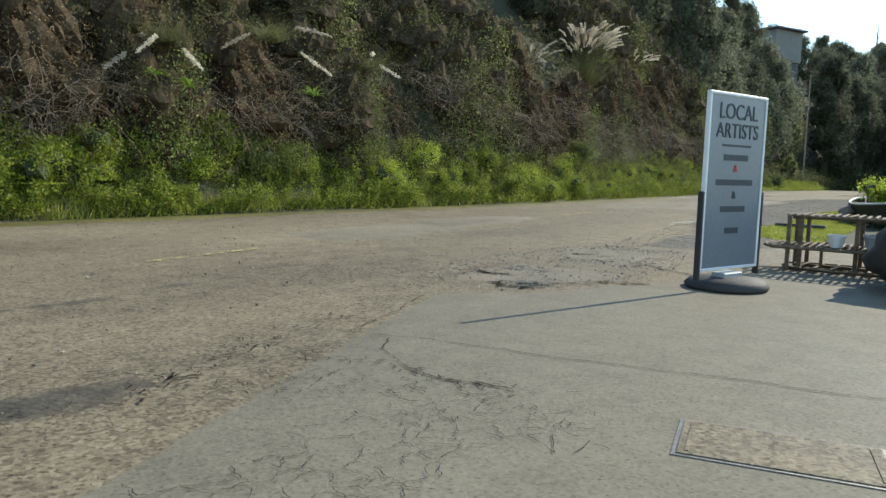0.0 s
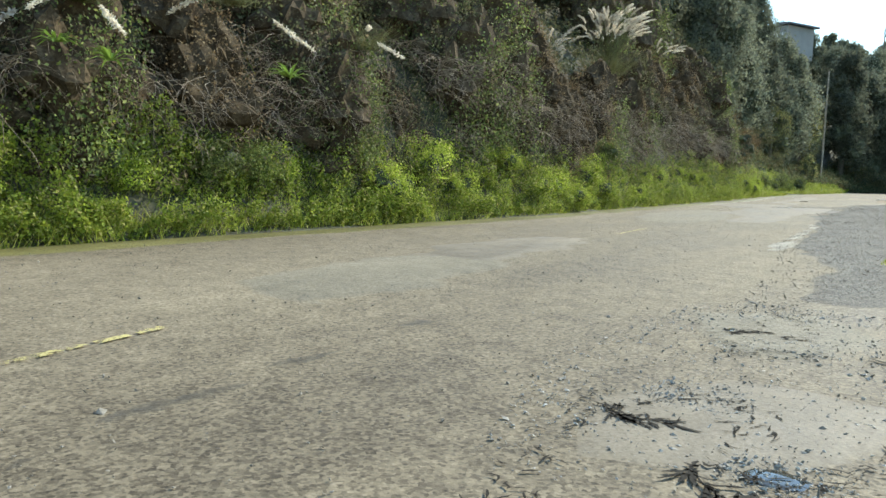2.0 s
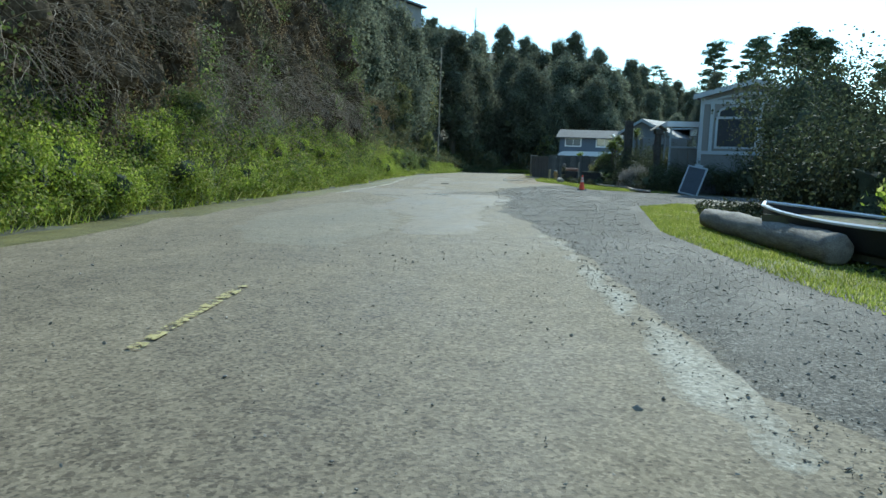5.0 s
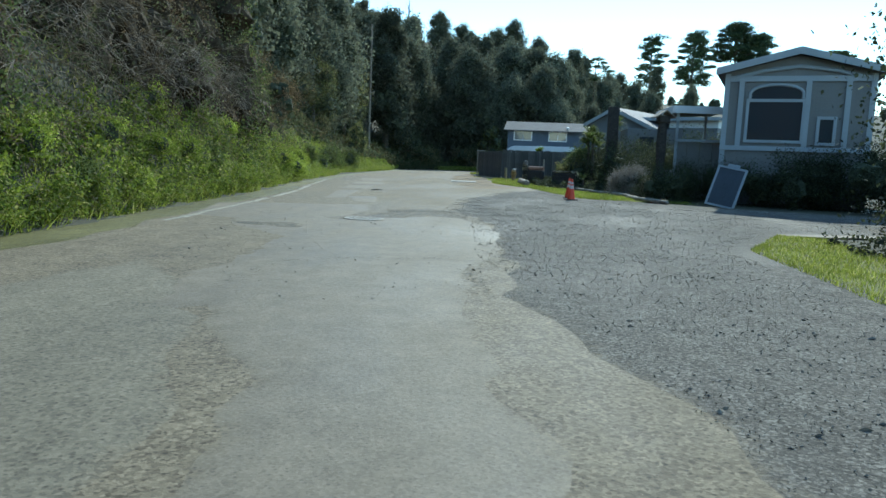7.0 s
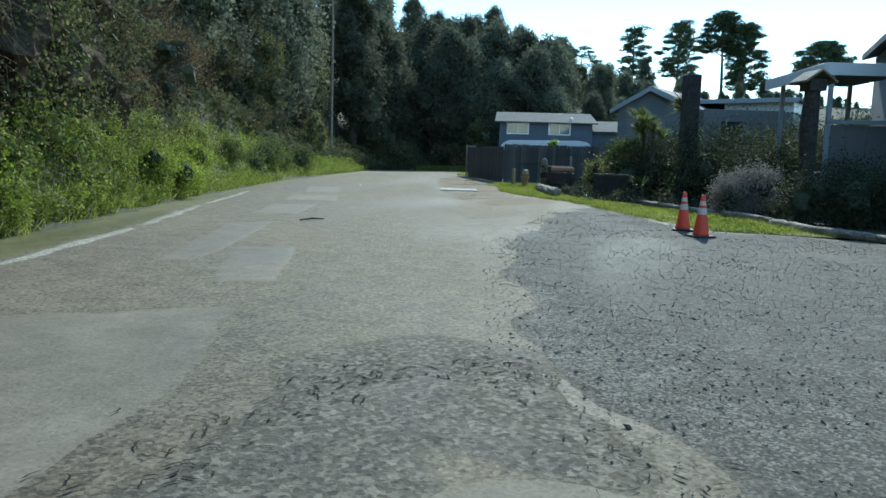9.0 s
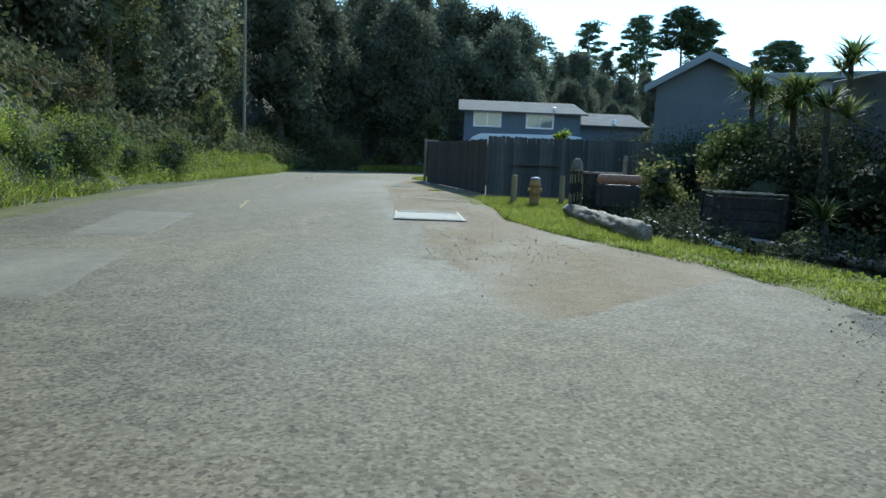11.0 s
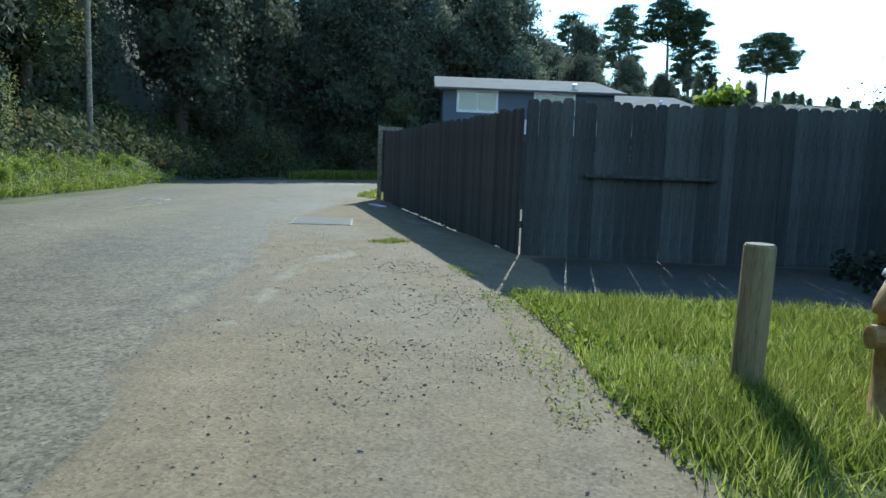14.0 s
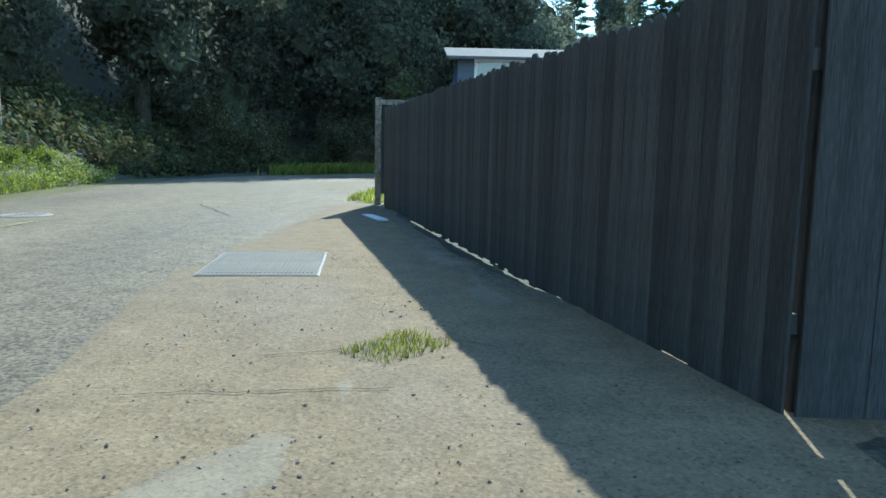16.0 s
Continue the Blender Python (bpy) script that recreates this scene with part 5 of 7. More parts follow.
# ---------------------------------------------------------------- logs
def log(points, radii, label, seed, name="log", mat="drift", sides=22, rough=0.22):
    rr = random.Random(seed)
    pts, rad = [], []
    for i in range(len(points) - 1):
        for j in range(16):
            pts.append(Vector(points[i]).lerp(Vector(points[i + 1]), j / 16))
            rad.append(between(radii[i], radii[i + 1], j / 16) * rr.uniform(0.96, 1.04))
    pts.append(Vector(points[-1]))
    rad.append(radii[-1])
    rad[0] *= 0.6
    rad[-1] *= 0.75
    b2 = tube(bmesh.new(), pts, rad, sides)
    size = max(radii)
    for v in b2.verts:
        q = Vector((v.co.x * 2.0, v.co.y * 0.4, v.co.z * 2.0)) / size * 0.8 + Vector((seed, 0, 0))
        out = (v.co - min(pts, key=lambda p: (p - v.co).length_squared)) / size
        v.co += out * size * rough * (noise.noise(q) + 0.6 * noise.noise(q * 2.7) + 0.35 * noise.noise(q * 6.1))
    return solo(name, b2, mat, label, "log", smooth=True)


log([(-7.14, 72.3, 0.14), (-7.12, 70.9, 0.15), (-7.0, 69.0, 0.15), (-6.82, 67.2, 0.15)], [0.13, 0.165, 0.155, 0.165], "bleached knotty driftwood log lying on the grass", 1, sides=32, rough=0.26)
log([(-2.72, 35.2, 0.20), (-2.5, 33.4, 0.20), (-2.2, 31.2, 0.2), (-1.98, 29.7, 0.2)], [0.18, 0.22, 0.21, 0.21], "long smooth grey log lying on the verge", 2, mat="grey_log", rough=0.1)
log([(-5.15, 67.6, 0.07), (-4.5, 64.6, 0.06), (-3.5, 61.0, 0.07)], [0.065, 0.075, 0.06], "thin bent grey log edging the gravel", 3)
log([(-3.45, 60.7, 0.08), (-3.2, 59.9, 0.08), (-2.95, 58.8, 0.08)], [0.065, 0.075, 0.06], "thin grey log edging the gravel", 4)
log([(-3.1, 58.5, 0.07), (-3.0, 56.9, 0.07), (-2.3, 55.1, 0.07)], [0.08, 0.09, 0.07], "thin grey log edging the gravel", 5)
log([(-12.25, 55.4, 0.03), (-12.1, 55.7, 0.04), (-11.9, 55.75, 0.03)], [0.015, 0.02, 0.012], "thin dark stick lying on the road", 7, "stick", "bark", 6)
pipe = tube(bmesh.new(), [(-5.9, 70.8, 0.10), (-5.82, 68.6, 0.08), (-5.84, 66.0, 0.06)], [0.045, 0.045, 0.045], 10)
solo("pipe", pipe, "pipe", "white plastic pipe lying beside the driftwood log", "pipe", smooth=True)


bent = tube(bmesh.new(), [(-6.62, 74.22, 0.02), (-6.63, 74.26, 0.10), (-6.56, 74.32, 0.26), (-6.48, 74.38, 0.30), (-6.1, 74.5, 0.30), (-6.02, 74.5, 0.05)], [0.02] * 6, 10)
solo("bent_pipe", bent, "pipe", "bent white pipe standing in the grass", "pipe", smooth=True)
solo("kerb_block", cube(-0.55, 0.55, -0.08, 0.08, 0, 0.13, 0.025), "dark_metal", "dark concrete kerb block lying on the grass", "kerb", m=pose(-1.9, 24.9, -0.03, 0, 0, 4))


# ---------------------------------------------------------------- covers in the road
def grate(m, w=1.34, d=2.0):
    g = group_thing("drain_grate", "broad galvanised drain grate set in the dirt", "drain grate", m)
    part("pit", cube(-w / 2, w / 2, -d / 2, d / 2, 0.006, 0.008), "pit", g, "dark pit below the bars")
    for x0, x1, y0, y1 in ((-w / 2, w / 2, -d / 2, -d / 2 + 0.07), (-w / 2, w / 2, d / 2 - 0.07, d / 2), (-w / 2, -w / 2 + 0.06, -d / 2 + 0.07, d / 2 - 0.07), (w / 2 - 0.06, w / 2, -d / 2 + 0.07, d / 2 - 0.07)):
        part("frame_bar", cube(x0, x1, y0, y1, 0.008, 0.03, 0.003), "steel", g)
    part("tread_plate", cube(-w / 2 + 0.06, w / 2 - 0.06, -d / 2 + 0.35, d / 2 - 0.33, 0.008, 0.020, 0.003), "steel", g, "checkered steel tread plate")
    bar = finish(cube(-0.009, 0.009, 0, 0.25, 0.008, 0.027), "bar", "steel")
    for y0 in (-d / 2 + 0.085, d / 2 - 0.325):
        x = -w / 2 + 0.085
        while x < w / 2 - 0.07:
            part("bar", bar, None, g, m=Matrix.Translation((x, y0, 0)))
            x += 0.034
    slat = finish(cube(-0.010, 0.010, -0.65, 0.65, 0.020, 0.026), "slat", "steel")
    x = -w / 2 + 0.085
    while x < w / 2 - 0.07:
        part("slat", slat, None, g, m=Matrix.Translation((x, 0.01, 0)))
        x += 0.034
    return g


grate(pose(-10.23, 70.5, 0.003, 0, 0, 3))


def tread_cover(m, w, d, label, mat="steel", bars=9):
    g = group_thing("utility_cover", label, "utility cover", m)
    part("frame", cube(-w / 2 - 0.02, w / 2 + 0.02, -d / 2 - 0.02, d / 2 + 0.02, 0.0, 0.005), "iron", g)
    part("plate", cube(-w / 2, w / 2, -d / 2, d / 2, 0.005, 0.010, 0.002), mat, g)
    rib = finish(cube(-0.008, 0.008, -d * 0.43, d * 0.43, 0.010, 0.014), "rib", mat)
    for k in range(bars):
        part("rib", rib, None, g, m=Matrix.Translation((-w * 0.45 + w * 0.9 * k / (bars - 1), 0, 0)))
    return g


tread_cover(pose(-11.50, 84.95, 0.004, 0, 0, 4), 1.02, 1.4, "flat grey steel mesh cover in the dirt", "mesh_plate", 26)
tread_cover(pose(2.15, 9.52, 0.004, 0, 0, 18), 0.8, 0.44, "flat pale utility lid set in the lot", "slab", 2)


def manhole(m, label, r=0.35):
    g = group_thing("manhole_cover", label, "manhole cover", m)
    part("ring", spin(bmesh.new(), [(r + 0.035, 0.0), (r + 0.032, 0.005), (r, 0.006)], 40), "concrete", g, "worn seating ring")
    part("lid", spin(bmesh.new(), [(r - 0.010, 0.003), (r - 0.012, 0.009)], 40), "concrete", g, "pale worn lid")
    knob = finish(cube(-0.02, 0.02, -0.010, 0.010, 0.0088, 0.0105), "hole", "pit")
    n = int(r / 0.06)
    for i in range(-n, n + 1):
        for j in range(-n, n + 1):
            if math.hypot(i * 0.07, j * 0.06) < r - 0.05:
                part("hole", knob, None, g, m=Matrix.Translation((i * 0.07, j * 0.06, 0)))
    return g


manhole(pose(-10.03, 44.18, 0.011), "round studded iron manhole cover in the patched lane")
manhole(pose(-16.0, 89.3, 0.002), "round iron manhole cover in the asphalt", 0.33)


# ---------------------------------------------------------------- bollards, hydrant, carved post, tank
def bollard(x, y, h, lean, r=0.075):
    b2 = tube(bmesh.new(), [(0, 0, -0.05), (0, 0, h * 0.5), (0, 0, h - 0.015), (0, 0, h)], [r, r * 0.98, r * 0.97, r * 0.86], 12)
    return solo("wooden_post", b2, "post", "short pale round wooden post in the grass", "post", "posts round the hydrant", m=pose(x, y, -0.03, lean, lean * 0.5, 0))


bollard(-8.07, 75.42, 0.84, 1.0, 0.085)
bollard(-6.64, 76.3, 0.86, -1.5, 0.08)
bollard(-6.2, 75.55, 0.84, 0.5, 0.085)
hy = group_thing("hydrant", "weathered orange fire hydrant with a pale cap", "fire hydrant", pose(-7.58, 74.9, -0.03) @ Matrix.Diagonal((1.05, 1.05, 1.14, 1)))
part("barrel", spin(bmesh.new(), [(0.16, 0), (0.16, 0.05), (0.125, 0.06), (0.12, 0.5), (0.145, 0.51), (0.145, 0.55), (0.125, 0.6), (0.10, 0.66)], 20), "hydrant", hy, smooth=True)
part("bonnet", spin(bmesh.new(), [(0.11, 0.655), (0.125, 0.665), (0.115, 0.69), (0.06, 0.712), (0.01, 0.716)], 20), "grey_trim", hy, "flat pale cap", True)
for sgn, zz in ((1, 0.42), (-1, 0.42)):
    part("outlet", tube(bmesh.new(), [(sgn * 0.08, 0, zz), (sgn * 0.17, 0, zz), (sgn * 0.175, 0, zz)], [0.05, 0.05, 0.04], 12), "hydrant", hy)
part("outlet", tube(bmesh.new(), [(0, -0.08, 0.4), (0, -0.18, 0.4)], [0.065, 0.065], 12), "hydrant", hy)

tot = group_thing("carved_sign_post", "weathered carved wooden sign post with raised worn letters", "sign post", pose(-6.92, 72.75, -0.13, 0, 0, -20))
part("trunk", tube(bmesh.new(), [(0, 0, 0), (0, 0, 0.5), (0, 0, 0.86), (0, 0, 1.16)], [0.15, 0.14, 0.135, 0.13], 16), "dark_wood", tot, "dark weathered trunk")
part("cap", spin(bmesh.new(), [(0.128, 1.16), (0.14, 1.2), (0.13, 1.3), (0.095, 1.38), (0.04, 1.425), (0.01, 1.43)], 18), "grey_log", tot, "weathered domed cap", True)
part("band", spin(bmesh.new(), [(0.137, 1.135), (0.15, 1.14), (0.15, 1.158), (0.137, 1.16)], 18), "post", tot)
rr = random.Random(4)
for row, z0 in ((0, 0.87), (1, 0.42)):
    for k in range(5):
        a = radians(-150 + k * 30)
        bar = cube(-0.012, 0.012, -0.012, 0.012, 0, 0.22 + rr.uniform(-0.03, 0.03), 0.003, Matrix.Translation((math.cos(a) * 0.145, math.sin(a) * 0.145, z0 + rr.uniform(-0.02, 0.02))) @ Matrix.Rotation(a, 4, "Z"))
        part("letter_bar", bar, "post", tot, "pale raised letter bar")

tank = group_thing("rusty_tank", "rusty red horizontal steel tank on a dark stand", "tank", pose(-6.33, 71.15, -0.03, 0, 0, -25))
part("shell", tube(bmesh.new(), [(-0.44, 0, 0.91), (-0.40, 0, 0.91), (0.40, 0, 0.91), (0.44, 0, 0.91)], [0.06, 0.105, 0.105, 0.09], 20), "rust", tank, smooth=True)
for x in (-0.3, 0.3):
    for y in (-0.14, 0.14):
        part("leg", cube(x - 0.02, x + 0.02, y - 0.02, y + 0.02, 0, 0.80), "dark_metal", tank)
    part("cradle", cube(x - 0.03, x + 0.03, -0.17, 0.17, 0.74, 0.81, 0.005), "dark_metal", tank)
part("firebox", cube(-0.43, 0.43, -0.16, 0.16, 0.32, 0.80, 0.03), "dark_metal", tank, "dark lower body")
bench = group_thing("workbench", "dark bench with a pale plank top behind the log", "bench", pose(-6.38, 72.45, -0.03, 0, 0, 6))
part("top", cube(-0.42, 0.42, -0.2, 0.2, 0.99, 1.035, 0.006), "drift", bench, "pale plank top")
part("front", cube(-0.4, 0.4, -0.17, 0.17, 0.0, 0.99, 0.01), "dark_wood", bench)
for x, h in ((0.49, 1.43),):
    part("corner_post", tube(bmesh.new(), [(x, 0, 0), (x, 0, h * 0.6), (x, 0, h)], [0.06, 0.055, 0.045], 10), "drift", bench, "bleached round corner post")


pb = group_thing("planter_box", "dark weathered wooden planter box behind the driftwood log", "planter", pose(-4.95, 68.2, -0.03, 0, 0, -8))
for k in range(4):
    part("front_plank", cube(-0.55, 0.55, -0.40, -0.37, 0.02 + k * 0.19, 0.20 + k * 0.19, 0.006), "dark_wood", pb)
    part("back_plank", cube(-0.55, 0.55, 0.37, 0.40, 0.02 + k * 0.19, 0.20 + k * 0.19, 0.006), "dark_wood", pb)
    for x in (-0.55, 0.52):
        part("side_plank", cube(x, x + 0.03, -0.368, 0.368, 0.02 + k * 0.19, 0.20 + k * 0.19, 0.006), "dark_wood", pb)
for x in (-0.58, 0.50):
    for y in (-0.44, 0.36):
        part("corner_post", cube(x, x + 0.08, y - 0.002 if y < 0 else y + 0.045, y + 0.037 if y < 0 else y + 0.085, 0, 0.82, 0.006), "dark_wood", pb)
part("rim", cube(-0.58, 0.58, -0.45, -0.36, 0.825, 0.85, 0.005), "drift", pb, "pale weathered rim board")
part("rim", cube(-0.58, 0.58, 0.36, 0.45, 0.825, 0.85, 0.005), "drift", pb, "pale weathered rim board")
part("soil", cube(-0.51, 0.51, -0.36, 0.36, 0.55, 0.72, 0.01), "soil", pb)


# ---------------------------------------------------------------- signs
sg = group_thing("pavement_sign", "tall framed sign for local artists on a dark rubber base", "sign", pose(0.32, 13.95, 0.006, 0, 0, 78))
part("base", spin(bmesh.new(), [(0.40, 0.0), (0.42, 0.04), (0.36, 0.10), (0.12, 0.13)], 28), "rubber", sg, "heavy dark rubber base", True)
part("foot", cube(-0.16, 0.16, -0.08, 0.08, 0.11, 0.17, 0.01), "grey_trim", sg)
W, Z0, Z1 = 0.52, 0.20, 1.98
part("panel", cube(-W + 0.025, W - 0.025, -0.012, 0.012, Z0 + 0.025, Z1 - 0.025), "sign_face", sg, "pale printed sign face")
for x0, x1, z0, z1 in ((-W, W, Z1 - 0.03, Z1), (-W, W, Z0, Z0 + 0.03), (-W, -W + 0.03, Z0 + 0.03, Z1 - 0.03), (W - 0.03, W, Z0 + 0.03, Z1 - 0.03)):
    part("frame_bar", cube(x0, x1, -0.024, 0.024, z0, z1, 0.005), "white", sg, "light metal frame bar")
for x in (-W - 0.035, W + 0.005):
    part("upright", cube(x, x + 0.03, -0.03, 0.03, 0.12, 1.0, 0.005), "dark_metal", sg, "dark metal upright")


def text_mesh(s, size, depth=0.003):
    cu = bpy.data.curves.new("lettering", "FONT")
    cu.body, cu.size, cu.align_x, cu.align_y, cu.extrude = s, size, "CENTER", "CENTER", depth
    tmp = bpy.data.objects.new("lettering", cu)
    scene.collection.objects.link(tmp)
    dg = bpy.context.evaluated_depsgraph_get()
    me = bpy.data.meshes.new_from_object(tmp.evaluated_get(dg))
    bpy.data.objects.remove(tmp)
    return me


for s, size, z, mat in (("LOCAL", 0.22, 1.79, "ink"), ("ARTISTS", 0.21, 1.60, "ink"), ("&", 0.11, 1.23, "red_ink"), ("&", 0.11, 0.96, "ink")):
    me = text_mesh(s, size)
    me.materials.clear()
    me.materials.append(M[mat])
    part("lettering", me, None, sg, m=pose(0, -0.016, z, 90, 0, 0))
for z, w, h in ((1.46, 0.26, 0.022), (1.34, 0.22, 0.06), (1.09, 0.33, 0.06), (0.82, 0.22, 0.06), (0.60, 0.12, 0.06)):
    part("lettering_bar", cube(-w, w, -0.0155, -0.0125, z - h / 2, z + h / 2), "ink", sg)

ab = group_thing("chalkboard_sign", "framed dark chalkboard sign leaning at the garden entrance", "sign", pose(-0.62, 55.35, 0.0, -20, 9, -34) @ Matrix.Diagonal((0.92, 1, 0.95, 1)))
part("board", cube(-0.46, 0.46, -0.012, 0.012, 0.06, 1.42, 0.004), "slate", ab, "dark chalkboard face")
for x0, x1, z0, z1 in ((-0.53, 0.53, 1.40, 1.47), (-0.53, 0.53, 0.0, 0.07), (-0.53, -0.45, 0.07, 1.40), (0.45, 0.53, 0.07, 1.40)):
    part("frame_bar", cube(x0, x1, -0.03, 0.03, z0, z1, 0.005), "grey_trim", ab, "pale wooden frame bar")
part("header", cube(-0.2, 0.22, -0.025, 0.025, 1.472, 1.58, 0.01), "grey_trim", ab)
part("prop", cube(-0.03, 0.03, 0.032, 0.09, 0.22, 1.24, 0.005, Matrix.Translation((0, 0, 1.2)) @ Matrix.Rotation(radians(40), 4, "X") @ Matrix.Translation((0, 0, -1.2))), "bark", ab)

# ---------------------------------------------------------------- slatted rack beside the lot
rk = group_thing("slatted_rack", "weathered two-tier slatted display rack beside the lot", "rack", pose(0.98, 16.55, 0.0, 0, 0, 6))
def rack_tier(z, cx, a, d, slats, thick):
    """One oval tier: spaced slats across it, a rim board round it and two bearers below."""
    def half(x):
        return d * max(0.0, 1 - abs(x / a) ** 3.2) ** (1 / 3.2)

    for k in range(slats):
        x = a * 0.96 * (2 * k / (slats - 1) - 1)
        y = half(x) * 0.985
        tilt = rnd.uniform(-0.05, 0.05)
        part("slat", cube(-0.017, 0.017, -y, y, 0, 0.016, 0.003), "brown_wood", rk, m=Matrix.Translation((cx + x, 0, z + rnd.uniform(-0.004, 0.004))) @ Matrix.Rotation(tilt, 4, "Z"))
    ring = []
    for k in range(49):
        c, q = math.cos(2 * math.pi * k / 48), math.sin(2 * math.pi * k / 48)
        ring.append((cx + a * math.copysign(abs(c) ** 0.63, c), d * math.copysign(abs(q) ** 0.63, q), z - thick * 0.3))
    part("rim", tube(bmesh.new(), ring, [thick * 0.55] * 49, 6), "brown_wood", rk, "bent wooden rim")
    for y in (-d * 0.55, d * 0.55):
        part("bearer", cube(cx - a * 0.9, cx + a * 0.9, y - 0.02, y + 0.02, z - 0.045, z - 0.002, 0.003), "brown_wood", rk)


rack_tier(0.70, 0.02, 0.82, 0.42, 19, 0.022)
rack_tier(0.31, -0.08, 0.97, 0.46, 23, 0.035)
rack_tier(0.05, -0.02, 0.80, 0.40, 9, 0.022)
for x in (-0.74, -0.6, 0.02, 0.66, 0.78):
    for y in (-0.3, 0.3):
        part("leg", cube(x - 0.024, x + 0.024, y - 0.024, y + 0.024, 0, 0.692, 0.004), "brown_wood", rk)
for x in (-0.36, 0.34):
    part("strut", cube(x - 0.018, x + 0.018, -0.26, -0.224, 0.06, 0.30, 0.003), "brown_wood", rk)


def flower_pot(x, y, z, r, h, mat, label):
    p = group_thing("flower_pot", label, "flower pot", pose(x, y, z))
    part("pot", spin(bmesh.new(), [(r * 0.7, 0), (r * 0.98, h * 0.8), (r * 1.08, h * 0.82), (r * 1.08, h), (r * 0.95, h), (r * 0.9, h * 0.85)], 16), mat, p)
    part("soil", spin(bmesh.new(), [(r * 0.85, h * 0.82), (r * 0.88, h * 0.86)], 14), "soil", p)


for x, y, z, r, h, mat, label in ((0.80, 16.3, 0.322, 0.10, 0.16, "white", "small white flower pot on the rack"), (1.20, 16.4, 0.322, 0.13, 0.18, "grey_trim", "grey round pot on the rack"), (1.55, 16.3, 0.322, 0.12, 0.2, "dark_metal", "dark pot on the rack"), (1.5, 16.5, 0.718, 0.10, 0.14, "grey_trim", "grey pot on top of the rack")):
    flower_pot(x, y, z, r, h, mat, label)
b2 = bmesh.new()
blob(b2, (0, 0, 0.32), 0.62, 5, 0.35, 3, 0.72)
blob(b2, (0.55, 0.3, 0.45), 0.6, 8, 0.35, 3, 0.8)
blob(b2, (0.1, 0.9, 0.5), 0.62, 11, 0.35, 3, 0.9)
for v in b2.verts:
    v.co.z = max(v.co.z, -0.01)
solo("covered_heap", b2, "tarp", "dark heap under a tarpaulin beside the rack", "heap", smooth=True, m=pose(2.0, 15.3, 0.0))
solo("board", cube(-0.35, 0.35, -0.02, 0.02, 0, 0.24, 0.004), "yellow_box", "yellow board leaning on top of the heap", "board", m=pose(1.86, 15.25, 0.72, -12, 8, -20))


# ---------------------------------------------------------------- houses
def window(parent, x, y, z, w, h, axis="y", frame="white", pane="glass", bars=1, label="white framed window"):
    """A window whose outer face looks to -y: frame, sill, panes and mullion."""
    g = part("window", cube(x, x + w, y - 0.02, y + 0.03, z, z + h), pane, parent, label)
    f = 0.11
    for x0, x1, z0, z1 in ((x - f, x + w + f, z + h, z + h + f), (x - f, x + w + f, z - f, z), (x - f, x, z, z + h), (x + w, x + w + f, z, z + h)):
        part("frame_bar", cube(x0, x1, y - 0.05, y + 0.02, z0, z1, 0.006), frame, g)
    for k in range(bars):
        xm = x + w * (k + 1) / (bars + 1)
        part("mullion", cube(xm - 0.025, xm + 0.025, y - 0.04, y - 0.02, z, z + h), frame, g)
    return g


def siding(parent, x0, x1, y, z0, z1, mat, step=0.18):
    """Lapped boards on a wall that faces -y."""
    me = {}
    z = z0
    while z < z1 - 0.02:
        h = min(step, z1 - z)
        key = round(h, 3)
        if key not in me:
            b2 = bmesh.new()
            vs = [b2.verts.new(c) for c in ((x0, -0.022, 0), (x1, -0.022, 0), (x1, -0.004, h), (x0, -0.004, h), (x0, 0, 0), (x1, 0, 0))]
            b2.faces.new((vs[0], vs[1], vs[2], vs[3]))
            b2.faces.new((vs[4], vs[5], vs[1], vs[0]))
            me[key] = finish(b2, "siding_board", mat)
        part("siding_board", me[key], None, parent, m=Matrix.Translation((0, y, z)))
        z += step


bg = group_thing("bungalow", "low dark blue bungalow with white-framed windows and pale roof", "house", pose(-9.0, 104.5, 0, 0, 0, -1))
wl = part("wall", cube(0.3, 7.9, 0, 5.5, 0, 4.30), "blue_wall", bg)
siding(wl, 0.3, 7.9, -0.002, 2.4, 4.25, "blue_wall")
part("roof", box(bmesh.new(), -0.1, 8.3, 0, 6.6, 0, 0.1, 0.02, Matrix.Translation((0, -0.6, 4.24)) @ Matrix.Rotation(radians(10), 4, "X")), "roof", bg, "pale grey roof")
part("roof_vent", spin(bmesh.new(), [(0.12, 4.3), (0.12, 4.72), (0.18, 4.74), (0.02, 4.82)], 12, (6.2, 0.5, 0)), "white", bg)
window(bg, 1.0, -0.02, 3.42, 1.62, 0.78, pane="pale_glass")
window(bg, 4.42, -0.02, 3.42, 1.62, 0.78, pane="pale_glass")
lw = part("wing", cube(7.9, 12.2, 0.8, 5.5, 0, 3.7), "blue_wall", bg)
part("wing_roof", cube(7.91, 12.5, 0, 6, 0, 0.1, 0.02, Matrix.Translation((0, 0.1, 3.62)) @ Matrix.Rotation(radians(11), 4, "X")), "roof", bg, "pale grey roof of the lower wing")
part("roof_vent", spin(bmesh.new(), [(0.12, 3.75), (0.12, 4.15), (0.02, 4.22)], 12, (10.2, 0.6, 0)), "white", bg)

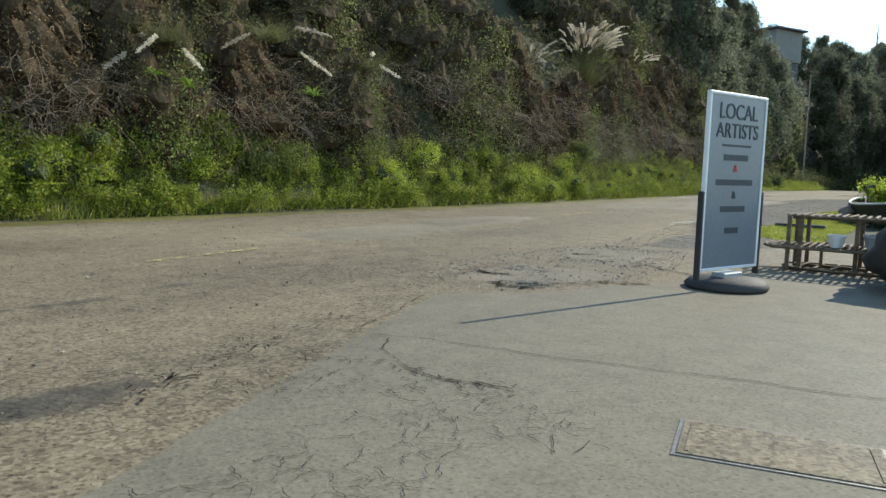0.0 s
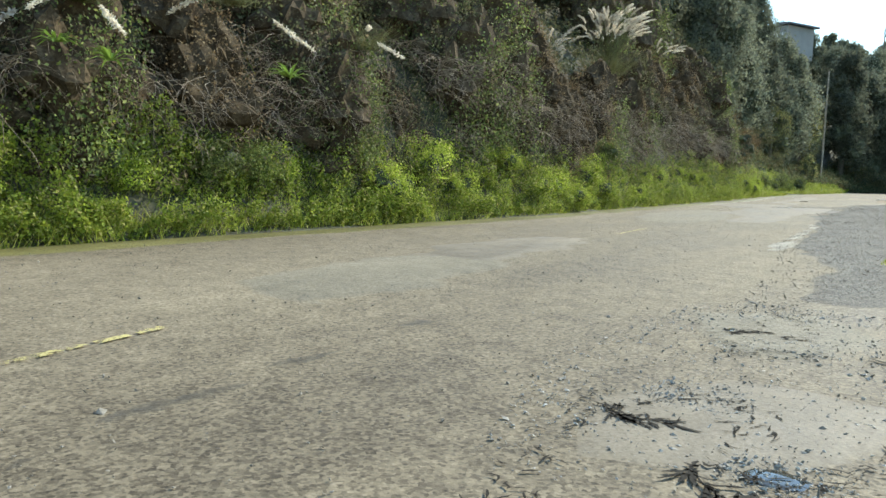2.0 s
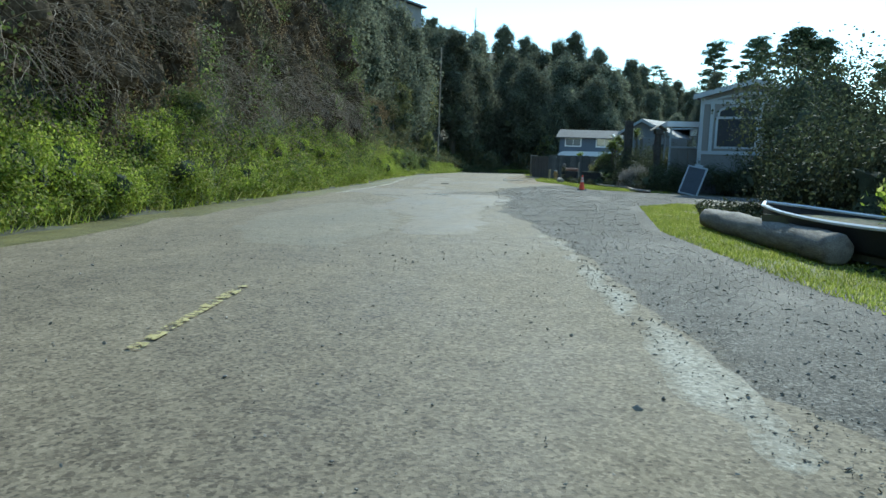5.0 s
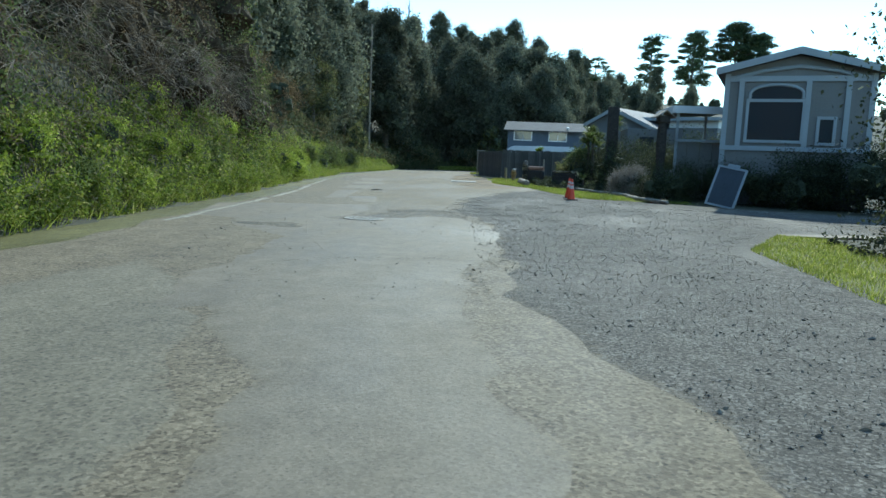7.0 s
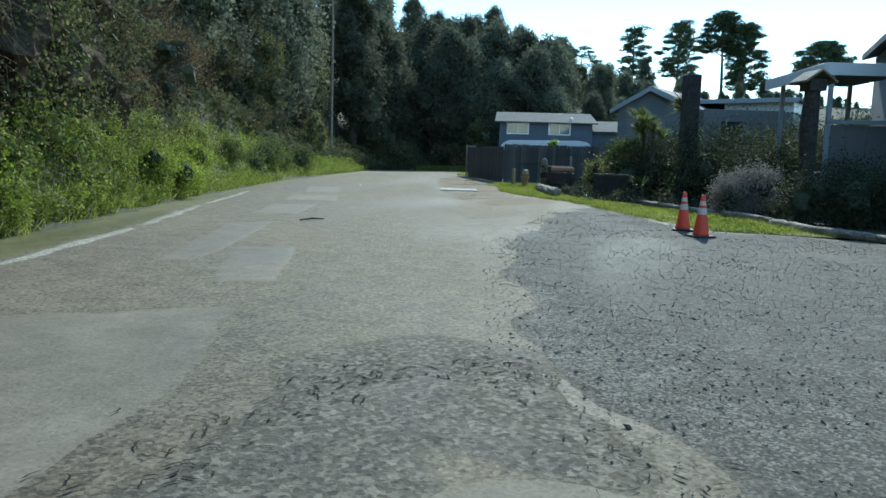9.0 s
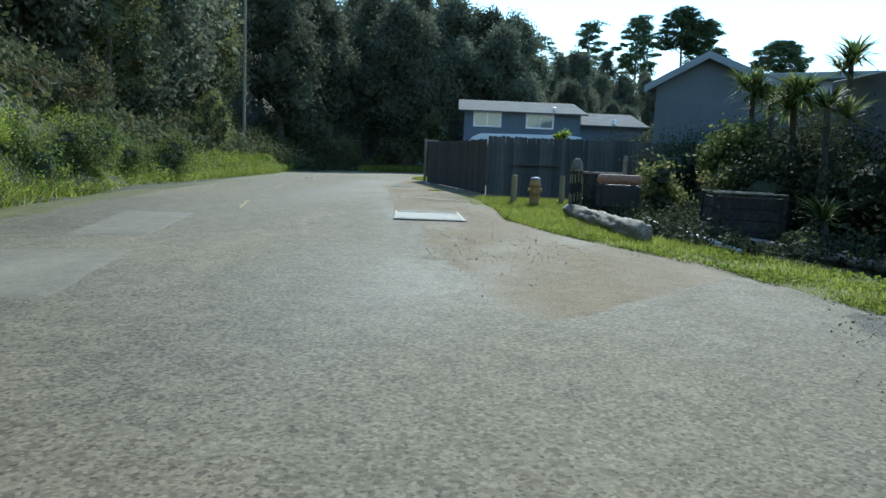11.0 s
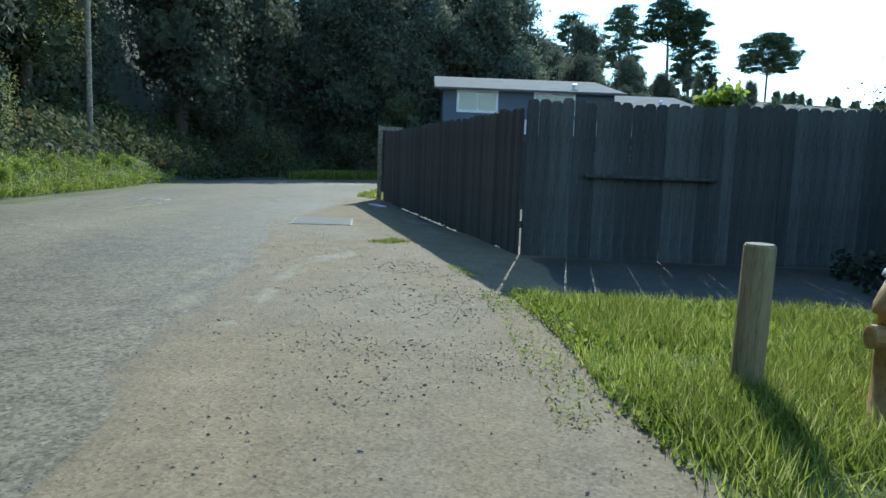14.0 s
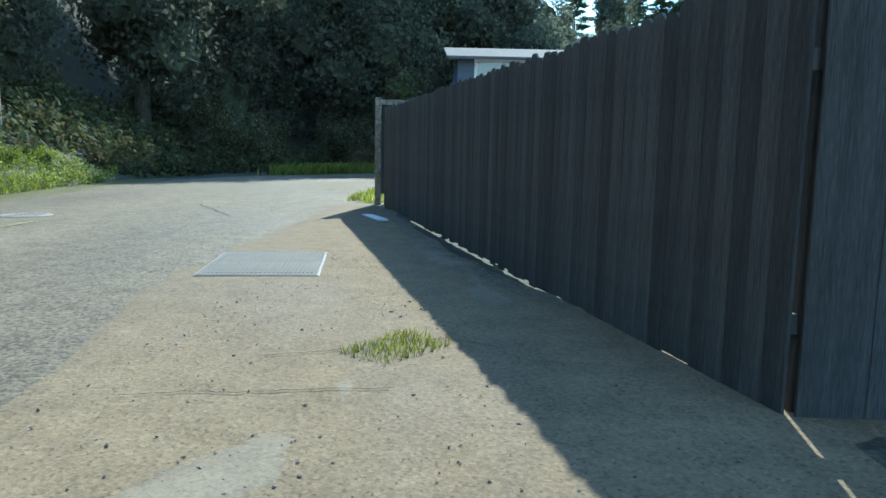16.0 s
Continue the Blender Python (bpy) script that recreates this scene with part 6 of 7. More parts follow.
cv = group_thing("camper_van", "pale camper van roof standing behind the fence", "van", pose(-8.6, 96.8, 0, 0, 0, -1))
b2 = bmesh.new()
prof = [(-0.2, 0.6), (-0.25, 1.6), (0.1, 2.35), (0.6, 2.62), (5.6, 2.70), (6.3, 2.60), (6.6, 2.2), (6.6, 0.6)]
lo = [b2.verts.new((x, 0, z)) for x, z in prof]
hi = [b2.verts.new((x, 2.1, z)) for x, z in prof]
b2.faces.new(lo)
b2.faces.new(hi[::-1])
for i in range(8):
    b2.faces.new((lo[i], lo[(i + 1) % 8], hi[(i + 1) % 8], hi[i]))
bmesh.ops.recalc_face_normals(b2, faces=b2.faces)
bmesh.ops.bevel(b2, geom=list(b2.edges), offset=0.08, segments=2, affect="EDGES")
part("body", b2, "white", cv)
part("windscreen", cube(1.0, 5.2, -0.012, 0.0, 1.6, 2.15, 0.004), "glass", cv)
for x in (0.9, 5.4):
    wv = part("wheel", tube(bmesh.new(), [(x, 0.0, 0.34), (x, 0.2, 0.34)], [0.34, 0.34], 20), "rubber", cv)
    part("rim", tube(bmesh.new(), [(x, -0.012, 0.34), (x, 0.02, 0.34)], [0.2, 0.2], 16), "steel", wv)


def gable(parent, name, x0, x1, y0, y1, z0, zt, mat, xm=None, zr=None):
    b3 = bmesh.new()
    xm = (x0 + x1) / 2 if xm is None else xm
    out = [(x0, 0), (x1, 0), (x1, zr or z0), (xm, zt), (x0, z0)]
    lo = [b3.verts.new((x, y0, z)) for x, z in out]
    hi = [b3.verts.new((x, y1, z)) for x, z in out]
    b3.faces.new(lo)
    b3.faces.new(hi[::-1])
    for i in range(5):
        b3.faces.new((lo[i], hi[i], hi[(i + 1) % 5], lo[(i + 1) % 5]))
    bmesh.ops.recalc_face_normals(b3, faces=b3.faces)
    return part(name, b3, mat, parent)


def pitched(parent, x0, x1, y0, y1, ze, zt, over, mat, trim, xm=None, zr=None):
    """Two roof slopes with thickness, and barge boards on the front gable."""
    xm = (x0 + x1) / 2 if xm is None else xm
    for sgn in (-1, 1):
        b3 = bmesh.new()
        run = xm - x0 if sgn < 0 else x1 - xm
        low = ze if sgn < 0 else (zr or ze)
        xe = xm + sgn * (run + over)
        zo = low - over * (zt - low) / run
        p = [(xm, zt + 0.02), (xe, zo + 0.02), (xe, zo + 0.2), (xm, zt + 0.2)]
        lo = [b3.verts.new((x, y0 - over, z)) for x, z in p]
        hi = [b3.verts.new((x, y1 + over, z)) for x, z in p]
        b3.faces.new(lo)
        b3.faces.new(hi[::-1])
        for i in range(4):
            b3.faces.new((lo[i], hi[i], hi[(i + 1) % 4], lo[(i + 1) % 4]))
        bmesh.ops.recalc_face_normals(b3, faces=b3.faces)
        r = part("roof_slope", b3, mat, parent)
        b4 = bmesh.new()
        p = [(xm, zt + 0.18), (xe, zo + 0.18), (xe, zo - 0.06), (xm, zt - 0.06)]
        lo = [b4.verts.new((x, y0 - over - 0.05, z)) for x, z in p]
        hi = [b4.verts.new((x, y0 - over - 0.004, z)) for x, z in p]
        b4.faces.new(lo)
        b4.faces.new(hi[::-1])
        for i in range(4):
            b4.faces.new((lo[i], hi[i], hi[(i + 1) % 4], lo[(i + 1) % 4]))
        bmesh.ops.recalc_face_normals(b4, faces=b4.faces)
        part("barge_board", b4, trim, r)


ha = group_thing("gabled_house", "grey two-storey house with a tall arched window and flat-roofed wing", "house", pose(0.2, 58.9, 0, 0, 0, -18))
wa = gable(ha, "wall", 0, 4.8, 0, 9, 4.75, 5.35, "tan_wall")
siding(wa, 0, 4.8, -0.002, 0.2, 4.6, "tan_wall", 0.2)
pitched(ha, 0, 4.8, 0, 9, 4.78, 5.40, 0.35, "dark_roof", "grey_trim")
window(ha, 0.85, -0.03, 2.35, 1.75, 1.35, frame="grey_trim", bars=0, label="tall grey-framed window")


def arch_window(parent, x, y, z, w, h):
    """A pane with a curved head, and a curved frame of thick segments round it."""
    head = [(x + w / 2 - math.cos(math.pi * k / 12) * w / 2, z + h * (0.35 + 0.65 * math.sin(math.pi * k / 12))) for k in range(13)]
    b3 = bmesh.new()
    rim = [(x, z)] + head + [(x + w, z)]
    lo, hi = [[b3.verts.new((px, yy, pz)) for px, pz in rim] for yy in (y - 0.02, y + 0.03)]
    b3.faces.new(lo)
    b3.faces.new(hi[::-1])
    for i in range(len(rim)):
        j = (i + 1) % len(rim)
        b3.faces.new((lo[i], hi[i], hi[j], lo[j]))
    bmesh.ops.recalc_face_normals(b3, faces=b3.faces)
    g = part("window", b3, "glass", parent, "low arched window above the tall one")
    b3 = bmesh.new()
    tube(b3, [(px, y - 0.02, pz) for px, pz in rim], [0.055] * len(rim), 6)
    part("arched_frame", b3, "grey_trim", g)
    return g


arch_window(ha, 0.85, -0.03, 3.82, 1.75, 0.5)
for sgn, xe in ((-1, 0.1), (1, 4.7)):
    part("arch_trim", tube(bmesh.new(), [(2.4, -0.05, 4.95), (between(2.4, xe, 0.5), -0.05, 4.8), (xe, -0.05, 4.5)], [0.07, 0.07, 0.07], 6), "grey_trim", ha)
window(ha, 3.2, -0.03, 2.3, 0.42, 0.8, frame="grey_trim", bars=0, label="narrow grey-framed window")
part("lower_band", cube(-0.05, 4.85, -0.10, -0.03, 1.95, 2.12, 0.01), "grey_trim", ha)
part("corner_board", cube(-0.04, 0.14, -0.06, -0.026, 0.2, 4.7), "grey_trim", ha)
part("corner_board", cube(4.66, 4.84, -0.06, -0.026, 0.2, 4.7), "grey_trim", ha)
to_wing = Matrix.Rotation(radians(18), 4, "Z") @ Matrix.Translation((-0.2, -58.9, 0)) @ Matrix.Translation((-0.75, 61.6, 0.22))
to_back = Matrix.Rotation(radians(18), 4, "Z") @ Matrix.Translation((-0.2, -58.9, 0)) @ Matrix.Translation((-0.1, 62.6, 0.1))
part("porch_roof", cube(-0.4, 1.9, -0.5, 3.4, 3.34, 3.44, 0.01, to_wing), "roof", ha, "pale flat porch roof")
part("fascia", cube(-0.42, 1.75, -0.56, -0.502, 3.18, 3.47, 0.008, to_wing), "white", ha, "pale painted fascia board")
part("fascia", cube(-0.46, -0.402, -0.5, 3.4, 3.18, 3.47, 0.008, to_wing), "white", ha, "pale painted fascia board")
for x, y in ((-0.2, -0.3), (1.6, -0.3), (-0.2, 2.7), (1.6, 2.7)):
    part("porch_post", cube(x - 0.05, x + 0.05, y - 0.05, y + 0.05, -0.2, 3.33, 0.006, to_wing), "grey_trim", ha)
part("porch_rail", cube(-0.25, 1.75, -0.40, -0.30, 2.06, 2.16, 0.01, to_wing), "grey_trim", ha)
for k in range(4):
    part("porch_panel", cube(-0.24 + k * 0.5, -0.24 + k * 0.5 + 0.48, -0.27, -0.23, -0.2, 2.04, 0.006, to_wing), "tan_wall", ha)
part("porch_floor", cube(-0.25, 1.9, -0.22, 2.6, -0.2, 0.9, 0.01, to_wing), "tan_wall", ha)
part("back_room", cube(-1.8, 0.9, 6.0, 9.0, 0, 3.0, 0.01, to_back), "tan_wall", ha, "pale room behind the porch")
part("back_room_window", cube(-1.2, -0.5, 5.97, 6.0, 1.9, 2.6, 0, to_back), "glass", ha)
for x in (0.55, 2.75, 4.0):
    part("pilaster", cube(x - 0.09, x + 0.09, -0.09, -0.026, 2.12, 4.5, 0.008), "grey_trim", ha)
part("frieze", cube(0.14, 4.66, -0.085, -0.03, 4.42, 4.62, 0.008), "grey_trim", ha)
part("foundation", cube(-0.06, 4.86, -0.12, -0.03, 0, 1.0, 0.01), "dark_roof", ha, "dark lower wall")

hb = group_thing("gabled_house", "blue-grey gabled house behind the dark hedge", "house", pose(-2.62, 82.05, 0.1, 0, 0, -33))
wb = gable(hb, "wall", 0, 4.75, 0, 8, 3.86, 4.78, "grey_wall", 1.8, 3.43)
siding(wb, 0, 4.75, -0.002, 1.4, 3.4, "grey_wall", 0.18)
pitched(hb, 0, 4.75, 0, 8, 3.86, 4.78, 0.32, "dark_roof", "grey_trim", 1.8, 3.43)
part("side_wing", cube(4.77, 8, 2.0, 7, 0, 3.75), "grey_wall", hb)
part("side_roof", cube(2.6, 8.3, 1.6, 7.4, 4.28, 4.4, 0.02), "dark_roof", hb, "low dark roof of the side wing")
part("side_fascia", cube(2.6, 8.3, 1.54, 1.6, 4.2, 4.42, 0.008), "grey_trim", hb)
part("side_wall", cube(4.77, 8, 2.05, 6.95, 3.76, 4.27), "white", hb, "pale upper wall of the side wing")

hh = group_thing("hilltop_house", "pale long house with a flat roof on the hilltop", "house", Matrix.Translation((-32.6, 121, 18.6)) @ Matrix.Rotation(radians(-20), 4, "Z"))
part("wall", cube(-9, 0, 0, 6, 0, 4.5), "tan_wall", hh)
part("roof", cube(-9.5, 0.6, -0.6, 6.5, 4.52, 4.8, 0.02), "dark_roof", hh)
for x in (-7.5, -4.8, -2.2):
    window(hh, x, -0.02, 2.2, 1.4, 1.2, frame="white")
part("balcony", cube(-6, 0.8, -1.6, -0.01, 1.2, 1.35, 0.01), "grey_trim", hh)
part("foundation", cube(-8.8, -0.2, 0.2, 5.8, -9, 0, 0.01), "dark_roof", hh)

# carved posts in the garden
cp = group_thing("carved_post", "tall dark carved post with a little shingled roof", "post", pose(-1.65, 60.6, -0.03, 0, 0, 10) @ Matrix.Diagonal((1.05, 1.05, 1.2, 1)))
part("shaft", tube(bmesh.new(), [(0, 0, 0), (0.02, 0, 1.0), (-0.02, 0, 1.8), (0, 0, 2.55)], [0.17, 0.15, 0.19, 0.16], 12), "dark_wood", cp)
for sgn in (-1, 1):
    part("roof_slope", cube(0, 0.42, -0.32, 0.32, 0, 0.04, 0.005, Matrix.Translation((0, 0, 2.86)) @ Matrix.Rotation(radians(0 if sgn > 0 else 180), 4, "Z") @ Matrix.Rotation(radians(32), 4, "Y")), "drift", cp, "bleached shingle roof")
part("gable_block", cube(-0.2, 0.2, -0.2, 0.2, 2.5, 2.72, 0.01), "dark_wood", cp)
solo("stone_pillar", cube(-0.22, 0.22, -0.22, 0.22, 0, 4.0, 0.02), "dark_wood", "tall square dark chimney pillar in the garden", "pillar", m=pose(-2.9, 66.5, -0.03, 0, 0, 8))
# ---------------------------------------------------------------- pines on the skyline
def pine(seed, h, label, m, layers, spread, bare=0.35, lean=0.0):
    rr, rng = random.Random(seed), np.random.default_rng(seed)
    wood, inner = bmesh.new(), bmesh.new()
    top = Vector((lean * h, 0, h))
    tube(wood, [(0, 0, -0.5), (lean * h * 0.2, 0, h * 0.3), (lean * h * 0.55, 0, h * 0.65), tuple(top * 0.97)], [h * 0.02, h * 0.017, h * 0.012, h * 0.004], 8)
    pts, outs = [], []
    for k in range(layers):
        f = bare + (1 - bare) * (k + 0.3) / layers
        ang = k * 2.4 + rr.uniform(-0.6, 0.6)
        reach = spread * h * rr.uniform(0.45, 1.0) * math.sin(math.pi * min(0.93, 0.25 + 0.65 * (f - bare) / (1 - bare)))
        base = Vector((lean * h * f, 0, h * f))
        c = base + Vector((math.cos(ang) * reach, math.sin(ang) * reach, h * 0.03))
        tube(wood, [tuple(base - Vector((0, 0, h * 0.04))), tuple(base.lerp(c, 0.6)), tuple(c)], [h * 0.007, h * 0.005, h * 0.002], 5)
        r = h * rr.uniform(0.04, 0.085)
        blob(inner, c, r * 0.45, seed + k, 0.8, 2, 0.4)
        hub = rng.normal(size=(14, 3))
        hub /= np.linalg.norm(hub, axis=1, keepdims=True)
        pick = hub[rng.integers(0, 14, 560)]
        v = pick + rng.normal(size=pick.shape) * 0.28
        pts.append(np.array(c) + v * r * np.array([1.35, 1.35, 0.45]))
        outs.append(pick)
    t = group_thing("pine", label, "tree", m, "pines on the skyline")
    part("trunk", finish(wood, "trunk", "bark", True), None, t)
    cr = part("crown", quads("crown", leaves(rng, np.concatenate(pts), h * 0.012, np.concatenate(outs)), "pine_leaf"), None, t)
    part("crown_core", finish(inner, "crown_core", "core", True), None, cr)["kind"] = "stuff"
    return t


pine(71, 25, "slender open-branched pine on the skyline", at(36, 300), 22, 0.17, 0.3)
pine(72, 21.5, "broad layered pine on the skyline", at(43.5, 268), 40, 0.27, 0.28)
pine(73, 24.0, "tall leaning pine with a wide dark crown", at(56, 266), 30, 0.25, 0.55, -0.05)
pine(74, 21.5, "tall pine with a wide dark crown", at(62.5, 268), 58, 0.27, 0.15)
pine(76, 11, "flat-topped conifer on the far hill", at(8, 200), 16, 0.34, 0.5)
pine(75, 19.0, "dark umbrella-shaped conifer on the ridge", at(90.3, 282), 75, 0.46, 0.45)
for x, y, s in ((30, 205, 0.55), (18, 190, 0.7), (45, 215, 0.45), (60, 225, 0.5), (26, 170, 0.4), (40, 165, 0.35), (52, 170, 0.4), (64, 175, 0.4), (76, 180, 0.4), (34, 222, 0.6), (24, 215, 0.7), (2, 180, 0.85), (9, 178, 0.75), (60, 262, 0.5), (68, 266, 0.55)):
    copy_scaled(wood_kinds[rnd.randrange(4)], x, y, rnd.uniform(0, 6), s, 0.3)

for x in range(34, 136, 3):
    copy_scaled(wood_kinds[2], x + rnd.uniform(-1, 1), 236 + (x - 34) * 0.3 + rnd.uniform(-4, 8), rnd.uniform(0, 6), rnd.uniform(0.22, 0.4), 1.2)

edge = [make_tree(142, 8.5, 2.5, 2.4, 15000, 0.06, "young_leaf", "light-leaved tree at the edge of the wood", at(-24.2, 99.6), 10, group="light trees at the wood's edge"),
        make_tree(143, 5.0, 1.6, 1.0, 8000, 0.055, "young_leaf", "small light-leaved tree at the edge of the wood", at(-11.0, 117.5), 9, group="light trees at the wood's edge")]
copy_scaled(edge[0], -22.6, 84.0, 2.0, 0.85, 0.1)
copy_scaled(edge[1], -20.8, 90.5, 1.0, 0.6, 0.1)

# dead snag on the hilltop
b2 = bmesh.new()
tube(b2, [(0, 0, 0), (0.2, 0, 6), (0, 0.1, 12), (0.1, 0, 17)], [0.35, 0.28, 0.16, 0.03], 7)
for k in range(26):
    z = rnd.uniform(5, 15.5)
    a = rnd.uniform(0, 6.3)
    ln = rnd.uniform(0.8, 2.6) * (1.15 - z / 18)
    tube(b2, [(0.1, 0, z), (math.cos(a) * ln * 0.6, math.sin(a) * ln * 0.6, z + ln * 0.35), (math.cos(a) * ln, math.sin(a) * ln, z + ln * 0.9)], [0.08, 0.05, 0.015], 5)
solo("dead_tree", b2, "bark", "bare dead tree standing on the hilltop", "tree", m=at(-33, 190, 0, 1.0, 0.3))


# utility poles
def pole(x, y, h, label, size=0.12):
    b3 = tube(bmesh.new(), [(0, 0, -0.2), (0, 0, h * 0.5), (0, 0, h)], [size, size * 0.9, size * 0.75], 12)
    return solo("utility_pole", b3, "drift", label, "pole", m=at(x, y))


pole(-21.5, 98.6, 12.0, "grey round utility pole among the brush", 0.1)


# pampas grass
def pampas(m, n, h, seed, label, droop=0.4, name="pampas_grass"):
    rr, rng = random.Random(seed), np.random.default_rng(seed)
    t = group_thing(name, label, "plant", m)
    vb = blades(rng, rng.normal(size=(1500 if h > 2 else 420, 3)) * np.array([0.16, 0.16, 0.0]), h * (0.55 if h > 2 else 0.4), 0.006, 0.75 if h > 2 else 1.3)
    part("leaf_tuft", quads("leaf_tuft", vb, "pampas", 3), None, t)
    for k in range(n):
        a = rr.uniform(0, 6.3)
        out = rr.uniform(0.15, droop) * h
        tip = Vector((math.cos(a) * out + 0.25 * h * droop, math.sin(a) * out, h * (rr.uniform(0.75, 1.1) if droop < 0.85 else rr.uniform(-0.35, 0.45))))
        mid = tip * 0.55 + Vector((0, 0, h * 0.12))
        stem = tube(bmesh.new(), [(0, 0, 0), tuple(mid), tuple(tip)], [0.008, 0.006, 0.004], 4)
        st = part("stem", stem, "pampas", t)
        d = (tip - mid).normalized()
        s = np.linspace(0, 1, 170)
        ln = rr.uniform(0.4, 0.62)
        c = np.array(tip)[None] + np.outer(s * ln - 0.1, np.array(d)) + np.outer(s * s, [0.22 * math.cos(a) + 0.12, 0.22 * math.sin(a), -0.16])
        w = 0.042 * np.sin(np.pi * np.clip(s * 0.9 + 0.08, 0, 1))[:, None]
        part("plume", quads("plume", leaves(rng, c + rng.normal(size=c.shape) * w * 0.5, 0.028, np.array(d)[None] * 0.0, 0, 3.6), "plume"), None, st, "cream feathery plume")
    return t


def on_bank(x, y, z):
    return Matrix.Translation((x, y, z))


pampas(on_bank(-17.9, 41.8, 5.7), 95, 2.9, 81, "large pampas clump with many cream plumes on the bank", 0.5)
pampas(on_bank(-17.2, 35.6, 5.3), 10, 1.5, 82, "small pampas clump with drooping plumes", 0.8)
pampas(on_bank(-19.6, 50.5, 7.2), 8, 1.6, 83, "pampas clump with a few plumes", 0.8)
pampas(on_bank(-12.2, 14.6, 3.7), 4, 1.3, 84, "dry pampas clump high on the bank", 0.9)
pampas(on_bank(-12.4, 17.4, 4.2), 3, 1.2, 85, "dry pampas clump high on the bank", 0.9)
pampas(on_bank(-13.2, 21.5, 4.0), 2, 1.3, 86, "dry pampas clump high on the bank", 0.9)


def agave(m, seed, label, n=26, ln=0.55):
    rr = random.Random(seed)
    t = group_thing("agave", label, "plant", m)
    for k in range(n):
        b3 = bmesh.new()
        a, up = rr.uniform(0, 6.3), rr.uniform(0.1, 1.0)
        d = Vector((math.cos(a), math.sin(a), up)).normalized()
        side = d.cross(Vector((0, 0, 1))).normalized() * 0.026
        keel = d.cross(side).normalized() * 0.008
        p1, p2 = d * ln * 0.5, d * ln + Vector((0, 0, -0.14))
        vs = [b3.verts.new(c) for c in (-side * 0.6, keel, side * 0.6, p1 - side, p1 + keel, p1 + side, p2)]
        for f in ((0, 1, 4, 3), (1, 2, 5, 4), (3, 4, 6), (4, 5, 6)):
            b3.faces.new([vs[i] for i in f])
        part("leaf", b3, "agave", t)
    return t


agave(on_bank(-11.3, 17.9, 2.85), 91, "bright green spiky plant on the bank")
agave(on_bank(-11.45, 14.7, 2.75), 92, "small green spiky plant on the bank", 20, 0.45)
agave(on_bank(-11.4, 13.9, 2.9), 93, "small green spiky plant on the bank", 20, 0.4)

# garden shrubs between the lot and the houses
garden = [make_bush(s, r, h, n, z, mat, label, at(x, y), group="garden shrubs") for s, r, h, n, z, mat, label, x, y in [
    (101, 2.6, 3.4, 20000, 0.05, "hedge", "tall dark glossy-leaved shrub in the garden", 1.2, 34.0),
    (102, 1.7, 1.9, 13000, 0.036, "hedge", "dark dense garden shrub by the house", -1.0, 63.5),
    (103, 2.0, 2.6, 13000, 0.04, "hedge", "leafy green garden shrub by the house", 0.5, 68)]]
for x, y, k, s in ((1.7, 43.4, 0, 1.3), (3.4, 45.3, 0, 1.5), (3.6, 36, 0, 1.3), (0.9, 37.5, 0, 1.05), (1.2, 41, 0, 0.95), (4.5, 41, 0, 1.0), (0.6, 29.5, 1, 0.5), (5, 30, 0, 1.0), (3, 27, 1, 1.0), (-2.6, 70.5, 2, 0.9), 
                   (-2.4, 79.2, 2, 0.95), (-1.2, 78.8, 2, 1.0), (0.1, 78.2, 2, 1.0), (-3.6, 82.4, 1, 0.95), (-4.8, 82.6, 1, 0.85), (0.5, 77, 2, 1.1), (-1.8, 73.5, 1, 1.1), (0.6, 72.5, 2, 1.2), (-2.3, 66.5, 1, 1.35), (2.4, 65, 2, 1.1), (1.6, 60.8, 1, 0.8), (-1.6, 59.4, 1, 0.75), (-0.3, 61.4, 1, 1.0), (-3.2, 69.0, 1, 1.2), (-1.2, 65.0, 1, 1.2), (-0.2, 63.4, 2, 0.9), (0.8, 58.0, 2, 0.75), (2.3, 57.3, 1, 1.1), (4.0, 56.6, 2, 0.95), (5.6, 56.0, 1, 1.2), (3, 70, 2, 1.3), (-4.6, 85, 2, 0.7), (-5.2, 88.5, 1, 0.8), (-3, 98.5, 1, 1.3), (1, 98, 2, 1.3), (4, 100, 2, 1.3), (-5.4, 98.8, 1, 0.8),
                   (6, 78, 2, 1.2), (9, 76, 2, 1.3), (7, 70, 2, 1.4), (6.5, 84, 2, 1.1), (12, 90, 2, 1.6), (10, 99, 2, 1.8), (14, 104, 2, 1.8), (8, 45, 0, 1.2), (12, 57, 0, 1.4), (7.5, 57.5, 1, 1.2)):
    copy_scaled(garden[k], x, y, rnd.uniform(0, 6), s, 0.1)
make_bush(111, 1.15, 1.2, 18000, 0.03, "lavender", "rounded silver-grey shrub behind the logs", at(-2.8, 61.6), "silver_shrub", lobes=4)


make_bush(112, 0.9, 1.5, 2600, 0.06, "young_leaf", "light-leaved bush catching the sun behind the log", at(-4.6, 74.2), lobes=4)


make_bush(114, 0.95, 2.5, 7000, 0.06, "ivy", "tall leafy shrub catching the sun in the garden", at(-3.95, 71.3), lobes=7)
make_bush(115, 0.8, 1.5, 4500, 0.055, "young_leaf", "light-leaved bush in the garden", at(-4.3, 70.2), lobes=5)


make_bush(113, 0.34, 0.5, 500, 0.06, "weeds", "sunlit yellow-green climber on top of the fence", Matrix.Translation((-5.95, 81.05, 1.78)), "climbing_plant", lobes=3)


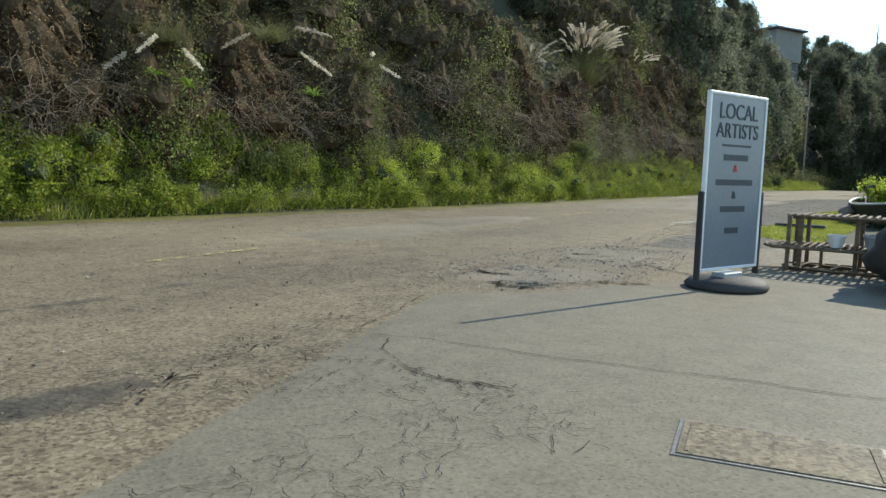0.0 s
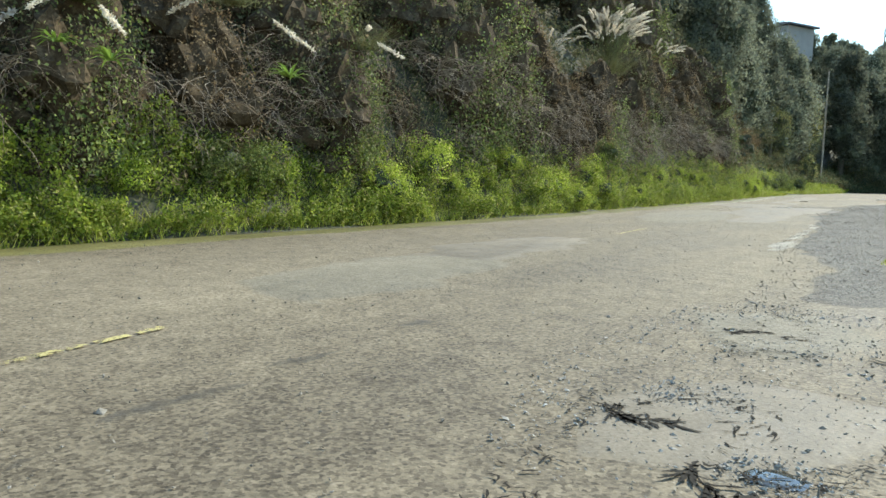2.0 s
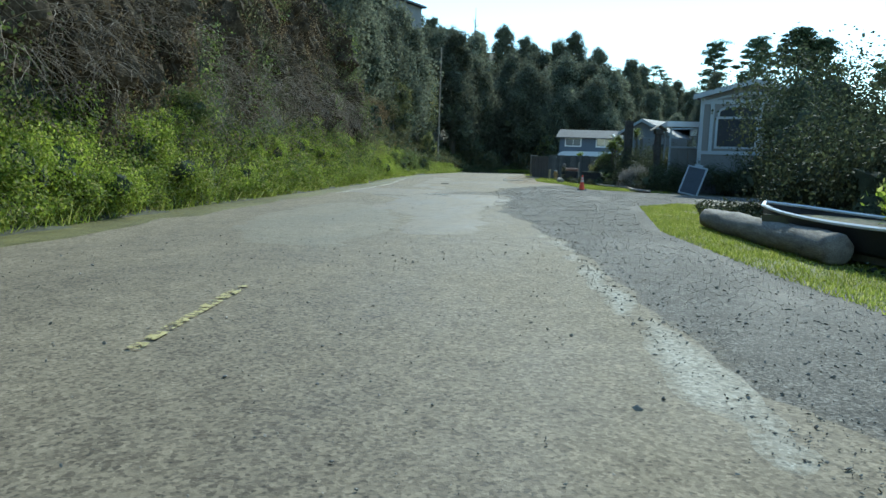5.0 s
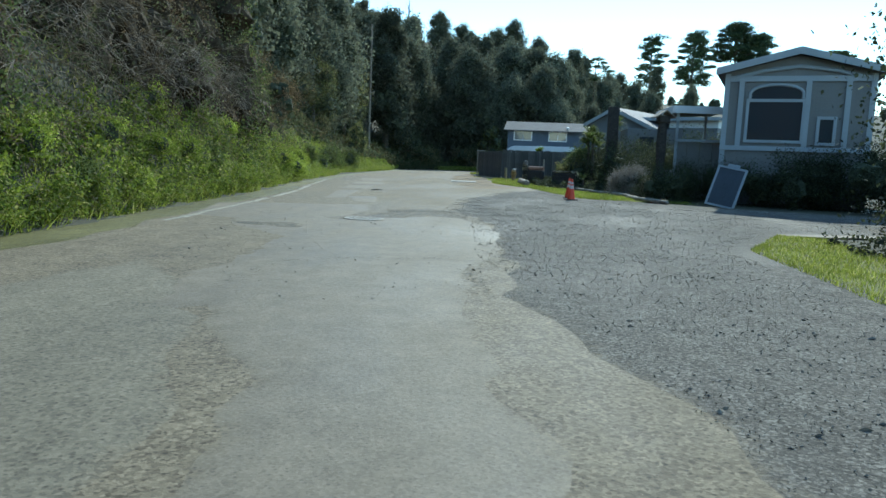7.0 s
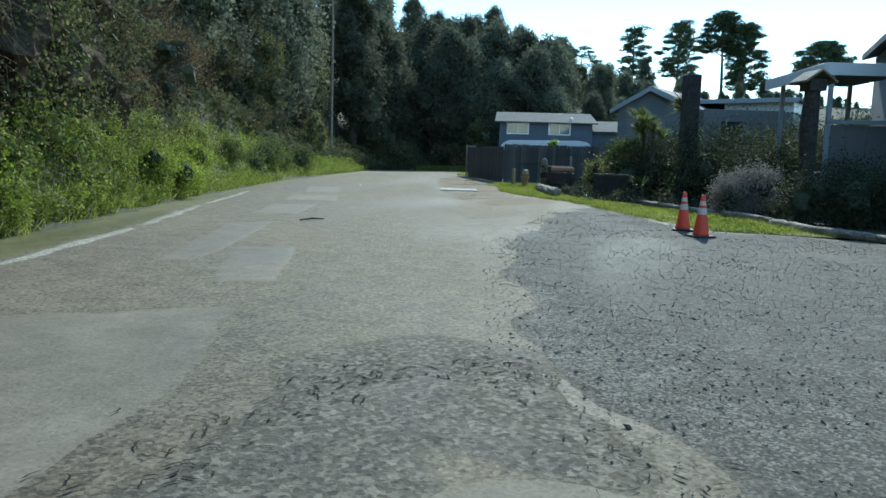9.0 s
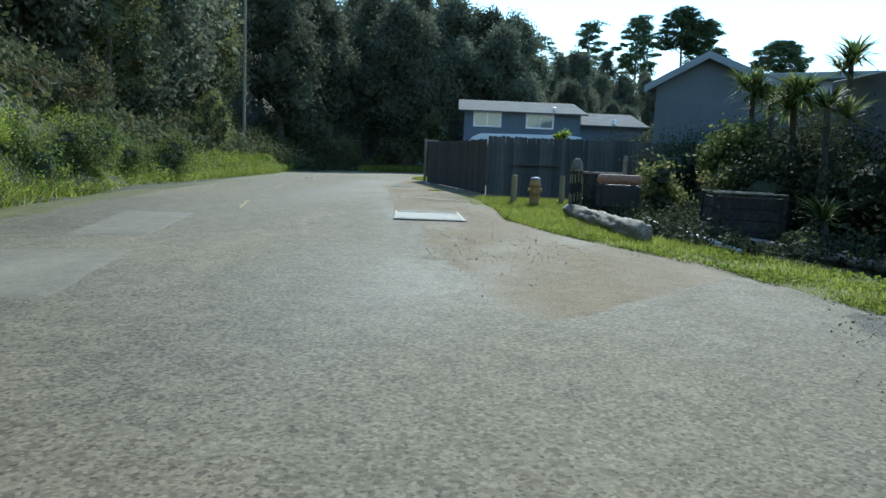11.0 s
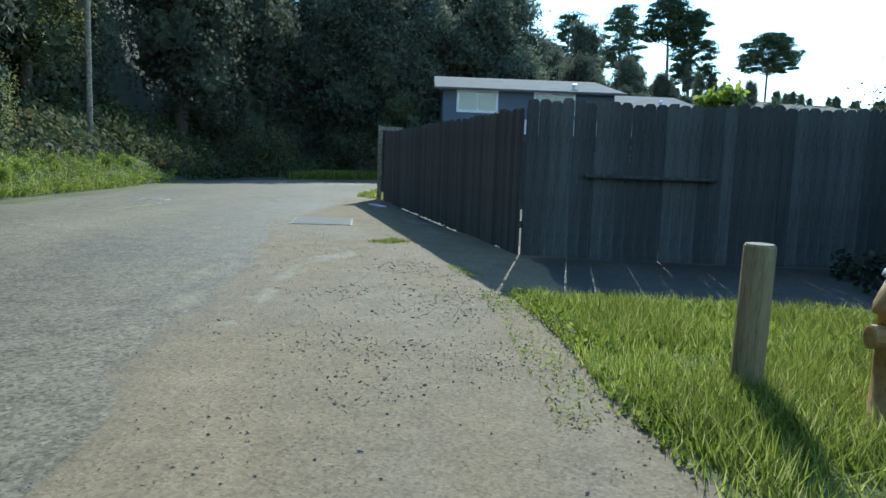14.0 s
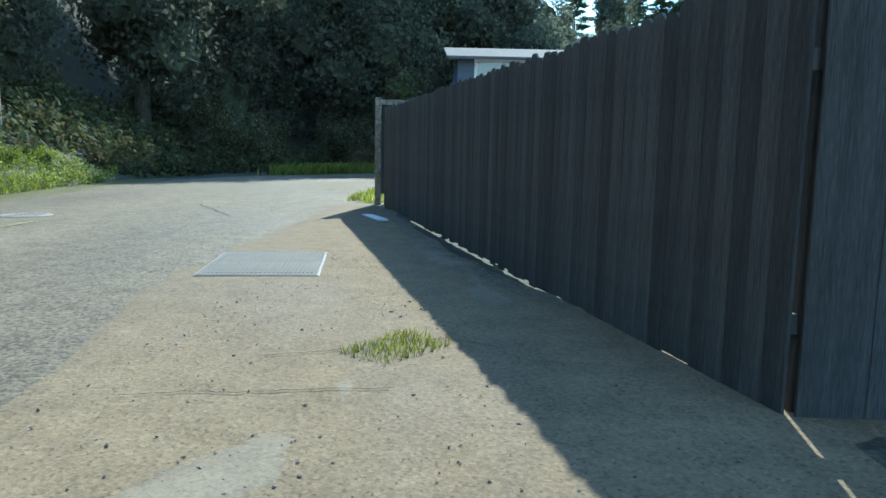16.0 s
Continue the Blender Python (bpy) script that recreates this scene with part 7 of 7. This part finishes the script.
# cordylines by the lane
def cordyline(m, h, seed, heads):
    rr = random.Random(seed)
    t = group_thing("cordyline", "spiky-headed cabbage palm in the garden", "tree", m, "cabbage palms in the garden")
    part("trunk", tube(bmesh.new(), [(0, 0, 0), (0.05, 0, h * 0.5), (0, 0, h)], [0.09, 0.075, 0.05], 8), "bark", t)
    for k in range(heads):
        c = Vector((rr.uniform(-.3, .3), rr.uniform(-.3, .3), h + rr.uniform(-0.3, 0.2))) if k else Vector((0, 0, h))
        b3 = bmesh.new()
        for j in range(70):
            a, up = rr.uniform(0, 6.3), rr.uniform(-0.35, 1.4)
            d = Vector((math.cos(a), math.sin(a), up)).normalized()
            side = d.cross(Vector((0, 0, 1)) if abs(d.z) < 0.95 else Vector((1, 0, 0))).normalized() * 0.022
            p1, p2 = c + d * 0.32, c + d * 0.66 + Vector((0, 0, -0.12))
            vs = [b3.verts.new(q) for q in (c - side * 0.5, c + side * 0.5, p1 + side, p1 - side, p2)]
            b3.faces.new((vs[0], vs[1], vs[2], vs[3]))
            b3.faces.new((vs[3], vs[2], vs[4]))
        part("leaf_head", b3, "ivy", t)
    return t


for x, y, h, sd, heads in ((-3.3, 72.2, 3.05, 121, 3), (-3.0, 71.9, 2.7, 122, 3), (-3.75, 69.3, 2.6, 123, 4), (-3.6, 68.4, 2.3, 124, 2), (-2.2, 70.4, 3.3, 125, 3), (-4.1, 67.2, 0.5, 126, 1)):
    cordyline(at(x, y), h, sd, heads)

# boat planter beside the log
bt = group_thing("boat", "old rowing boat with a white gunwale used as a planter", "boat", pose(-1.05, 30.0, -0.03, 0, 0, 20) @ Matrix.Diagonal((1, 1, 0.88, 1)))
b3 = bmesh.new()
rings = []
for i in range(15):
    f = i / 14
    y = -3.2 + 6.4 * f
    w = 0.85 * math.sin(math.pi * min(1.0, 0.12 + 0.88 * f)) ** 0.6 + 0.02
    zt = 0.62 + 0.14 * (2 * f - 1) ** 2
    rings.append([b3.verts.new((w * sx, y, z)) for sx, z in ((-1.0, zt), (-0.82, 0.25), (-0.3, 0.0), (0.3, 0.0), (0.82, 0.25), (1.0, zt))])
for a, b in zip(rings, rings[1:]):
    for k in range(5):
        b3.faces.new((a[k], a[k + 1], b[k + 1], b[k]))
hull = part("hull", b3, "dark_metal", bt, "dark weathered hull")
for sx in (-1, 1):
    line = []
    for i in range(15):
        f = i / 14
        w = 0.85 * math.sin(math.pi * min(1.0, 0.12 + 0.88 * f)) ** 0.6 + 0.02
        line.append((sx * w, -3.2 + 6.4 * f, 0.62 + 0.14 * (2 * f - 1) ** 2))
    part("gunwale", tube(bmesh.new(), line, [0.032] * 15, 6), "white", bt, "white gunwale")
part("soil", cube(-0.62, 0.62, -2.4, 2.3, 0.1, 0.6), "soil", bt)
make_bush(131, 0.8, 0.7, 2200, 0.05, "weeds", "green plants growing in the old boat", Matrix.Translation((-1.0, 29.6, 0.56)), "planter_greens", lobes=4)
for x, y, r, sd in ((-11.3, 9.8, 0.16, 1), (-11.1, 10.8, 0.09, 2)):
    solo("rock", blob(bmesh.new(), (0, 0, 0.03), r, sd, 0.4, 2, 0.7), "rock", "reddish rock at the foot of the bank", "rock", m=at(x, y))


# ---------------------------------------------------------------- loose stones
def stones(name, places, size, mat, label, seed):
    """Loose angular stones: one squashed, skewed octahedron at each place."""
    rng = np.random.default_rng(seed)
    n = len(places)
    c = np.array(places)
    s = size * rng.lognormal(0, 0.45, n)
    ax = rng.normal(size=(n, 3, 3)) * 0.35 + np.eye(3)
    ax = ax * s[:, None, None] * np.array([1, 0.8, 0.55])[None, :, None]
    tip = [c + ax[:, 0], c + ax[:, 1], c - ax[:, 0], c - ax[:, 1], c + ax[:, 2], c - ax[:, 2]]
    tris = [(0, 1, 4), (1, 2, 4), (2, 3, 4), (3, 0, 4), (1, 0, 5), (2, 1, 5), (3, 2, 5), (0, 3, 5)]
    v = np.stack([tip[k] for t in tris for k in t], 1).reshape(-1, 3)
    return solo(name, quads(name, v, mat, 3), None, label, "gravel", kind="stuff")


def strewn(poly, n, seed, clump=0.5):
    return [(x, y, 0.008) for x, y, _ in scatter(poly, n, seed, clump)]


GRAVEL = [(-2.6, 16.0), (-3.6, 21), (-4.6, 24.4), (-5.6, 31), (-6.6, 36.4), (-7.6, 39.6), (-8.0, 44.4), (-8.9, 47.5), (-9.0, 53), (-7.6, 60), (-6.2, 63.5), (-5.5, 60.0), (-5.0, 56.7), (-3.0, 55.9), (0.2, 54.2), (2, 50), (0, 47), (-2.3, 45.3), (-3.9, 42.0), (-4.0, 34.0), (-3.2, 30.2), (-2.4, 28.0), (-2.2, 23.5), (-1.4, 19.6)]
stones("loose_gravel", strewn(GRAVEL, 36000, 201), 0.0055, "rock", "loose grey stones on the gravel pull-off", 201)
stones("loose_gravel", strewn([(-10.2, 64), (-11.0, 71), (-11.5, 75), (-11.7, 81), (-11.2, 86), (-10.0, 85), (-8.8, 80.5), (-9.0, 78), (-8.7, 73), (-8.4, 70.5), (-7.6, 68), (-6.6, 65)], 5000, 202), 0.004, "rock", "small stones scattered on the dirt shoulder", 202)
stones("loose_gravel", strewn([(-2.2, 11.8), (-2.9, 13.5), (-3.1, 17), (-1.2, 17), (-0.4, 14.0), (-1.0, 12.0)], 3000, 203), 0.006, "crushed", "crumbled stones round the potholes", 203)
stones("loose_gravel", strewn([(-12.0, 7), (-11.0, 21), (-10.0, 33), (-5, 31), (-3.6, 21), (-2.3, 11), (0, 7)], 7000, 204, 0.2), 0.005, "rock", "fine grit on the worn asphalt", 204)
stones("loose_gravel", strewn([(-10.4, 36.0), (-7.6, 36.4), (-7.2, 40.0), (-7.3, 43.2), (-8.6, 45.4), (-10.2, 44.0), (-12.6, 46.6), (-12.0, 42.4)], 420, 205, 0.9), 0.0065, "rock", "stray pebbles on the smooth patch", 205)
stones("loose_gravel", strewn([(-2.15, 13.3), (-2.1, 13.7), (-1.8, 13.8), (-1.5, 13.5), (-1.55, 13.25), (-1.85, 13.15)], 380, 206, 0.5), 0.0055, "crushed", "crushed stones filling the pothole", 206)
stones("loose_gravel", strewn([(-1.4, 12.45), (-1.35, 12.75), (-1.1, 12.85), (-0.85, 12.75), (-0.9, 12.5), (-1.1, 12.38)], 300, 207, 0.5), 0.0055, "crushed", "crushed stones filling the pothole", 207)
stones("loose_gravel", strewn([(-10.7, 78.2), (-9.9, 79.0), (-9.25, 78.0), (-9.4, 76.4), (-10.0, 74.6), (-10.9, 75.6), (-10.9, 81.0), (-9.6, 81.5)], 260, 208, 0.6), 0.0042, "rock", "loose dark stones in the dirt shoulder", 208)
stones("loose_gravel", strewn([(-10.7, 78.2), (-10.3, 79.6), (-9.9, 80.4), (-9.3, 79.2), (-9.1, 77.4), (-9.1, 75.6), (-10.2, 75.0), (-10.8, 76.4), (-10.5, 77.2)], 2600, 210, 0.95), 0.0038, "rock", "fine grit gathered in the dirt shoulder", 210)
low_plants("verge_weeds", [(-9.2, 74.8), (-9.2, 77.0), (-9.3, 78.6), (-9.5, 79.8), (-9.4, 79.9), (-9.0, 78.6), (-8.7, 77.0), (-8.7, 74.8)], 1500, 0.013, 0.04, "weeds", "small weeds straggling along the grass's edge", 75)
stones("loose_gravel", strewn([(-10.0, 69.5), (-8.7, 69.5), (-7.7, 66.5), (-8.0, 64.0), (-9.6, 62.0), (-10.6, 72.0)], 500, 209, 0.6), 0.0045, "rock", "loose dark stones in the dirt shoulder", 209)
